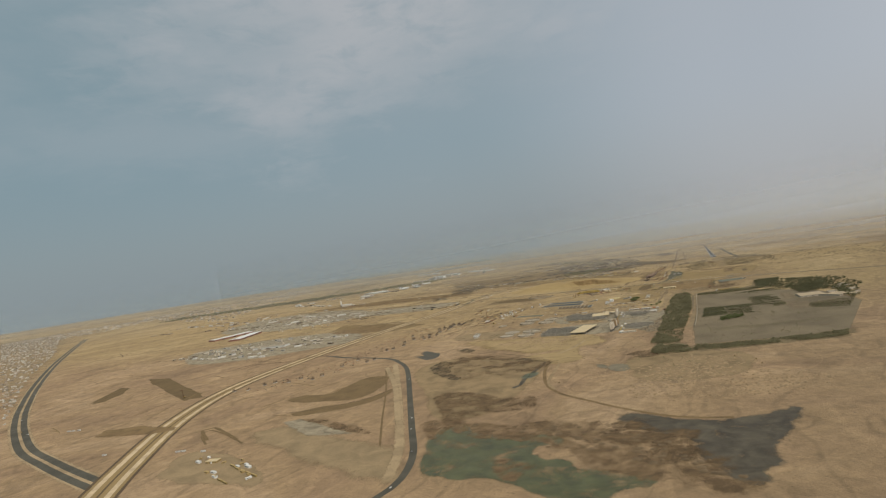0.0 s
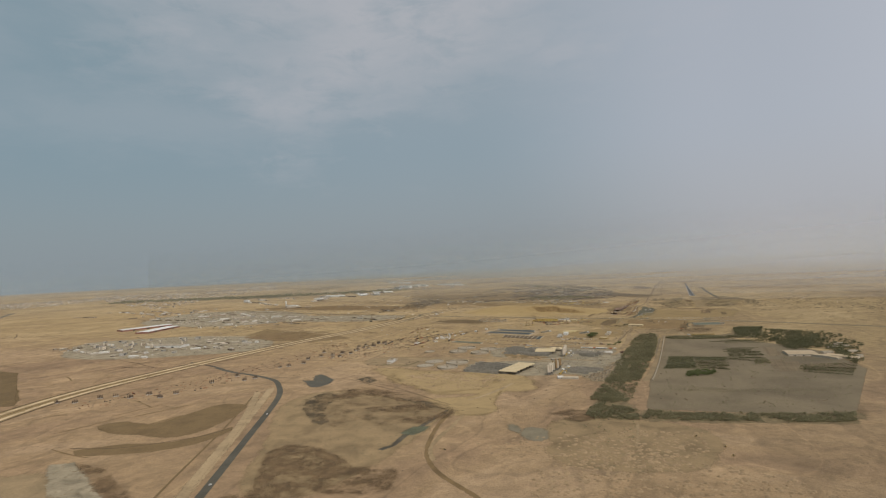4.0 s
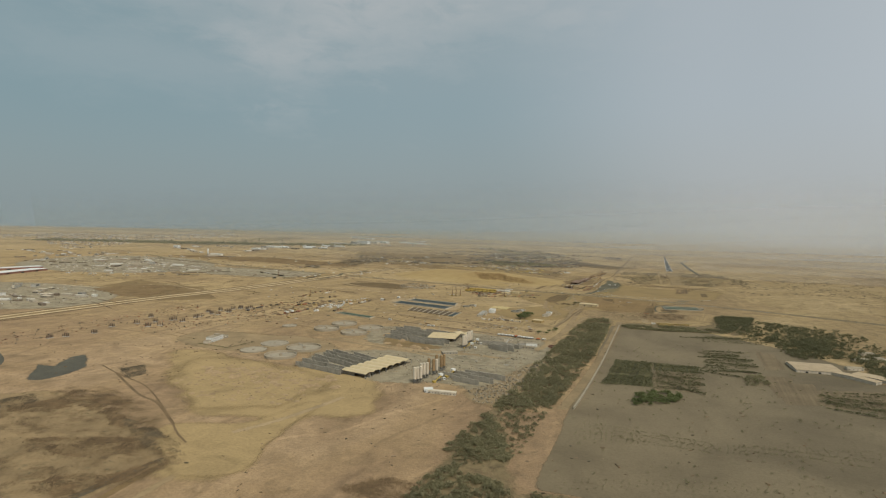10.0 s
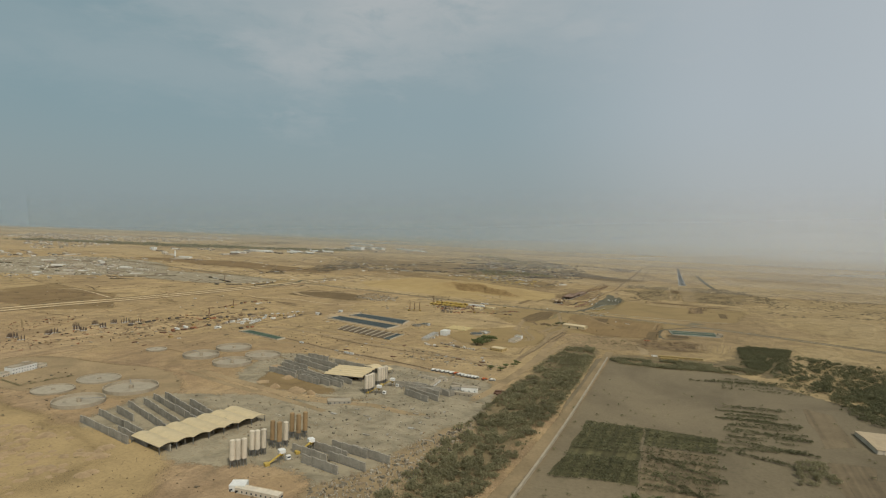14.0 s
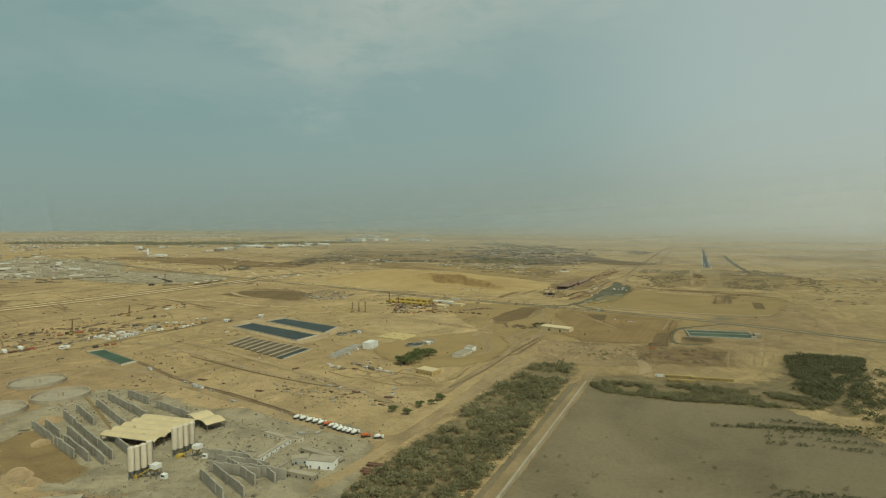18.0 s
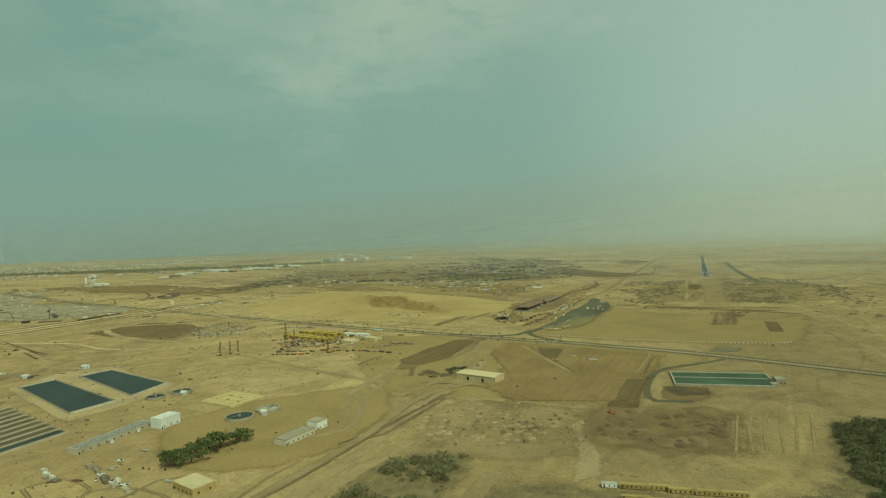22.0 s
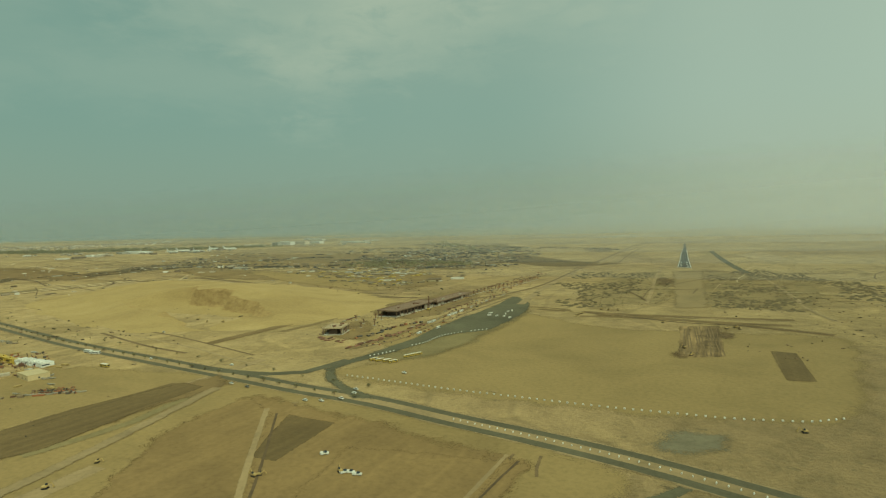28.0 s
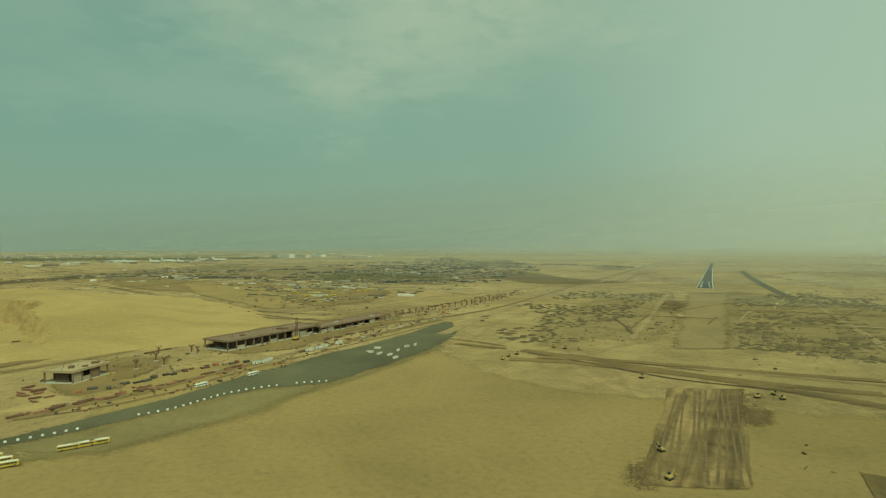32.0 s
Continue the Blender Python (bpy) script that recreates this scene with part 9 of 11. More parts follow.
put(bus_y, -100.1, 1102.1, 62, 0.08, 0.8)
put(bus_y, -97.6, 1101.8, 62, 0.08, 0.8)
put(bus_y, -97.1, 1110.2, 62, 0.08, 0.8)
put(bus_y, -96.3, 1112.2, 62, 0.08, 0.8)
put(bus_y, -95.4, 1114.0, 62, 0.08, 0.8)
put(bus_w, -113.5, 1147.6, 89, 0.08, 0.8)
put(bus_w, -111.8, 1161.3, 89, 0.08, 0.8)
put(bus_w, -214.4, 1075.5, 5)
put(bus_w, -209.6, 1074.9, 20)
put(bus_y, -185.6, 1063.1, 0)
put(cab_w, -121.5, 1171.5, 89, 0.08, 0.8)
put(cab_w, -121.1, 1173.4, 89, 0.08, 0.8)
put(cab_w, -121.6, 1175.7, 89, 0.08, 0.8)
put(cab_w, -121.9, 1192.7, 89, 0.08, 0.8)
put(cab_w, -121.9, 1196.9, 89, 0.08, 0.8)
put(cab_w, -121.8, 1199.2, 89, 0.08, 0.8)
put(cab_w, -122.3, 1206.9, 89, 0.08, 0.8)
put(cab_w, -103.7, 1198.8, 25, 0.08, 0.6)
put(cab_w, -99.6, 1197.9, 90, 0.08, 0.6)
put(cab_w, -95.9, 1197.9, 90, 0.08, 0.6)
put(cab_w, -97.7, 1204.9, 110, 0.08, 0.6)
put(cab_w, -99.0, 1211.7, 90, 0.08, 0.6)
put(cab_w, -98.3, 1215.5, 110, 0.08, 0.6)
put(cab_w, -105.6, 1205.1, 25, 0.08, 0.6)
put(cab_w, -92.1, 1195.2, 90, 0.08, 0.6)
put(cab_w, -195.1, 798.7, -10)
put(cab_w, -191.0, 798.1, -10)
put(cab_w, -175.0, 882.6, -10)
put(cab_w, -172.8, 872.4, -10)
put(cab_w, -237.2, 808.3, -10)
put(cab_y, -21.3, 898.2, 13)
put(cab_y, -16.2, 899.7, 13)
put(cab_y, -11.2, 899.8, 13)
put(cab_y, -6.4, 900.7, 13)
put(cab_y, -1.1, 902.0, 13)
put(cab_w, -26.5, 897.0, 13)
put(cab_y, -19.9, 892.3, 13)
put(cab_y, -15.4, 892.7, 13)
put(exc, -76.0, 1019.6, 173, 0.06, 0.75)
put(exc, -66.6, 989.0, 200, 0.06, 0.75)
put(exc, -76.8, 972.7, 254, 0.06, 0.75)
put(exc, -106.4, 1001.3, 38, 0.06, 0.75)
put(exc, -62.7, 1027.1, 143, 0.06, 0.75)
put(exc, -64.6, 1211.9, 321, 0.06, 0.75)
put(exc, -63.8, 1216.1, 342, 0.06, 0.75)
put(exc, -64.5, 1207.5, 97, 0.06, 0.75)
put(exc, -2.1, 1194.9, 22, 0.06, 0.75)
put(exc, 2.4, 1195.8, 202, 0.06, 0.75)
put(exc, 0.9, 1199.0, 317, 0.06, 0.75)
put(exc, -11.8, 1142.9, 65, 0.06, 0.75)
put(exc, -14.5, 1153.5, 137, 0.06, 0.75)
put(exc_o, -37.7, 951.7, 341, 0.06, 0.75)
put(exc_o, -36.0, 950.9, 30, 0.06, 0.75)
put(exc, -238.5, 1145.0, 85, 0.06, 0.75)
put(exc, -219.6, 1143.6, 352, 0.06, 0.75)
put(exc, -227.4, 1141.0, 325, 0.06, 0.75)
put(exc, -9.2, 497.3, 237, 0.06, 0.75)
put(exc, 4.8, 483.8, 291, 0.06, 0.75)
put(exc, 8.2, 470.4, 241, 0.06, 0.75)
put(exc, -134.7, 439.4, 206, 0.06, 0.75)
put(exc, 13.1, 1079.4, 199, 0.06, 0.75)
put(exc, -210.1, 1161.7, 111, 0.06, 0.75)
put(exc, -54.2, 1231.1, 1, 0.06, 0.75)
put(exc, -49.8, 1231.2, 108, 0.06, 0.75)
put(exc, -57.8, 1231.4, 80, 0.06, 0.75)
put(exc, -26.4, 1202.1, 6, 0.06, 0.75)
blk = make_block('site_canteen', 9, 5, 1.3, 'timber', 'beige', 1, 4, 'open tan-roofed shelter in a gravel work yard')
blk.matrix_world = pose(-332.3, 273.3, 0, 0, 0, 10)
put(cab_y, -307.9, 267.3, -21)
put(cab_y, -299.7, 263.3, -21)
put(cab_y, -291.8, 260.4, -21)
put(cab_y, -284.1, 257.5, -21)
put(cab_y, -276.7, 254.8, -21)
put(cab_y, -306.2, 250.9, -21)
put(cab_y, -295.9, 246.0, -21)
put(cab_y, -289.2, 243.4, -21)
put(cab_w, -386.6, 288.4, 20)
put(cab_w, -382.0, 289.6, 20)
put(cab_w, -361.8, 290.3, 20)
put(cab_w, -459.5, 278.8, 20)
put(cab_w, -592.8, 333.9, 20)
put(cab_w, -597.5, 332.4, 20)
put(cab_w, -586.2, 335.4, 20)

# ---- cranes and the yellow steel yard ----
rig = make_crane(7.5, 0, 'tall rusty piling rig on crawler tracks')
rig2 = make_crane(9, 5, 'lattice crane standing in the works')
put(rig, -249.7, 988.8, 312)
put(rig, -244.9, 990.0, 131)
put(rig, -252.4, 984.4, 59)
put(rig, -196.9, 1007.4, 202)
put(rig2, -253.4, 1036.3, 195)
put(rig, -240.3, 1029.3, 113)
put(rig2, -565.7, 439.5, 281)
put(rig, -392.8, 903.2, 27)
put(rig, -140.5, 1206.5, 103)
put(rig2, -358.1, 842.9, 82)
put(rig2, -576.5, 1069.7, 343)
drop(rig, rig2)
rng = random.Random(21)
for x, y in scatter([(-240, 1009), (-248, 1034), (-258, 1050), (-217, 1056), (-191, 1038), (-201, 1017), (-211, 1004)], 34, rng, 2.5):
    put(mem[rng.choice((2, 2, 2, 1, 0))], x, y, rng.choice((0, 12, 90, 100)) + rng.uniform(-8, 8), 0.08, rng.uniform(0.48, 0.72))
rng = random.Random(22)
for x, y in scatter([(-259, 1061), (-232, 1070), (-204, 1058), (-201, 1045), (-231, 1042)], 20, rng, 2.5):
    put(mem[rng.choice((2, 2, 0, 3))], x, y, rng.choice((0, 12, 90, 100)) + rng.uniform(-8, 8), 0.08, rng.uniform(0.48, 0.72))
rng = random.Random(23)
for x, y in scatter([(-342, 1031), (-348, 1052), (-329, 1067), (-301, 1055), (-300, 1025)], 24, rng, 2.5):
    put(mem[rng.choice((0, 0, 3))], x, y, rng.choice((0, 12, 90, 100)) + rng.uniform(-8, 8), 0.08, rng.uniform(0.48, 0.72))
rng = random.Random(24)
for x, y in scatter([(-212, 1047), (-180, 1046), (-167, 1027), (-191, 1022)], 8, rng, 2.5):
    put(mem[rng.choice((3,))], x, y, rng.choice((0, 12, 90, 100)) + rng.uniform(-8, 8), 0.08, rng.uniform(0.48, 0.72))
blk = make_block('works_roof', 9, 6, 1.4, 'beige', 'beige', 1, 3, 'low tan-roofed works shelter')
blk.matrix_world = pose(-203.8, 1035.8, 0, 0, 0, -10)
put(cab_w, -220.5, 1054.5, -20)
put(cab_w, -208.7, 1056.3, -20)
put(cab_w, -202.1, 1049.3, -20)
put(cab_w, -227.6, 1056.3, -20)
blk = make_block('works_roof', 9, 6, 1.5, 'beige', 'beige', 1, 3, 'low tan-roofed works shelter in a yellow steel yard')
blk.matrix_world = pose(-194.7, 1046.2, 0, 0, 0, -10)
clutter('steel_debris', [(-174, 1034), (-178, 1037), (-170, 1044), (-162, 1040)], 120, 'rows of dark steel stacks', 'rust', lo=0.4, hi=1.6, tall=0.5, seed=37, turn=40)
put(pick_w, -70.6, 1032.6, 20)
put(pick_w, -60.9, 1027.6, 20)
put(pick_w, -59.2, 1027.3, 20)
put(exc, -75.4, 1020.4, 40, 0.06, 0.6)
put(exc, -109.0, 1012.1, 40, 0.06, 0.6)
rng = random.Random(25)
for x, y in scatter([(-217, 1048), (-224, 1062), (-194, 1060), (-166, 1040), (-185, 1035)], 16, rng, 2.5):
    put(mem[rng.choice((2, 2, 3))], x, y, rng.choice((0, 12, 90, 100)) + rng.uniform(-8, 8), 0.08, rng.uniform(0.48, 0.72))

for k, (x, y, a) in enumerate(spots([(-316.9, 846.6), (-320.3, 858.1), (-327.1, 872.2), (-335.9, 884.2)], 6.2)):
    if k % 5 != 3:
        put(cab_w, x, y, a, 0.0, 1.25 + 0.2 * (k % 3))
for k, (x, y, a) in enumerate(spots([(-339.4, 887.6), (-332.4, 899.3), (-330, 911.2), (-325.5, 920.7)], 5.0)):
    put((pick_w, mix_w, bus_w, pick_w)[k % 4], x, y, a + 8 * (k % 3), 0.06, 0.8)
steel_box = make_far('steel_container', 5.2, 1.7, 1.6, 'yellow', 'yellow', 'yellow steel container in the steel yard', 'container', 'containers of the steel yard')
for row, (x, y, n) in enumerate(((-256, 1040, 7), (-254.6, 1043.5, 7), (-256, 1055, 6), (-247, 1058, 5))):
    for k in range(n):
        put(steel_box, x + 5.6 * k, y - 0.75 * k, -8 + (k * 5 + row) % 3, 0.0, 1.0)
steel_box_w = make_far('steel_container', 5.0, 1.8, 1.7, 'white', 'white', 'white steel container in the steel yard', 'container', 'containers of the steel yard')
for k in range(7):
    put(steel_box_w, -222 + 2.6 * k, 1056.5 + 0.3 * (k % 2), 84 + 3 * (k % 3), 0.0, 0.8)
for row, (x, y) in enumerate(((-175, 1033), (-168.5, 1038))):
    for k in range(5):
        put(mem[3], x + 1.5 * k, y + 0.9 * k, 58, 0.06, 0.5)
drop(steel_box, steel_box_w)

# ---- beige shed and the reservoir ----
make_shed('beige_shed', 18.5, 7.5, 2.3, 0.35, 'beige', 'beige', 'long beige steel shed standing alone on the sand', 10, 2).matrix_world = pose(-95.5, 979.7, 0, 0, 0, -8.4)
thicket('shed_bushes', [([(-123, 978), (-118, 987), (-112, 991), (-108, 980), (-115, 974)], 1.0)], 22, 'dry bushes and scrap beside the beige shed', 0.5, 1.2, 1.0, 'leaf', 30, 15)
make_reservoir(34.3, 18.9).matrix_world = pose(-7.0, 1005.4, 0, 0, 0, 12.0)
blk = make_block('pump_house', 3.2, 5.5, 1.8, 'rim', 'rim', 1, 3, 'cream pump house at the end of the reservoir')
blk.matrix_world = pose(12.2, 1007.1, 0, 0, 0, 12.0)
blk = make_block('pump_house', 2.2, 2.2, 1.2, 'rim', 'rim', 1, 2, 'small cream pump hut')
blk.matrix_world = pose(10.4, 1001.2, 0, 0, 0, 12.0)

# ---- road furniture ----
bm = bmesh.new()
box(bm, 0, 0, 0, 0.9, 0.45, 0.5, 0, 0.06)
box(bm, 0, 0, 0.5, 0.8, 0.25, 0.25)
block_base = tagged(part("barrier", bm, M["marking"], None), "white concrete barrier block on the road edge", "barrier", "barrier blocks")

for x, y, a in spots([(-110, 1107), (-108, 1112), (-106, 1118)], 1.7):
    put(block_base, x, y, a, 0.06, 0.5)
for x, y, a in spots([(-105, 1127), (-103, 1132), (-103, 1139), (-103, 1146), (-101, 1152), (-98, 1157)], 1.7):
    put(block_base, x, y, a, 0.06, 0.5)
for x, y, a in spots([(-96, 1160), (-93, 1163), (-91, 1165)], 1.7):
    put(block_base, x, y, a, 0.06, 0.5)
for x, y, a in spots([(-102, 1083), (-84, 1082), (-67, 1081), (-47, 1081), (-29, 1081), (-14, 1082), (0, 1083), (8, 1085), (15, 1087), (22, 1092)], 1.9):
    put(block_base, x, y, a, 0.06, 0.5)
for x, y, a in spots([p for p in TRUNK if -75 < p[0] < 100], 1.9):
    put(block_base, x, y, a + 90, 0.06, 0.42)
palm = make_tree(2.2, 0.9, 77, "leaf", "small dusty tree in the road's middle strip")
for k, (x, y, a) in enumerate(spots([p for p in TRUNK if p[0] < -80], 7.0)):
    put(palm, x, y, k * 40, 0.0, 0.5 + 0.3 * (k * 7 % 5) / 5)
for k, (x, y, a) in enumerate(spots([p for p in TRUNK if p[0] < -80], 13.0, 9.5)):
    put(palm, x, y, k * 40, 0.0, 0.4 + 0.3 * (k * 7 % 5) / 5)
drop(palm, block_base)
patch('long_board', M['track'], [(-62, 1084), (-55, 1083), (-55, 1084), (-62, 1084)], 'line of grey boards laid on the sand', rim=0.4, smooth=False)

# ---- works yard beside the apron ----
def make_open_frame(L, W, H, bays, roof, label, edge="brownroof"):
    """An unfinished building: floor slab, columns, roof slab with a parapet, part-closed bays, props and an added dark
    block for shade in the bays.
    """
    t = base("unfinished_building", label=label, category="building", group="unfinished buildings")
    bm = bmesh.new()
    box(bm, 0, 0, 0, L + 0.6, W + 0.6, 0.15, 0, 0.05)
    part("floor_slab", bm, M["concrete"], t)
    bm = bmesh.new()
    box(bm, 0, 0, H, L + 0.5, W + 0.5, 0.28, 0, 0.05)
    part("roof_slab", bm, M[roof], t)
    bm = bmesh.new()
    for sg in (-1, 1):
        box(bm, 0, sg * (W / 2 + 0.15), H + 0.28, L + 0.5, 0.16, 0.32)
        box(bm, sg * (L / 2 + 0.17), 0, H + 0.28, 0.16, W + 0.14, 0.32)
    part("parapet", bm, M[edge], t)
    rng = random.Random(int(L * 7))
    for k in range(bays + 1):
        for sg in (-1, 1):
            bm = bmesh.new()
            box(bm, -L / 2 + 0.2 + (L - 0.4) * k / bays, sg * (W / 2 - 0.2), 0.15, 0.3, 0.3, H - 0.15)
            part("column", bm, M["brownroof"], t)
    for k in range(bays):
        for sg in (-1, 1):
            if rng.random() < 0.55:
                bm = bmesh.new()
                box(bm, -L / 2 + 0.2 + (L - 0.4) * (k + 0.5) / bays, sg * (W / 2 - 0.25), 0.15, (L - 0.4) / bays - 0.34, 0.14, (H - 0.2) * rng.choice((0.4, 0.7, 1.0)))
                part("infill_wall", bm, M[rng.choice(("brownroof", "slab", "rim"))], t)
        bm = bmesh.new()
        tube(bm, -L / 2 + (L - 0.4) * (k + 0.3) / bays, W * rng.uniform(-0.25, 0.25), H + 0.28, 0.06, rng.uniform(0.5, 1.1), 6)
        part("starter_bar", bm, M["rust"], t)
    # Added dark block inside; its colour stands for shade in the open bays.
    bm = bmesh.new()
    box(bm, 0, 0, 0.15, L * 0.8, W * 0.45, H - 0.15)
    part("core", bm, M["pile"], t)
    for k in range(bays * 2):
        bm = bmesh.new()
        a = rng.uniform(0, 180)
        box(bm, rng.uniform(-L / 2, L / 2), rng.choice((-1, 1)) * (W / 2 + rng.uniform(0.6, 2.2)), 0.02, rng.uniform(0.6, 2.2), rng.uniform(0.3, 0.8), rng.uniform(0.15, 0.6), a)
        part("board_stack", bm, M[rng.choice(("rust", "timber", "brownroof"))], t)
    for k in range(3):
        bm = bmesh.new()
        box(bm, rng.uniform(-0.4, 0.4) * L, rng.uniform(-0.3, 0.3) * W, H + 0.28, rng.uniform(1.0, 3.0), rng.uniform(0.6, 1.6), rng.uniform(0.2, 0.5), rng.uniform(0, 40))
        part("roof_upstand", bm, M[rng.choice(("rust", "slab"))], t)
    return t



make_open_frame(11.5, 8, 2.6, 4, 'tanroof', 'rusty brown unfinished building with a tan roof slab', 'tanroof').matrix_world = pose(-148.5, 1139.0, 0, 0, 0, 110)
make_open_frame(41, 11, 2.7, 12, 'brownroof', 'long dark unfinished building with open bays').matrix_world = pose(-149.5, 1201.5, 0, 0, 0, 89)
make_open_frame(45, 8, 1.8, 12, 'brownroof', 'long low dark unfinished building of brown concrete').matrix_world = pose(-147, 1244, 0, 0, 0, 90)
rng = random.Random(61)
for k in range(6):
    f = (k + rng.uniform(-0.4, 0.4)) / 6
    put(mem[rng.choice((1, 4))], -125.7 + 2.2 * f + rng.uniform(-1, 1), 1115.2 + 5.4 * f + rng.uniform(-1, 1), 89 + rng.uniform(-12, 12), 0.08, rng.uniform(0.32, 0.54))
rng = random.Random(62)
for k in range(12):
    f = (k + rng.uniform(-0.4, 0.4)) / 12
    put(mem[rng.choice((1, 4, 3))], -124.7 + 2.2 * f + rng.uniform(-1, 1), 1121.7 + 11.3 * f + rng.uniform(-1, 1), 89 + rng.uniform(-12, 12), 0.08, rng.uniform(0.35, 0.60))
rng = random.Random(63)
for k in range(16):
    f = (k + rng.uniform(-0.4, 0.4)) / 16
    put(mem[rng.choice((1, 4, 4))], -123.7 + 2.3 * f + rng.uniform(-1, 1), 1135.0 + 19.3 * f + rng.uniform(-1, 1), 89 + rng.uniform(-12, 12), 0.08, rng.uniform(0.35, 0.60))
rng = random.Random(64)
for k in range(9):
    f = (k + rng.uniform(-0.4, 0.4)) / 9
    put(mem[rng.choice((4, 3, 1))], -124.0 + 1.4 * f + rng.uniform(-1, 1), 1157.1 + 11.4 * f + rng.uniform(-1, 1), 89 + rng.uniform(-12, 12), 0.08, rng.uniform(0.39, 0.66))
rng = random.Random(65)
for k in range(26):
    f = (k + rng.uniform(-0.4, 0.4)) / 26
    put(mem[rng.choice((3, 1, 0, 3))], -122.3 + -3.8 * f + rng.uniform(-1, 1), 1175.3 + 105.5 * f + rng.uniform(-1, 1), 89 + rng.uniform(-12, 12), 0.08, rng.uniform(0.35, 0.60))
rng = random.Random(66)
for k in range(7):
    f = (k + rng.uniform(-0.4, 0.4)) / 7
    put(mem[rng.choice((1, 3))], -163.5 + -1.4 * f + rng.uniform(-1, 1), 1163.6 + 16.1 * f + rng.uniform(-1, 1), 89 + rng.uniform(-12, 12), 0.08, rng.uniform(0.35, 0.60))
rng = random.Random(67)
for k in range(12):
    f = (k + rng.uniform(-0.4, 0.4)) / 12
    put(mem[rng.choice((1, 3, 1))], -131.3 + 0.2 * f + rng.uniform(-1, 1), 1206.1 + 46.5 * f + rng.uniform(-1, 1), 89 + rng.uniform(-12, 12), 0.08, rng.uniform(0.35, 0.60))
rng = random.Random(68)
for k in range(16):
    f = (k + rng.uniform(-0.4, 0.4)) / 16
    put(mem[rng.choice((3, 1))], -148.9 + -4.2 * f + rng.uniform(-1, 1), 1274.4 + 127.7 * f + rng.uniform(-1, 1), 89 + rng.uniform(-12, 12), 0.08, rng.uniform(0.42, 0.72))
rng = random.Random(33)
for x, y in scatter([(-149, 1126), (-149, 1129), (-135, 1126), (-134, 1122), (-143, 1124)], 9, rng, 2.5):
    put(mem[rng.choice((1, 4))], x, y, rng.choice((0, 12, 90, 100)) + rng.uniform(-8, 8), 0.08, rng.uniform(0.40, 0.60))
cols = make_flare()
for x, y in [(-150, 1161), (-142, 1158), (-152, 1174), (-148, 1173), (-145, 1152), (-159, 1168)]:
    put(cols, x, y, x * 37 % 90, 0.06, 0.8)
for x, y, a in spots([(-144, 1272), (-142, 1297), (-137, 1324), (-134, 1376)], 5.0):
    put(cols, x, y, a + x * 31 % 60, 0.06, 0.9)
drop(cols)

# ---- far works town, factories, settlement ----
def far_blocks(poly, count, seed, kinds, turn=0.0, gap=3.0, name=""):
    rng = random.Random(seed)
    for x, y in scatter(poly, count, rng, gap):
        put(rng.choice(kinds), x, y, turn + rng.choice((0, 90)) + rng.uniform(-6, 6), 0.0, rng.uniform(0.55, 1.05))


small = [make_far("house", 4.5, 3.5, 1.6, "cream", "white", "small cream flat-roofed house in the settlement", "house", "houses of the settlement"),
         make_far("house", 6, 4, 2.6, "cream", "rim", "pale two-storey flat-roofed house in the settlement", "house", "houses of the settlement"),
         make_far("house", 5, 4, 2.0, "rim", "concrete", "sand-coloured flat-roofed house in the settlement", "house", "houses of the settlement")]
works = [make_far("site_cabin", 5, 1.6, 1.1, "white", "white", "long white site cabin in the works camp", "cabin", "cabins of the works camp"),
         make_far("site_cabin", 4, 1.6, 1.0, "timber", "timber", "yellow-brown site cabin in the works camp", "cabin", "cabins of the works camp")]
halls = [make_far("hall", 12, 7, 3.0, "rim", "cream", "pale flat-roofed factory hall", "factory", "factory halls"), make_far("hall", 9, 6, 3.6, "concrete", "rim", "grey concrete factory hall, flat roof", "factory", "factory halls")]
tower = make_silo(1.3, 5.2, "cream", "pale silo of the distant factory")

far_blocks([(-3245, 1558), (-3185, 1679), (-2640, 1489), (-1775, 988), (-1322, 686), (-1077, 534), (-705, 325)], 48, 41, small, 40, 4.5)
far_blocks([(-3162, 1721), (-3004, 1984), (-2805, 2256), (-2790, 2275), (-2692, 1769), (-2586, 1471)], 25, 42, small, 40, 6)
far_blocks([(-2016, 1600), (-3053, 2222), (-2475, 2249), (-1847, 1928), (-1585, 1530), (-1444, 1336)], 16, 43, small, 40, 9)
far_blocks([(-899, 694), (-955, 771), (-879, 802), (-758, 824), (-607, 800), (-559, 711), (-638, 676), (-739, 646)], 30, 44, halls, 30, 6)
far_blocks([(-1317, 1148), (-1312, 1320), (-1009, 1255), (-802, 1103), (-830, 1015), (-1008, 988)], 30, 45, halls + small, 30, 6)
far_blocks([(-1079, 1044), (-1066, 1129), (-806, 1132), (-708, 1071), (-754, 952), (-868, 933)], 28, 46, small + works, 30, 6)
rng = random.Random(8)
for x, y in scatter([(-877, 726), (-779, 751), (-729, 792), (-674, 749), (-732, 682), (-811, 688)], 20, rng, 3.0):
    put(tower, x, y, rng.uniform(0, 90), 0, rng.uniform(0.8, 1.2))
make_shed('long_hall', 94.9, 26.0, 3.0, 0.6, 'red', 'white', 'long factory hall with dull red walls and a pale roof', 10, 3).matrix_world = pose(-1017.9, 936.1, 0, 0, 0, 76.5)
make_shed('long_hall', 93.3, 26.0, 3.0, 0.6, 'red', 'white', 'long factory hall with dull red walls and a pale roof', 10, 3).matrix_world = pose(-947.9, 909.6, 0, 0, 0, 106.4)
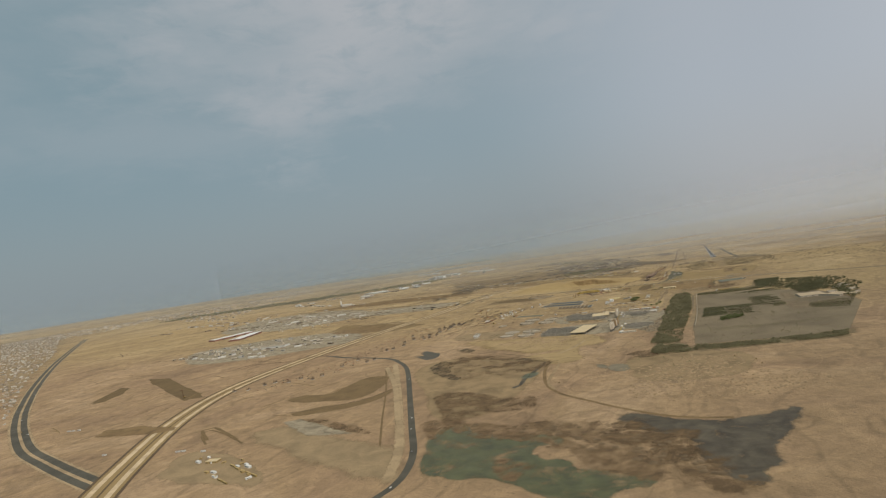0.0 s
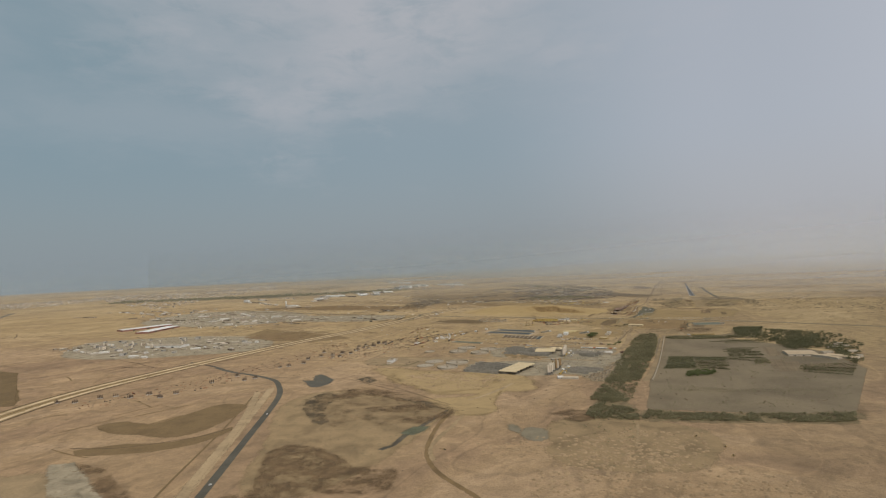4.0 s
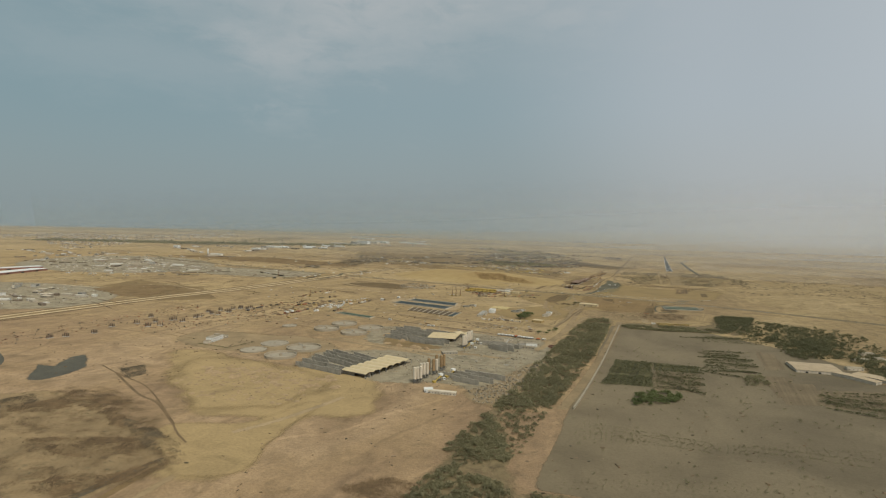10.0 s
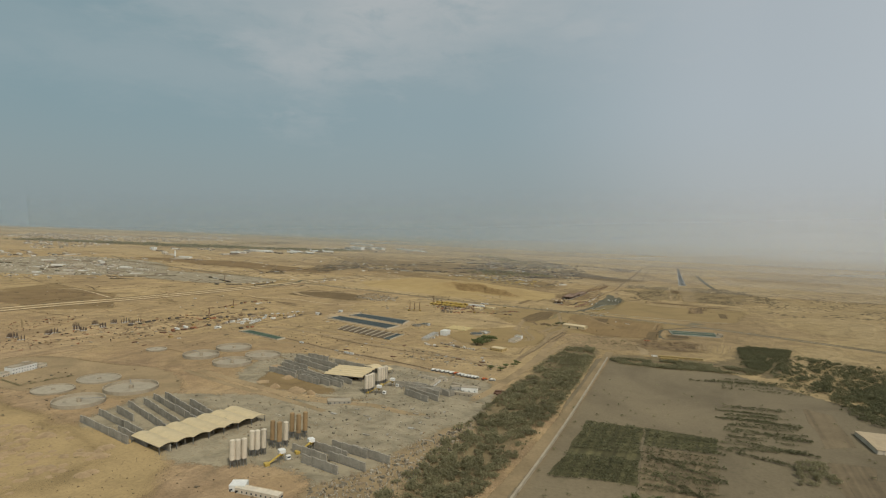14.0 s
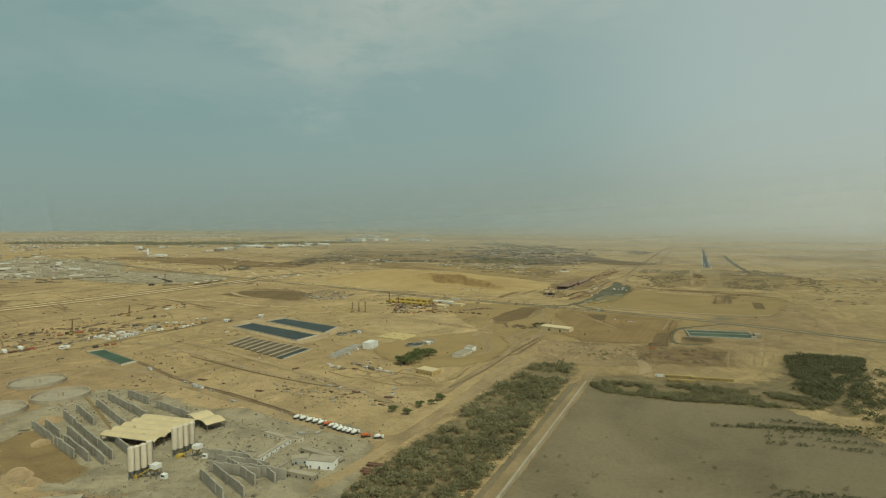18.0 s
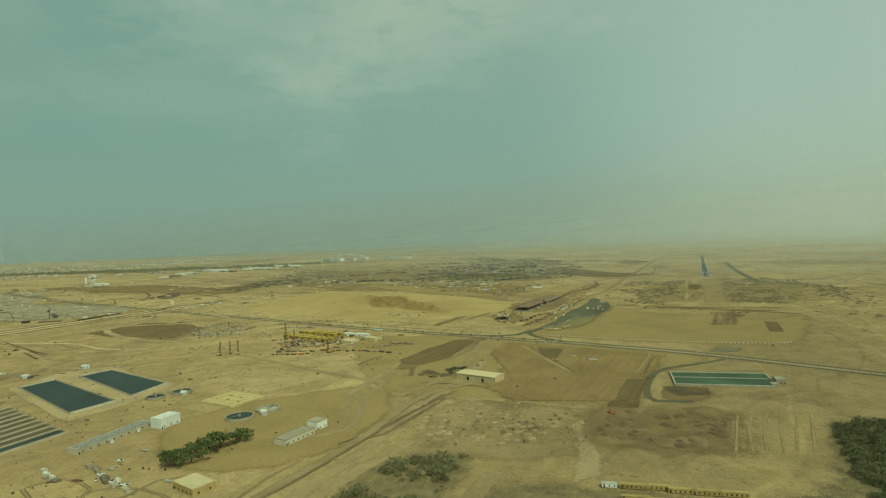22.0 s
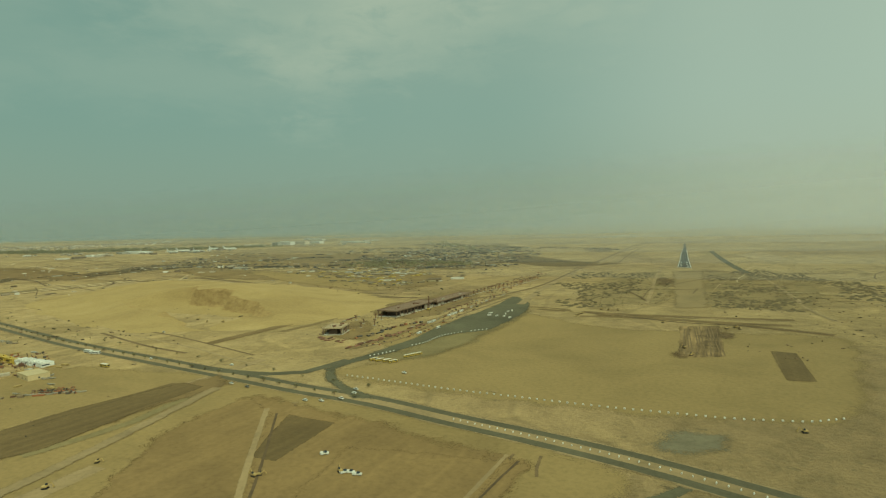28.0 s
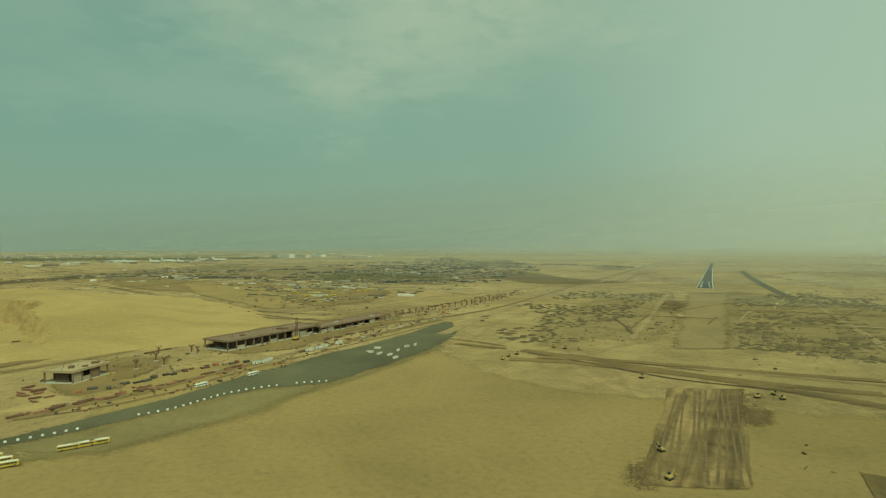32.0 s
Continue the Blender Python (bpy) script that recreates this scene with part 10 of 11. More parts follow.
make_shed('long_hall', 61.7, 18.0, 3.0, 0.6, 'white', 'rim', 'long pale factory hall', 10, 3).matrix_world = pose(-714.7, 738.1, 0, 0, 0, 7.8)
far_blocks([(-446, 1446), (-495, 1613), (-507, 1806), (-319, 1673), (-224, 1492), (-214, 1375), (-236, 1323), (-296, 1339)], 18, 47, works, 8, 3.2)
far_blocks([(-787, 1512), (-877, 1698), (-893, 1846), (-487, 1482), (-540, 1409)], 16, 48, works, 8, 5)
far_blocks([(-695, 1897), (-701, 2347), (-369, 1980), (-222, 1583), (-345, 1664)], 12, 49, works, 8, 5)
far_blocks([(-365, 838), (-346, 846), (-336, 885), (-318, 923), (-301, 909), (-311, 869), (-323, 834)], 9, 50, works, -15, 4)
far_blocks([(-328, 730), (-356, 834), (-328, 877), (-296, 872), (-305, 799), (-295, 719)], 8, 51, works, -15, 4)
far_blocks([(-356, 275), (-324, 292), (-282, 265), (-276, 249), (-315, 250)], 16, 52, works, -15, 4)
rng = random.Random(53)
for x, y in scatter([(-318, 923), (-270, 1019), (-238, 991), (-259, 947)], 10, rng, 2.5):
    put(mem[rng.choice((3, 0))], x, y, rng.choice((0, 12, 90, 100)) + rng.uniform(-8, 8), 0.08, rng.uniform(0.48, 0.72))
yards = [make_far("store_row", 14, 3, 1.1, "brownroof", "brownroof", "long dark unfinished store row in the works camp", "building", "store rows of the works camp")]
strips = [make_far("store_row", 9, 1.6, 0.8, "yellow", "yellow", "long low yellow store row in the works camp", "building", "store rows of the works camp")]
far_blocks([(-495, 1613), (-569, 1898), (-426, 2066), (-240, 1731), (-189, 1506), (-269, 1474)], 18, 71, yards, 8, 7)
far_blocks([(-377, 1392), (-355, 1456), (-263, 1440), (-216, 1365), (-236, 1323), (-286, 1325)], 15, 72, strips, 8, 4)
drop(*yards, *strips)
far_blocks([(-1500, 1650), (-1250, 1680), (-1050, 1760), (-940, 1860), (-990, 1900), (-1250, 1760), (-1500, 1720)], 22, 54, halls, 30, 14)
far_blocks([(-1060, 2050), (-900, 2120), (-820, 2260), (-900, 2280), (-1080, 2140)], 12, 55, halls, 30, 14)
for k, p in enumerate([(-1116, 1748), (-1050, 1768), (-1075, 1815), (-1010, 1795), (-1075, 1900), (-1030, 1905)]):
    make_airliner(scale=1.9).matrix_world = pose(*p, 0, 0, 0, -20 + 18 * (k % 3))
ctl = make_silo(1.6, 16, 'white', 'white control tower of the airfield')
ctl.matrix_world = pose(-1036.8, 1375.5, 0)
drop(*small, *works, *halls, tower, *mem, mix_w, mix_o, car_w, car_d, pick_w, bus_w, bus_y, exc, exc_o, cab_w, cab_y)
thicket('airport_trees', [([(-2200, 1650), (-1500, 1760), (-1150, 1900), (-1000, 2050), (-1080, 2100), (-1300, 1990), (-2200, 1780)], 1.0)], 1400, 'dark line of trees behind the airport', 5.0, 9.0, 0.75, 'leaf', 16, 16)

thicket('far_trees', [([(-1540, 1695), (-1681, 1906), (-1705, 2117), (-1807, 2447), (-1830, 2717), (-1547, 2425), (-1498, 2170), (-1409, 1892), (-1415, 1734)], 1.0)], 420, 'dark belt of trees behind the airport apron', 3.0, 6.0, 0.5, 'leaf', 12, 40)
thicket('far_trees', [([(-412, 1492), (-400, 1570), (-335, 1572), (-260, 1538), (-245, 1506), (-294, 1470), (-351, 1449)], 1.0)], 260, 'dark scrub and trees among the far works', 3.0, 6.0, 0.5, 'leaf', 12, 41)
thicket('far_trees', [([(-670, 2184), (-699, 2345), (-378, 1843), (-292, 1713), (-333, 1734), (-489, 1918)], 1.0)], 160, 'dark scrub and trees among the far works', 3.0, 6.0, 0.5, 'leaf', 12, 42)

# ---- uncounted debris and small huts ----
clutter('camp_debris', [(-412, 1416), (-465, 1578), (-481, 1768), (-326, 1702), (-222, 1583), (-193, 1469), (-203, 1358), (-218, 1302), (-279, 1324)], 2640, 'dense clutter of a distant works camp', 'camp', lo=1.0, hi=6.0, tall=0.7, seed=1, turn=8, bands=30, spread=4, power=2.0)
clutter('camp_debris', [(-382, 1428), (-306, 1459), (-231, 1393), (-212, 1315), (-267, 1317)], 720, 'yellow steelwork and huts in the works camp', 'yellow', lo=1.4, hi=9.0, tall=0.7, seed=2, turn=8, bands=14, spread=3, power=1.5)
clutter('camp_debris', [(-704, 1464), (-866, 1701), (-799, 1776), (-464, 1469), (-514, 1392)], 1680, 'clutter of a distant works camp', 'camp', lo=1.2, hi=7.5, tall=0.7, seed=3, turn=8, bands=30, spread=4, power=2.0)
clutter('camp_debris', [(-635, 1769), (-671, 2186), (-359, 1953), (-230, 1704), (-234, 1558), (-358, 1660)], 2160, 'dark unfinished buildings and clutter far off', 'camp', lo=1.8, hi=9.0, tall=1.0, seed=4, turn=8, bands=30, spread=4, power=2.0)
clutter('yard_debris', [(-126, 1116), (-128, 1131), (-125, 1152), (-119, 1177), (-128, 1203), (-131, 1253), (-137, 1305), (-128, 1294), (-118, 1214), (-110, 1169), (-113, 1144), (-116, 1120)], 320, 'rusty steel, boards and scrap in the works yard', 'rust', lo=0.3, hi=1.5, tall=0.35, seed=5, turn=22)
clutter('yard_debris', [(-165, 1145), (-168, 1195), (-166, 1245), (-153, 1284), (-127, 1255), (-125, 1199), (-135, 1169), (-135, 1140)], 220, 'scrap and soil heaps in the works yard', 'soil', lo=0.3, hi=1.5, tall=0.4, seed=6, turn=22)
clutter('far_settlement', [(-3245, 1558), (-3184, 1679), (-2752, 1554), (-1775, 988), (-1322, 686), (-1077, 534), (-705, 325)], 2200, 'crowded small cream houses of the settlement', 'town', lo=2, hi=6, tall=2.2, seed=7, turn=40, power=1.0, category='settlement')
clutter('far_settlement', [(-3184, 1679), (-3004, 1984), (-2787, 2279), (-2762, 2309), (-2466, 1646), (-2486, 1413)], 900, 'distant cream houses of the settlement', 'town', lo=3, hi=8, tall=2.6, seed=8, turn=40, power=1.0, category='settlement')
clutter('far_settlement', [(-2189, 1680), (-3206, 2300), (-2476, 2384), (-2630, 3097), (-2019, 2533), (-1847, 1928), (-1585, 1530), (-1501, 1362)], 1500, 'pale houses on the horizon', 'town', lo=3, hi=9, tall=3, seed=9, turn=30, power=1.0, category='settlement')
clutter('factory_debris', [(-865, 676), (-914, 748), (-857, 787), (-777, 840), (-615, 828), (-552, 747), (-638, 676), (-729, 641)], 300, 'clutter and vehicles round the factories', 'town', lo=0.8, hi=4, tall=0.9, seed=10, turn=30)
clutter('factory_debris', [(-1232, 1088), (-1273, 1288), (-994, 1276), (-765, 1125), (-792, 1004), (-986, 983)], 420, 'sheds and stores beyond the factories', 'town', lo=1.5, hi=7, tall=1.0, seed=11, turn=30)
clutter('factory_debris', [(-1079, 1044), (-1109, 1156), (-828, 1160), (-694, 1079), (-747, 948), (-852, 925)], 300, 'sheds and stores beyond the graded road', 'town', lo=1.5, hi=6, tall=1.0, seed=12, turn=30)
clutter('pile_debris', [(-488, 450), (-472, 501), (-459, 575), (-457, 707), (-456, 808), (-416, 761), (-416, 653), (-413, 529), (-435, 471), (-466, 440)], 500, 'scrap and boards along the pile line', 'rust', lo=0.5, hi=2.4, tall=0.5, seed=13, turn=30)
clutter('pile_debris', [(-407, 693), (-404, 771), (-396, 889), (-328, 877), (-323, 788), (-352, 716), (-366, 668)], 500, 'scrap and boards along the pile line', 'rust', lo=0.5, hi=2.6, tall=0.5, seed=14, turn=30)
clutter('rubble', [(-90, 662), (-89, 691), (-79, 720), (-72, 703), (-75, 680), (-76, 657), (-72, 630), (-89, 625), (-100, 643)], 1100, 'broken pale concrete rubble', 'rubble', lo=0.3, hi=1.7, tall=0.6, seed=15, spread=40)
clutter('plant_debris', [(-207, 691), (-156, 716), (-148, 791), (-100, 798), (-86, 739), (-95, 681), (-106, 648), (-124, 646)], 700, 'debris, pallets and offcuts in the precast yard', 'rubble', lo=0.3, hi=1.6, tall=0.5, seed=16, spread=20)
clutter('plant_debris', [(-228, 755), (-222, 781), (-153, 778), (-100, 776), (-94, 754), (-121, 744), (-145, 749)], 700, 'debris, pallets and offcuts in the precast yard', 'rubble', lo=0.3, hi=1.5, tall=0.5, seed=17, spread=20)
clutter('store_debris', [(-172, 836), (-125, 834), (-100, 818), (-105, 803), (-131, 801), (-162, 811)], 300, 'scattered timber and scrap on the sand', 'rubble', lo=0.2, hi=0.9, tall=0.4, seed=18, spread=30)
clutter('store_debris', [(-279, 810), (-247, 868), (-173, 851), (-129, 886), (-105, 813), (-182, 766)], 130, 'scattered building debris', 'soil', lo=0.3, hi=1.6, tall=0.5, seed=19, spread=20)
clutter('store_debris', [(-437, 706), (-410, 743), (-326, 813), (-327, 915), (-292, 1003), (-261, 949), (-286, 806), (-311, 738), (-380, 676)], 420, 'scattered scrap on the sand', 'soil', lo=0.3, hi=1.1, tall=0.35, seed=20, thin=0.6, spread=30)
clutter('steel_debris', [(-229, 1002), (-242, 1021), (-250, 1041), (-245, 1050), (-232, 1070), (-206, 1058), (-206, 1040), (-217, 1019), (-221, 1004)], 420, 'rusty steel, boards and scrap of the steel yard', 'rust', lo=0.3, hi=2.2, tall=0.8, seed=21, turn=-10)
clutter('steel_debris', [(-348, 1034), (-359, 1058), (-361, 1084), (-330, 1080), (-317, 1053), (-321, 1025)], 520, 'grey steel and board stacks of the steel yard', 'rubble', lo=0.3, hi=1.6, tall=0.7, seed=29, turn=-10)
clutter('mid_debris', [(-288, 1052), (-320, 1176), (-304, 1277), (-224, 1379), (-160, 1296), (-214, 1183), (-221, 1104)], 260, 'scrap on the sand', 'soil', lo=0.5, hi=3, tall=0.5, seed=22, turn=-10, spread=30)
clutter('verge_debris', [(-332, 783), (-264, 918), (-141, 1058), (-107, 922), (-161, 815), (-241, 737)], 420, 'debris on the building land', 'soil', lo=0.3, hi=1.5, tall=0.4, seed=23, thin=0.5, spread=30)
clutter('field_stones', [(-105, 940), (-62, 954), (-41, 942), (-36, 915), (-81, 898)], 500, 'stones and low dry tufts on the sand', 'soil', lo=0.15, hi=0.6, tall=0.25, seed=24, thin=0.6, spread=60)
clutter('field_stones', [(-312, 519), (-173, 525), (-130, 431), (-140, 355), (-193, 345)], 500, 'stones and low dry tufts on the sand', 'soil', lo=0.2, hi=0.8, tall=0.25, seed=25, spread=60)
clutter('field_stones', [(-248, 606), (-232, 630), (-150, 633), (-118, 626), (-148, 602), (-211, 587)], 500, 'stones and spoil on the sand', 'soil', lo=0.2, hi=0.7, tall=0.25, seed=26, spread=60)
clutter('field_stones', [(-83, 1306), (-55, 1437), (-26, 1266), (-62, 1234)], 700, 'low dark tufts on the sand', 'soil', lo=0.2, hi=0.9, tall=0.25, seed=27, thin=0.6, spread=60)
clutter('field_stones', [(-23, 1459), (17, 1460), (51, 1420), (42, 1300), (26, 1243), (12, 1244), (-2, 1264), (-11, 1255)], 1500, 'low dark tufts on the sand', 'soil', lo=0.2, hi=1.0, tall=0.25, seed=28, thin=0.55, spread=60)
clutter('ground_litter', [(-1444, 1336), (-1117, 1510), (-469, 1570), (-230, 1499), (-183, 1332), (-265, 1180), (-445, 1145), (-511, 997), (-620, 956)], 900, 'scattered spoil, boards and litter on the building land', 'soil', lo=2, hi=9, tall=0.5, seed=60, turn=-12, thin=0.55, spread=20)
clutter('ground_litter', [(-1214, 1230), (-469, 1570), (-310, 1477), (-321, 1287), (-545, 1081), (-706, 996)], 420, 'small huts and stores far over the building land', 'town', lo=2, hi=7, tall=0.8, seed=61, turn=-12, thin=0.55, spread=20)
clutter('ground_litter', [(-828, 912), (-708, 1071), (-398, 1193), (-149, 1167), (-141, 1012), (-216, 869), (-352, 773), (-486, 731)], 500, 'scattered spoil, boards and litter on the building land', 'soil', lo=0.5, hi=3.5, tall=0.4, seed=62, turn=-12, thin=0.55, spread=20)
clutter('ground_litter', [(-1011, 943), (-534, 985), (-194, 921), (-125, 667), (-237, 638), (-445, 700), (-567, 658)], 600, 'scattered spoil, boards and litter on the building land', 'soil', lo=0.8, hi=4, tall=0.35, seed=64, turn=30, thin=0.55, spread=20)
clutter('ground_litter', [(-900, 974), (-426, 977), (-194, 921), (-183, 772), (-368, 746), (-621, 784)], 110, 'small huts and stores far over the building land', 'town', lo=0.8, hi=3, tall=0.7, seed=65, turn=30, thin=0.55, spread=20)
clutter('ground_litter', [(-505, 1092), (-414, 1122), (-258, 1095), (-258, 1050), (-289, 989)], 300, 'scattered spoil, boards and litter on the building land', 'soil', lo=0.5, hi=2.5, tall=0.35, seed=66, turn=-12, thin=0.55, spread=20)
clutter('ground_litter', [(-482, 1372), (-251, 1450), (-57, 1417), (-42, 1255), (-177, 1255), (-297, 1178)], 420, 'scattered spoil, boards and litter on the building land', 'soil', lo=0.6, hi=2.5, tall=0.3, seed=67, turn=8, thin=0.55, spread=20)
clutter('ground_litter', [(-232, 1692), (-62, 1690), (-24, 1250), (-96, 1270)], 500, 'scattered spoil, boards and litter on the building land', 'soil', lo=0.4, hi=1.8, tall=0.25, seed=68, turn=4, thin=0.55, spread=20)
clutter('ground_litter', [(-38, 1690), (93, 1479), (50, 1243), (-1, 1226), (-17, 1291)], 900, 'scattered spoil, boards and litter on the building land', 'soil', lo=0.4, hi=1.8, tall=0.25, seed=69, turn=4, thin=0.55, spread=20)
clutter('ground_litter', [(-276, 664), (-84, 703), (57, 679), (78, 569), (-56, 502), (-155, 504)], 500, 'scattered spoil, boards and litter on the building land', 'soil', lo=0.4, hi=2, tall=0.3, seed=70, turn=20, thin=0.55, spread=20)
clutter('ground_litter', [(-403, 615), (-280, 687), (-189, 654), (-205, 585), (-311, 569)], 350, 'scattered spoil, boards and litter on the building land', 'soil', lo=0.4, hi=2, tall=0.35, seed=71, turn=30, thin=0.55, spread=20)
clutter('far_litter', [(-27, 1334), (88, 1287), (59, 1126), (-4, 1152)], 300, 'scattered low mounds and boards far over the desert', 'soil', lo=0.4, hi=1.6, tall=0.3, seed=90, turn=4, thin=0.5, spread=25)
clutter('far_litter', [(-82, 1930), (23, 1867), (79, 1615), (56, 1455), (-20, 1484)], 260, 'scattered low mounds and boards far over the desert', 'soil', lo=0.6, hi=3, tall=0.3, seed=91, turn=4, thin=0.5, spread=25)
clutter('far_litter', [(-337, 1856), (-176, 2276), (-64, 1557), (-117, 1377)], 320, 'scattered low mounds and boards far over the desert', 'soil', lo=0.8, hi=4, tall=0.3, seed=92, turn=4, thin=0.5, spread=25)
clutter('far_litter', [(-636, 2561), (-303, 3149), (-156, 2280), (-297, 1867)], 160, 'low huts far over the desert', 'town', lo=2, hi=8, tall=0.8, seed=93, turn=4, thin=0.5, spread=25)
clutter('camp_debris', [(-474, 1589), (-569, 1898), (-426, 2066), (-251, 1761), (-195, 1520), (-251, 1445)], 3120, 'dark frames, stores and clutter of the works camp', 'dark', lo=1.0, hi=7.5, tall=1.0, seed=101, turn=8, bands=30, spread=4, power=2.0)
clutter('camp_debris', [(-151, 1283), (-152, 1339), (-154, 1443), (-137, 1409), (-132, 1302), (-138, 1267)], 260, 'scrap between bare columns', 'rust', lo=0.4, hi=2, tall=0.5, seed=102, turn=22)
heaps('spoil_heaps', [(-81, 444), (-52, 461), (-3, 456), (30, 446), (49, 430), (41, 411), (1, 391), (-37, 382), (-75, 397)], 520, 'rows of small tipped sand heaps', r=1.2, h=0.6, seed=1, turn=20)
heaps('spoil_heaps', [(-72, 480), (-50, 501), (-6, 505), (-2, 470), (-17, 442), (-60, 434)], 300, 'rows of small tipped sand heaps', r=1.2, h=0.55, seed=2, turn=20)
heaps('spoil_heaps', [(-128, 464), (-81, 485), (-10, 480), (-6, 462), (-66, 440), (-113, 439)], 140, 'small tipped sand heaps', r=1.2, h=0.5, seed=3)
heaps('scrub_mounds', [(-84, 1238), (-60, 1236), (-36, 1264), (-40, 1440), (-112, 1440), (-116, 1300)], 900, 'low brown scrub mounds beside the runway approach', r=1.2, h=0.5, seed=11, mat='scrubheap', long=1.3)
heaps('scrub_mounds', [(-8, 1254), (40, 1244), (75, 1300), (70, 1420), (20, 1480), (-20, 1460)], 1300, 'low brown scrub mounds beside the runway approach', r=1.2, h=0.5, seed=12, mat='scrubheap', long=1.3)
heaps('scrub_mounds', [(60, 1180), (240, 1120), (330, 1300), (160, 1440), (70, 1400)], 900, 'low brown scrub mounds on the far flats', r=1.5, h=0.4, seed=13, mat='scrubheap', long=1.3)
heaps('soil_heaps', [(-38, 943), (-17, 952), (-4, 954), (-5, 936), (-29, 927)], 13, 'brown soil heaps below the reservoir', r=1.7, h=0.6, seed=4, mat='soilheap')
heaps('dug_heaps', [(-257, 596), (-215, 640), (-174, 629), (-160, 585), (-198, 576), (-222, 569)], 170, 'rough dug ground of small sand heaps', r=1.5, h=0.6, seed=8)
heaps('dug_heaps', [(-105, 940), (-87, 961), (-60, 949), (-43, 941), (-48, 917), (-80, 906)], 120, 'low ragged spoil humps on the rough sand', r=1.2, h=0.4, seed=9)
heaps('soil_heaps', [(-227, 739), (-205, 750), (-154, 724), (-152, 715), (-179, 716)], 9, 'large tipped heaps of sand and gravel', r=3.2, h=1.6, seed=5)
heaps('soil_heaps', [(-203, 347), (-106, 345), (-39, 317), (-6, 271), (-95, 300)], 90, 'low mud heaps round the ponds', r=2.0, h=0.5, seed=6, mat='soilheap')
heaps('soil_heaps', [(-259, 616), (-236, 632), (-177, 634), (-159, 617), (-181, 606), (-234, 606)], 70, 'dug sand heaps', r=2.6, h=0.8, seed=7)

# ---- airfield ----
RUNWAY = [(-38.6, 1497), (-46, 1600), (-53, 1700), (-62, 1835), (-74, 2015)]
patch("runway", M["runway"], [(-44.6, 1500), (-32.5, 1494), (-41.5, 1600), (-49.0, 1700), (-59.5, 1835), (-72.5, 2015), (-75.5, 2015), (-64.5, 1835), (-56.8, 1700), (-50.3, 1600)], "dark asphalt runway", rim=0.5, jitter=0.0, smooth=False, category="runway")
strip("runway_edge", M["marking"], [(-44.2, 1500), (-50.0, 1600), (-56.5, 1700), (-64.2, 1835)], 0.45, "white edge line of the runway", soft=0.02)
strip("runway_edge", M["marking"], [(-32.9, 1494), (-41.8, 1600), (-49.3, 1700), (-59.8, 1835)], 0.45, "white edge line of the runway", soft=0.02)
strip("threshold_line", M["marking"], [(-45.0, 1500.4), (-32.2, 1494.4)], 1.1, "white line across the runway end", soft=0.02)
for k, (u, v) in enumerate(((-42.2, 1512), (-36.0, 1509), (-43.6, 1530), (-38.0, 1527), (-45.2, 1553), (-40.2, 1551))):
    strip("threshold_mark", M["marking"], [(u, v), (u - 0.8, v + (7 if k < 4 else 12))], 1.2, "white mark painted on the runway", soft=0.02)
strip('taxiway', M['trunk'], [(10, 1449), (0, 1519), (-12, 1625), (-26, 1774)], 6.5, 'grey asphalt taxiway beside the runway', soft=0.1)
patch('pale_apron', M['pale'], [(2, 1688), (30, 1742), (53, 1604), (30, 1581)], 'pale graded apron beyond the taxiway', rim=4, smooth=False)
strip('airfield_track', M['track'], [(-121, 1534), (-134, 1737), (-138, 1960), (-127, 2205)], 5, 'long pale airfield track')

# ---- airport buildings and ground lines of the far plain ----
for x, y, turn, L, W, H, wall, words in [
    (-1143, 1656, -11, 32, 14, 5.5, 'white', 'pale hangar'),
    (-1149, 1685, -12, 49, 14, 5.6, 'cream', 'cream hangar'),
    (-1197, 1757, -14, 30, 14, 5.9, 'concrete', 'grey hangar'),
    (-1167, 1765, -14, 76, 14, 7.3, 'white', 'white hangar with a flat roof'),
    (-1141, 1774, -14, 29, 14, 7.3, 'white', 'white hangar'),
    (-1165, 2117, -23, 114, 14, 6.8, 'cream', 'long pale airport building'),
    (-1146, 2183, -25, 43, 14, 12.2, 'concrete', 'grey terminal block'),
    (-1123, 2199, -25, 70, 14, 15.6, 'white', 'white terminal block'),
    (-1112, 2247, -27, 80, 14, 12.4, 'cream', 'terminal hall'),
    (-1104, 2300, -28, 83, 14, 10.8, 'white', 'terminal hall'),
    (-1434, 2697, -32, 213, 14, 6.9, 'white', 'white roofed pier'),
    (-979, 2318, -30, 174, 14, 5.2, 'white', 'long low white airport pier'),
    (-1007, 1369, -3, 40, 8, 5.6, 'cream', 'cream airport service building'),
    (-1041, 1406, -4, 35, 8, 4.7, 'white', 'white airport service building'),
    (-1392, 1601, -9, 22, 8, 10.9, 'white', 'white stair tower of a service building'),
]:
    make_block('airport_hall', L, W, 0.6 * H, wall, wall, 1, max(3, int(L / 6)), words + ' beside the far apron', 'building', 0.2).matrix_world = pose(x, y, 0, 0, 0, turn)

# ---- rows of low sheds, cabins and stores ----
shed_rows('factory_sheds', [[(-898, 694), (-846, 690)], [(-873, 702), (-781, 670), (-761, 693), (-747, 714)], [(-805, 736), (-778, 751), (-709, 726)], [(-648, 720), (-621, 739), (-565, 721)], [(-707, 680), (-692, 688)], [(-687, 750), (-646, 739)], [(-658, 771), (-586, 789)], [(-898, 738), (-834, 739)], [(-683, 651), (-652, 657)]], 'pale sheds and stores of the factories', 'sheds', lo=4, hi=14, wide=4, tall=1.8, gap=5, seed=1)
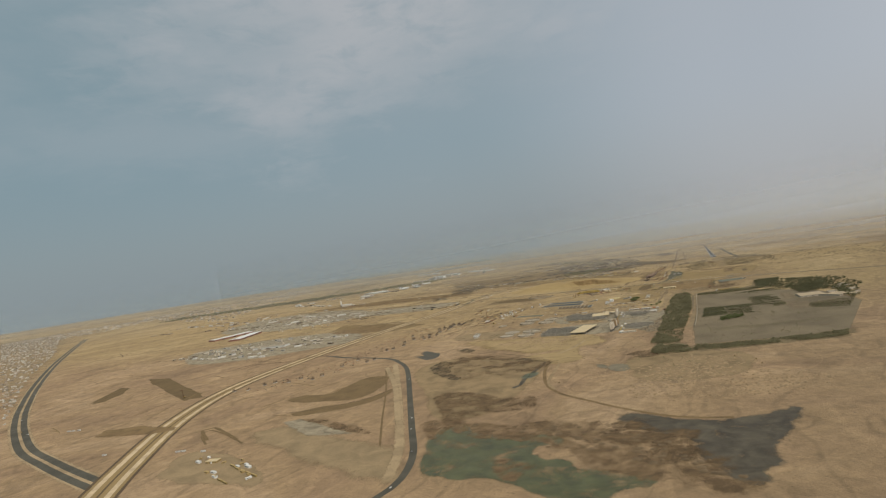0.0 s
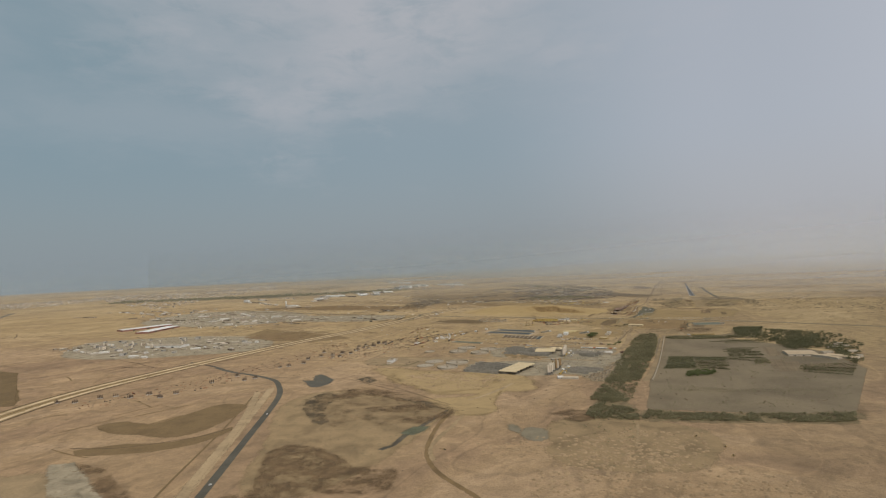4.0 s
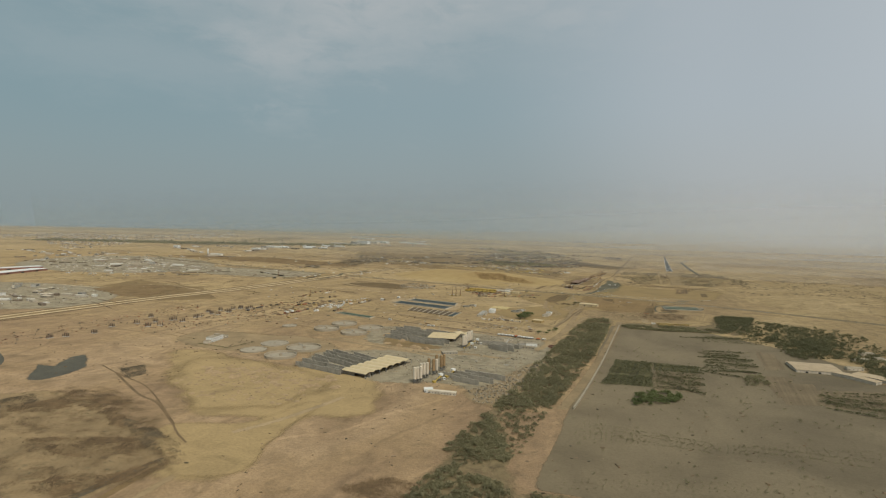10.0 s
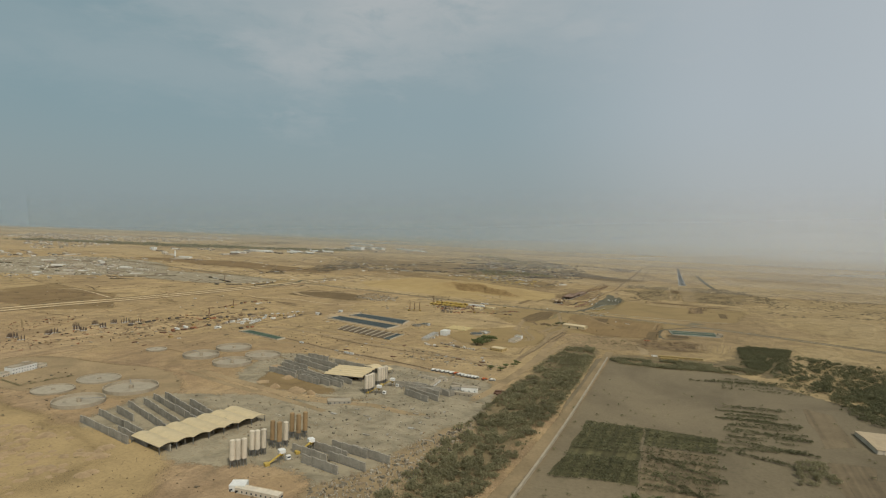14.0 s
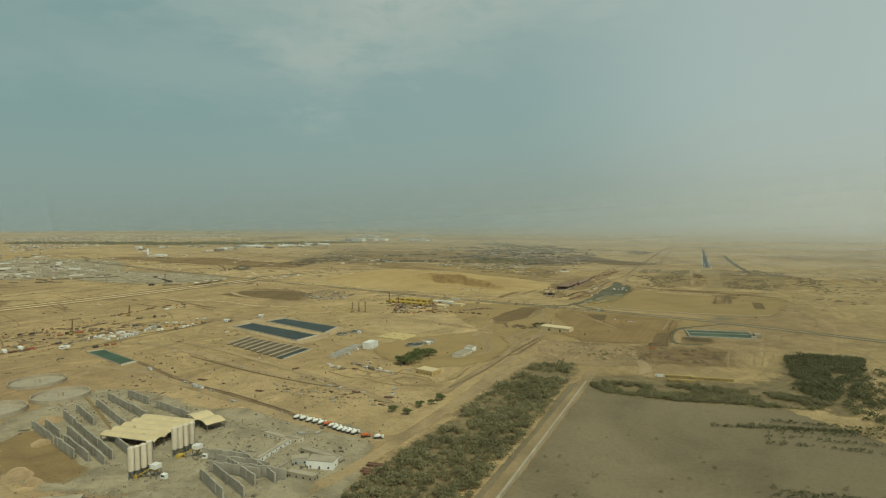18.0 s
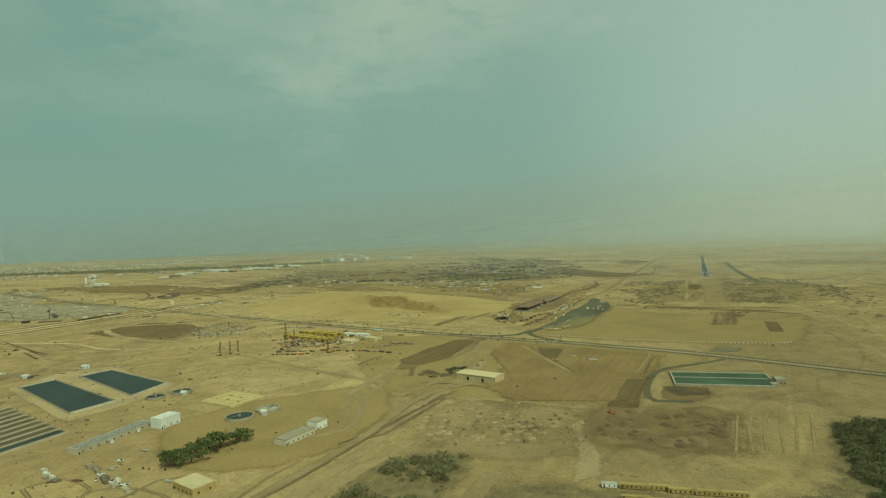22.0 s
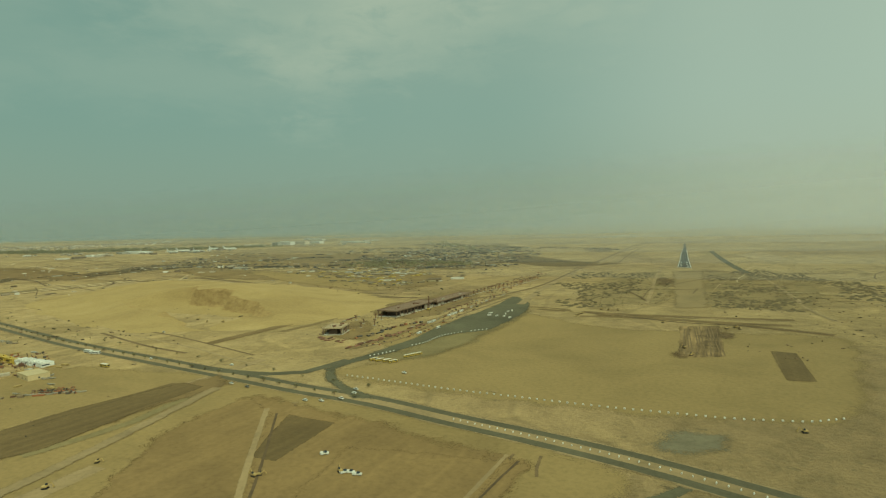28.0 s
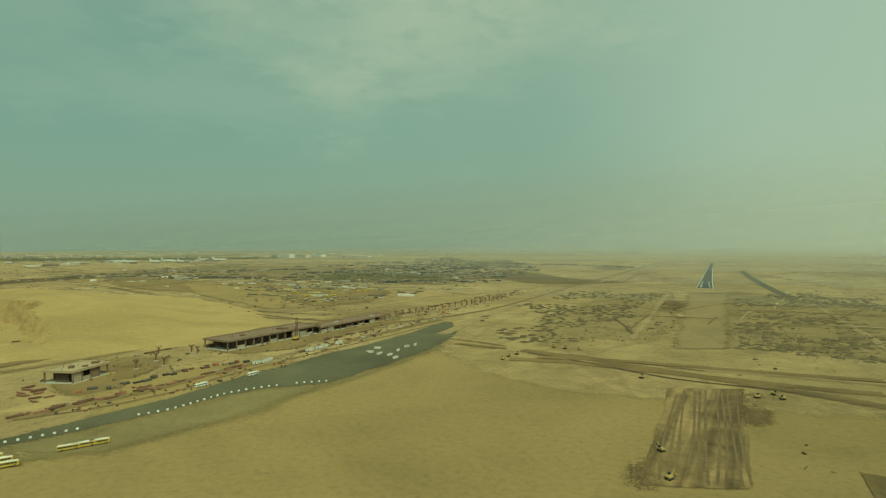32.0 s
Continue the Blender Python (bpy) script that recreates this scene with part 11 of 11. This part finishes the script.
shed_rows('far_sheds', [[(-1573, 1149), (-1500, 1147)], [(-1617, 1274), (-1562, 1286), (-1379, 1222), (-1295, 1222)], [(-1531, 1316), (-1433, 1303), (-1229, 1202)], [(-1250, 1252), (-1262, 1350)], [(-968, 1058), (-921, 1058)], [(-897, 1064), (-873, 1077)], [(-1107, 1148), (-1024, 1200), (-866, 1124), (-806, 1139)], [(-1080, 1309), (-1020, 1304)]], 'pale sheds of the built-up plain', 'sheds', lo=8, hi=26, wide=6, tall=1.8, gap=14, seed=2)
shed_rows('far_sheds', [[(-1326, 1189), (-1263, 1198)], [(-1065, 1126), (-1067, 1174), (-1086, 1251)], [(-1305, 1111), (-1297, 1138)], [(-976, 1087), (-939, 1125)], [(-860, 992), (-823, 1008), (-802, 1020)], [(-868, 1041), (-839, 1064)], [(-795, 1055), (-791, 1073)], [(-754, 1063), (-727, 1095)], [(-1180, 1072), (-1122, 1094)]], 'pale sheds of the built-up plain', 'sheds', lo=8, hi=24, wide=6, tall=1.8, gap=14, seed=3)
shed_rows('far_stores', [[(-1194, 1070), (-1087, 1067), (-1025, 1100)], [(-1048, 1024), (-977, 1057), (-907, 1090)], [(-912, 1032), (-725, 1028), (-704, 1073)], [(-640, 1102), (-572, 1075)], [(-562, 1039), (-521, 1062), (-527, 1124)], [(-736, 988), (-690, 1027)]], 'dark stores and fences on the plain', 'dark', lo=5, hi=22, wide=3, tall=1.2, gap=10, seed=4)
shed_rows('camp_sheds', [[(-487, 1499), (-444, 1496)], [(-557, 1369), (-546, 1393)], [(-549, 1437), (-542, 1462)], [(-514, 1379), (-489, 1386)], [(-399, 1389), (-378, 1413)], [(-372, 1434), (-333, 1444)], [(-299, 1388), (-268, 1405)], [(-303, 1432), (-280, 1457)], [(-220, 1354), (-202, 1360)], [(-319, 1366), (-289, 1366)], [(-263, 1524), (-247, 1550)]], 'pale cabins of the works camp in rows', 'sheds', lo=4, hi=11, wide=2.5, tall=1.1, gap=4, seed=5)
shed_rows('camp_stores', [[(-641, 1494), (-597, 1561), (-548, 1634)], [(-612, 1696), (-533, 1787), (-445, 1758)], [(-516, 1421), (-460, 1457), (-394, 1495)], [(-478, 1554), (-434, 1591), (-360, 1564)], [(-553, 2040), (-437, 1962)], [(-382, 1662), (-345, 1735), (-305, 1815)], [(-288, 1455), (-249, 1505), (-221, 1580)], [(-320, 1559), (-269, 1622)]], 'dark frames and stores of the works camp in rows', 'dark', lo=4, hi=16, wide=3, tall=1.3, gap=5, seed=6)
shed_rows('camp_sheds', [[(-651, 1495), (-574, 1475)], [(-615, 1407), (-626, 1438), (-622, 1466)], [(-618, 1362), (-596, 1372)], [(-379, 1381), (-380, 1403)], [(-331, 1351), (-299, 1354), (-273, 1350)], [(-321, 1395), (-306, 1424)], [(-292, 1389), (-269, 1381)], [(-298, 1328), (-276, 1328)], [(-251, 1378), (-248, 1397)], [(-213, 1327), (-202, 1346)]], 'pale and yellow cabins of the works camp in rows', 'yellow', lo=3, hi=9, wide=2, tall=1.0, gap=3, seed=7)
shed_rows('camp_stores', [[(-643, 1382), (-622, 1415), (-590, 1442), (-527, 1437)], [(-485, 1415), (-493, 1453), (-427, 1452)], [(-597, 1567), (-590, 1624), (-534, 1631)], [(-448, 1521), (-453, 1602), (-415, 1651)], [(-382, 1528), (-359, 1588), (-322, 1633)], [(-328, 1454), (-280, 1459), (-254, 1489)], [(-323, 1579), (-326, 1691), (-316, 1807)], [(-431, 1847), (-364, 1929), (-283, 1865)], [(-296, 1906), (-215, 1873), (-148, 1824)]], 'dark frames and stores of the works camp in rows', 'dark', lo=3, hi=12, wide=2.5, tall=1.2, gap=4, seed=8)
shed_rows('airport_sheds', [[(-1011, 1359), (-959, 1356)], [(-1384, 1582), (-1299, 1550), (-1144, 1441)], [(-1386, 1656), (-1348, 1661)], [(-1098, 1561), (-1096, 1603)], [(-1111, 1645), (-1126, 1690)], [(-1189, 1788), (-1059, 1723)], [(-1172, 1909), (-1036, 1831), (-1058, 1918)], [(-1143, 2087), (-1122, 2127)], [(-1059, 2395), (-1018, 2498)]], 'white service buildings of the airport', 'sheds', lo=8, hi=26, wide=9, tall=3, gap=8, seed=9)
shed_rows('yard_scrap', [[(-131, 1140), (-132, 1152), (-130, 1162), (-127, 1172)], [(-134, 1131), (-130, 1139)]], 'rows of rust-red scrap and steel in the works yard', 'rust', lo=0.8, hi=2.4, wide=1.2, tall=0.5, gap=0.8, seed=10)
shed_rows('yard_scrap', [[(-159, 858), (-147, 855), (-133, 852)], [(-168, 850), (-157, 849)], [(-223, 1012), (-207, 1043)]], 'parked vehicles and stores in the works yard', 'sheds', lo=1.2, hi=2.6, wide=1.3, tall=0.9, gap=0.6, seed=11)
shed_rows('yard_scrap', [[(-144, 819), (-134, 817), (-128, 822)], [(-134, 813), (-124, 817)], [(-118, 816), (-111, 816)], [(-162, 811), (-155, 813)]], 'scattered scrap and boards on the yard', 'soil', lo=0.6, hi=2.2, wide=0.9, tall=0.4, gap=1.2, seed=12)
shed_rows('site_stores', [[(-327, 821), (-334, 836), (-338, 847), (-332, 865)], [(-328, 842), (-326, 863)], [(-341, 871), (-338, 876)], [(-394, 933), (-390, 949)], [(-316, 882), (-313, 899)]], 'stores and cabins in a row along the site fence', 'sheds', lo=1.2, hi=4, wide=1.4, tall=1.0, gap=1.5, seed=13)
shed_rows('site_stores', [[(-372, 853), (-376, 876)], [(-401, 895), (-408, 933)], [(-330, 880), (-317, 906)], [(-306, 915), (-306, 924)], [(-412, 931), (-404, 960)]], 'rusty stores along the site fence', 'rust', lo=1.0, hi=3.5, wide=1.2, tall=0.7, gap=2.0, seed=14)
shed_rows('steel_stacks', [[(-227, 1001), (-209, 1008), (-190, 1014), (-165, 1016)], [(-225, 994), (-206, 1000)], [(-255, 1027), (-247, 1042), (-223, 1032)], [(-183, 1024), (-171, 1034)], [(-234, 1015), (-211, 1022)]], 'dark and rusty steel laid out in rows', 'rust', lo=0.8, hi=3.2, wide=1.2, tall=0.6, gap=1.0, seed=20)
shed_rows('steel_stacks', [[(-315, 1022), (-314, 1035), (-309, 1054), (-315, 1072)], [(-324, 1029), (-322, 1043)], [(-289, 1067), (-278, 1076), (-262, 1075)]], 'pale board stacks of the steel yard', 'rubble', lo=0.6, hi=2.4, wide=1.2, tall=0.7, gap=0.6, seed=21)
shed_rows('steel_stacks', [[(-245, 1020), (-235, 1032), (-226, 1037)], [(-256, 1044), (-228, 1043)], [(-254, 1057), (-217, 1056)]], 'stacks of formwork and steel in the yard', 'yellow', lo=0.8, hi=3.0, wide=1.0, tall=0.8, gap=1.0, seed=22)
shed_rows('roadside_stores', [[(-589, 1083), (-582, 1090)], [(-547, 1063), (-539, 1075)], [(-536, 1076), (-529, 1098)], [(-536, 1090), (-531, 1118)], [(-491, 1147), (-477, 1157)], [(-492, 1170), (-486, 1196)]], 'stores and vehicles beside the trunk road', 'sheds', lo=1.5, hi=6, wide=2, tall=1.1, gap=4, seed=23)
shed_rows('roadside_stores', [[(-640, 1237), (-640, 1212)], [(-639, 1254), (-648, 1243)], [(-655, 1294), (-645, 1336)], [(-499, 1426), (-473, 1477)]], 'dark stores behind the trunk road', 'dark', lo=3, hi=10, wide=2.5, tall=1.0, gap=3, seed=24)
heaps('soil_heaps', [(-124, 978), (-126, 984), (-118, 987), (-111, 980), (-114, 976)], 9, 'brown soil heaps beside the shed', r=2.0, h=1.0, seed=31, mat='soilheap')
heaps('soil_heaps', [(-40, 943), (-33, 956), (-16, 960), (-3, 962), (-1, 940), (-10, 928), (-23, 928), (-36, 930)], 40, 'brown spoil heaps below the reservoir', r=2.0, h=0.8, seed=32, mat='soilheap')
heaps('soil_heaps', [(-356, 775), (-393, 811), (-392, 846), (-372, 875), (-356, 891), (-327, 872), (-333, 832), (-335, 799), (-333, 769)], 60, 'red-brown soil heaps along the pile line', r=2.4, h=0.7, seed=41, mat='soilheap')
shed_rows('site_stores', [[(-380, 789), (-383, 812), (-380, 836)], [(-340, 783), (-336, 806), (-334, 825)], [(-362, 836), (-355, 863), (-342, 885)], [(-375, 896), (-361, 915)], [(-308, 825), (-304, 841)]], 'rusty stores and machines along the pile line', 'rust', lo=1.5, hi=5.0, wide=1.6, tall=1.0, gap=3.0, seed=25)
shed_rows('yard_scrap', [[(-169, 816), (-142, 814)], [(-158, 811), (-127, 809)], [(-166, 830), (-146, 828)], [(-202, 799), (-182, 797)], [(-212, 785), (-196, 786)]], 'scattered boards and scrap in the water works yard', 'rubble', lo=0.5, hi=2.2, wide=0.8, tall=0.4, gap=2.0, seed=26)
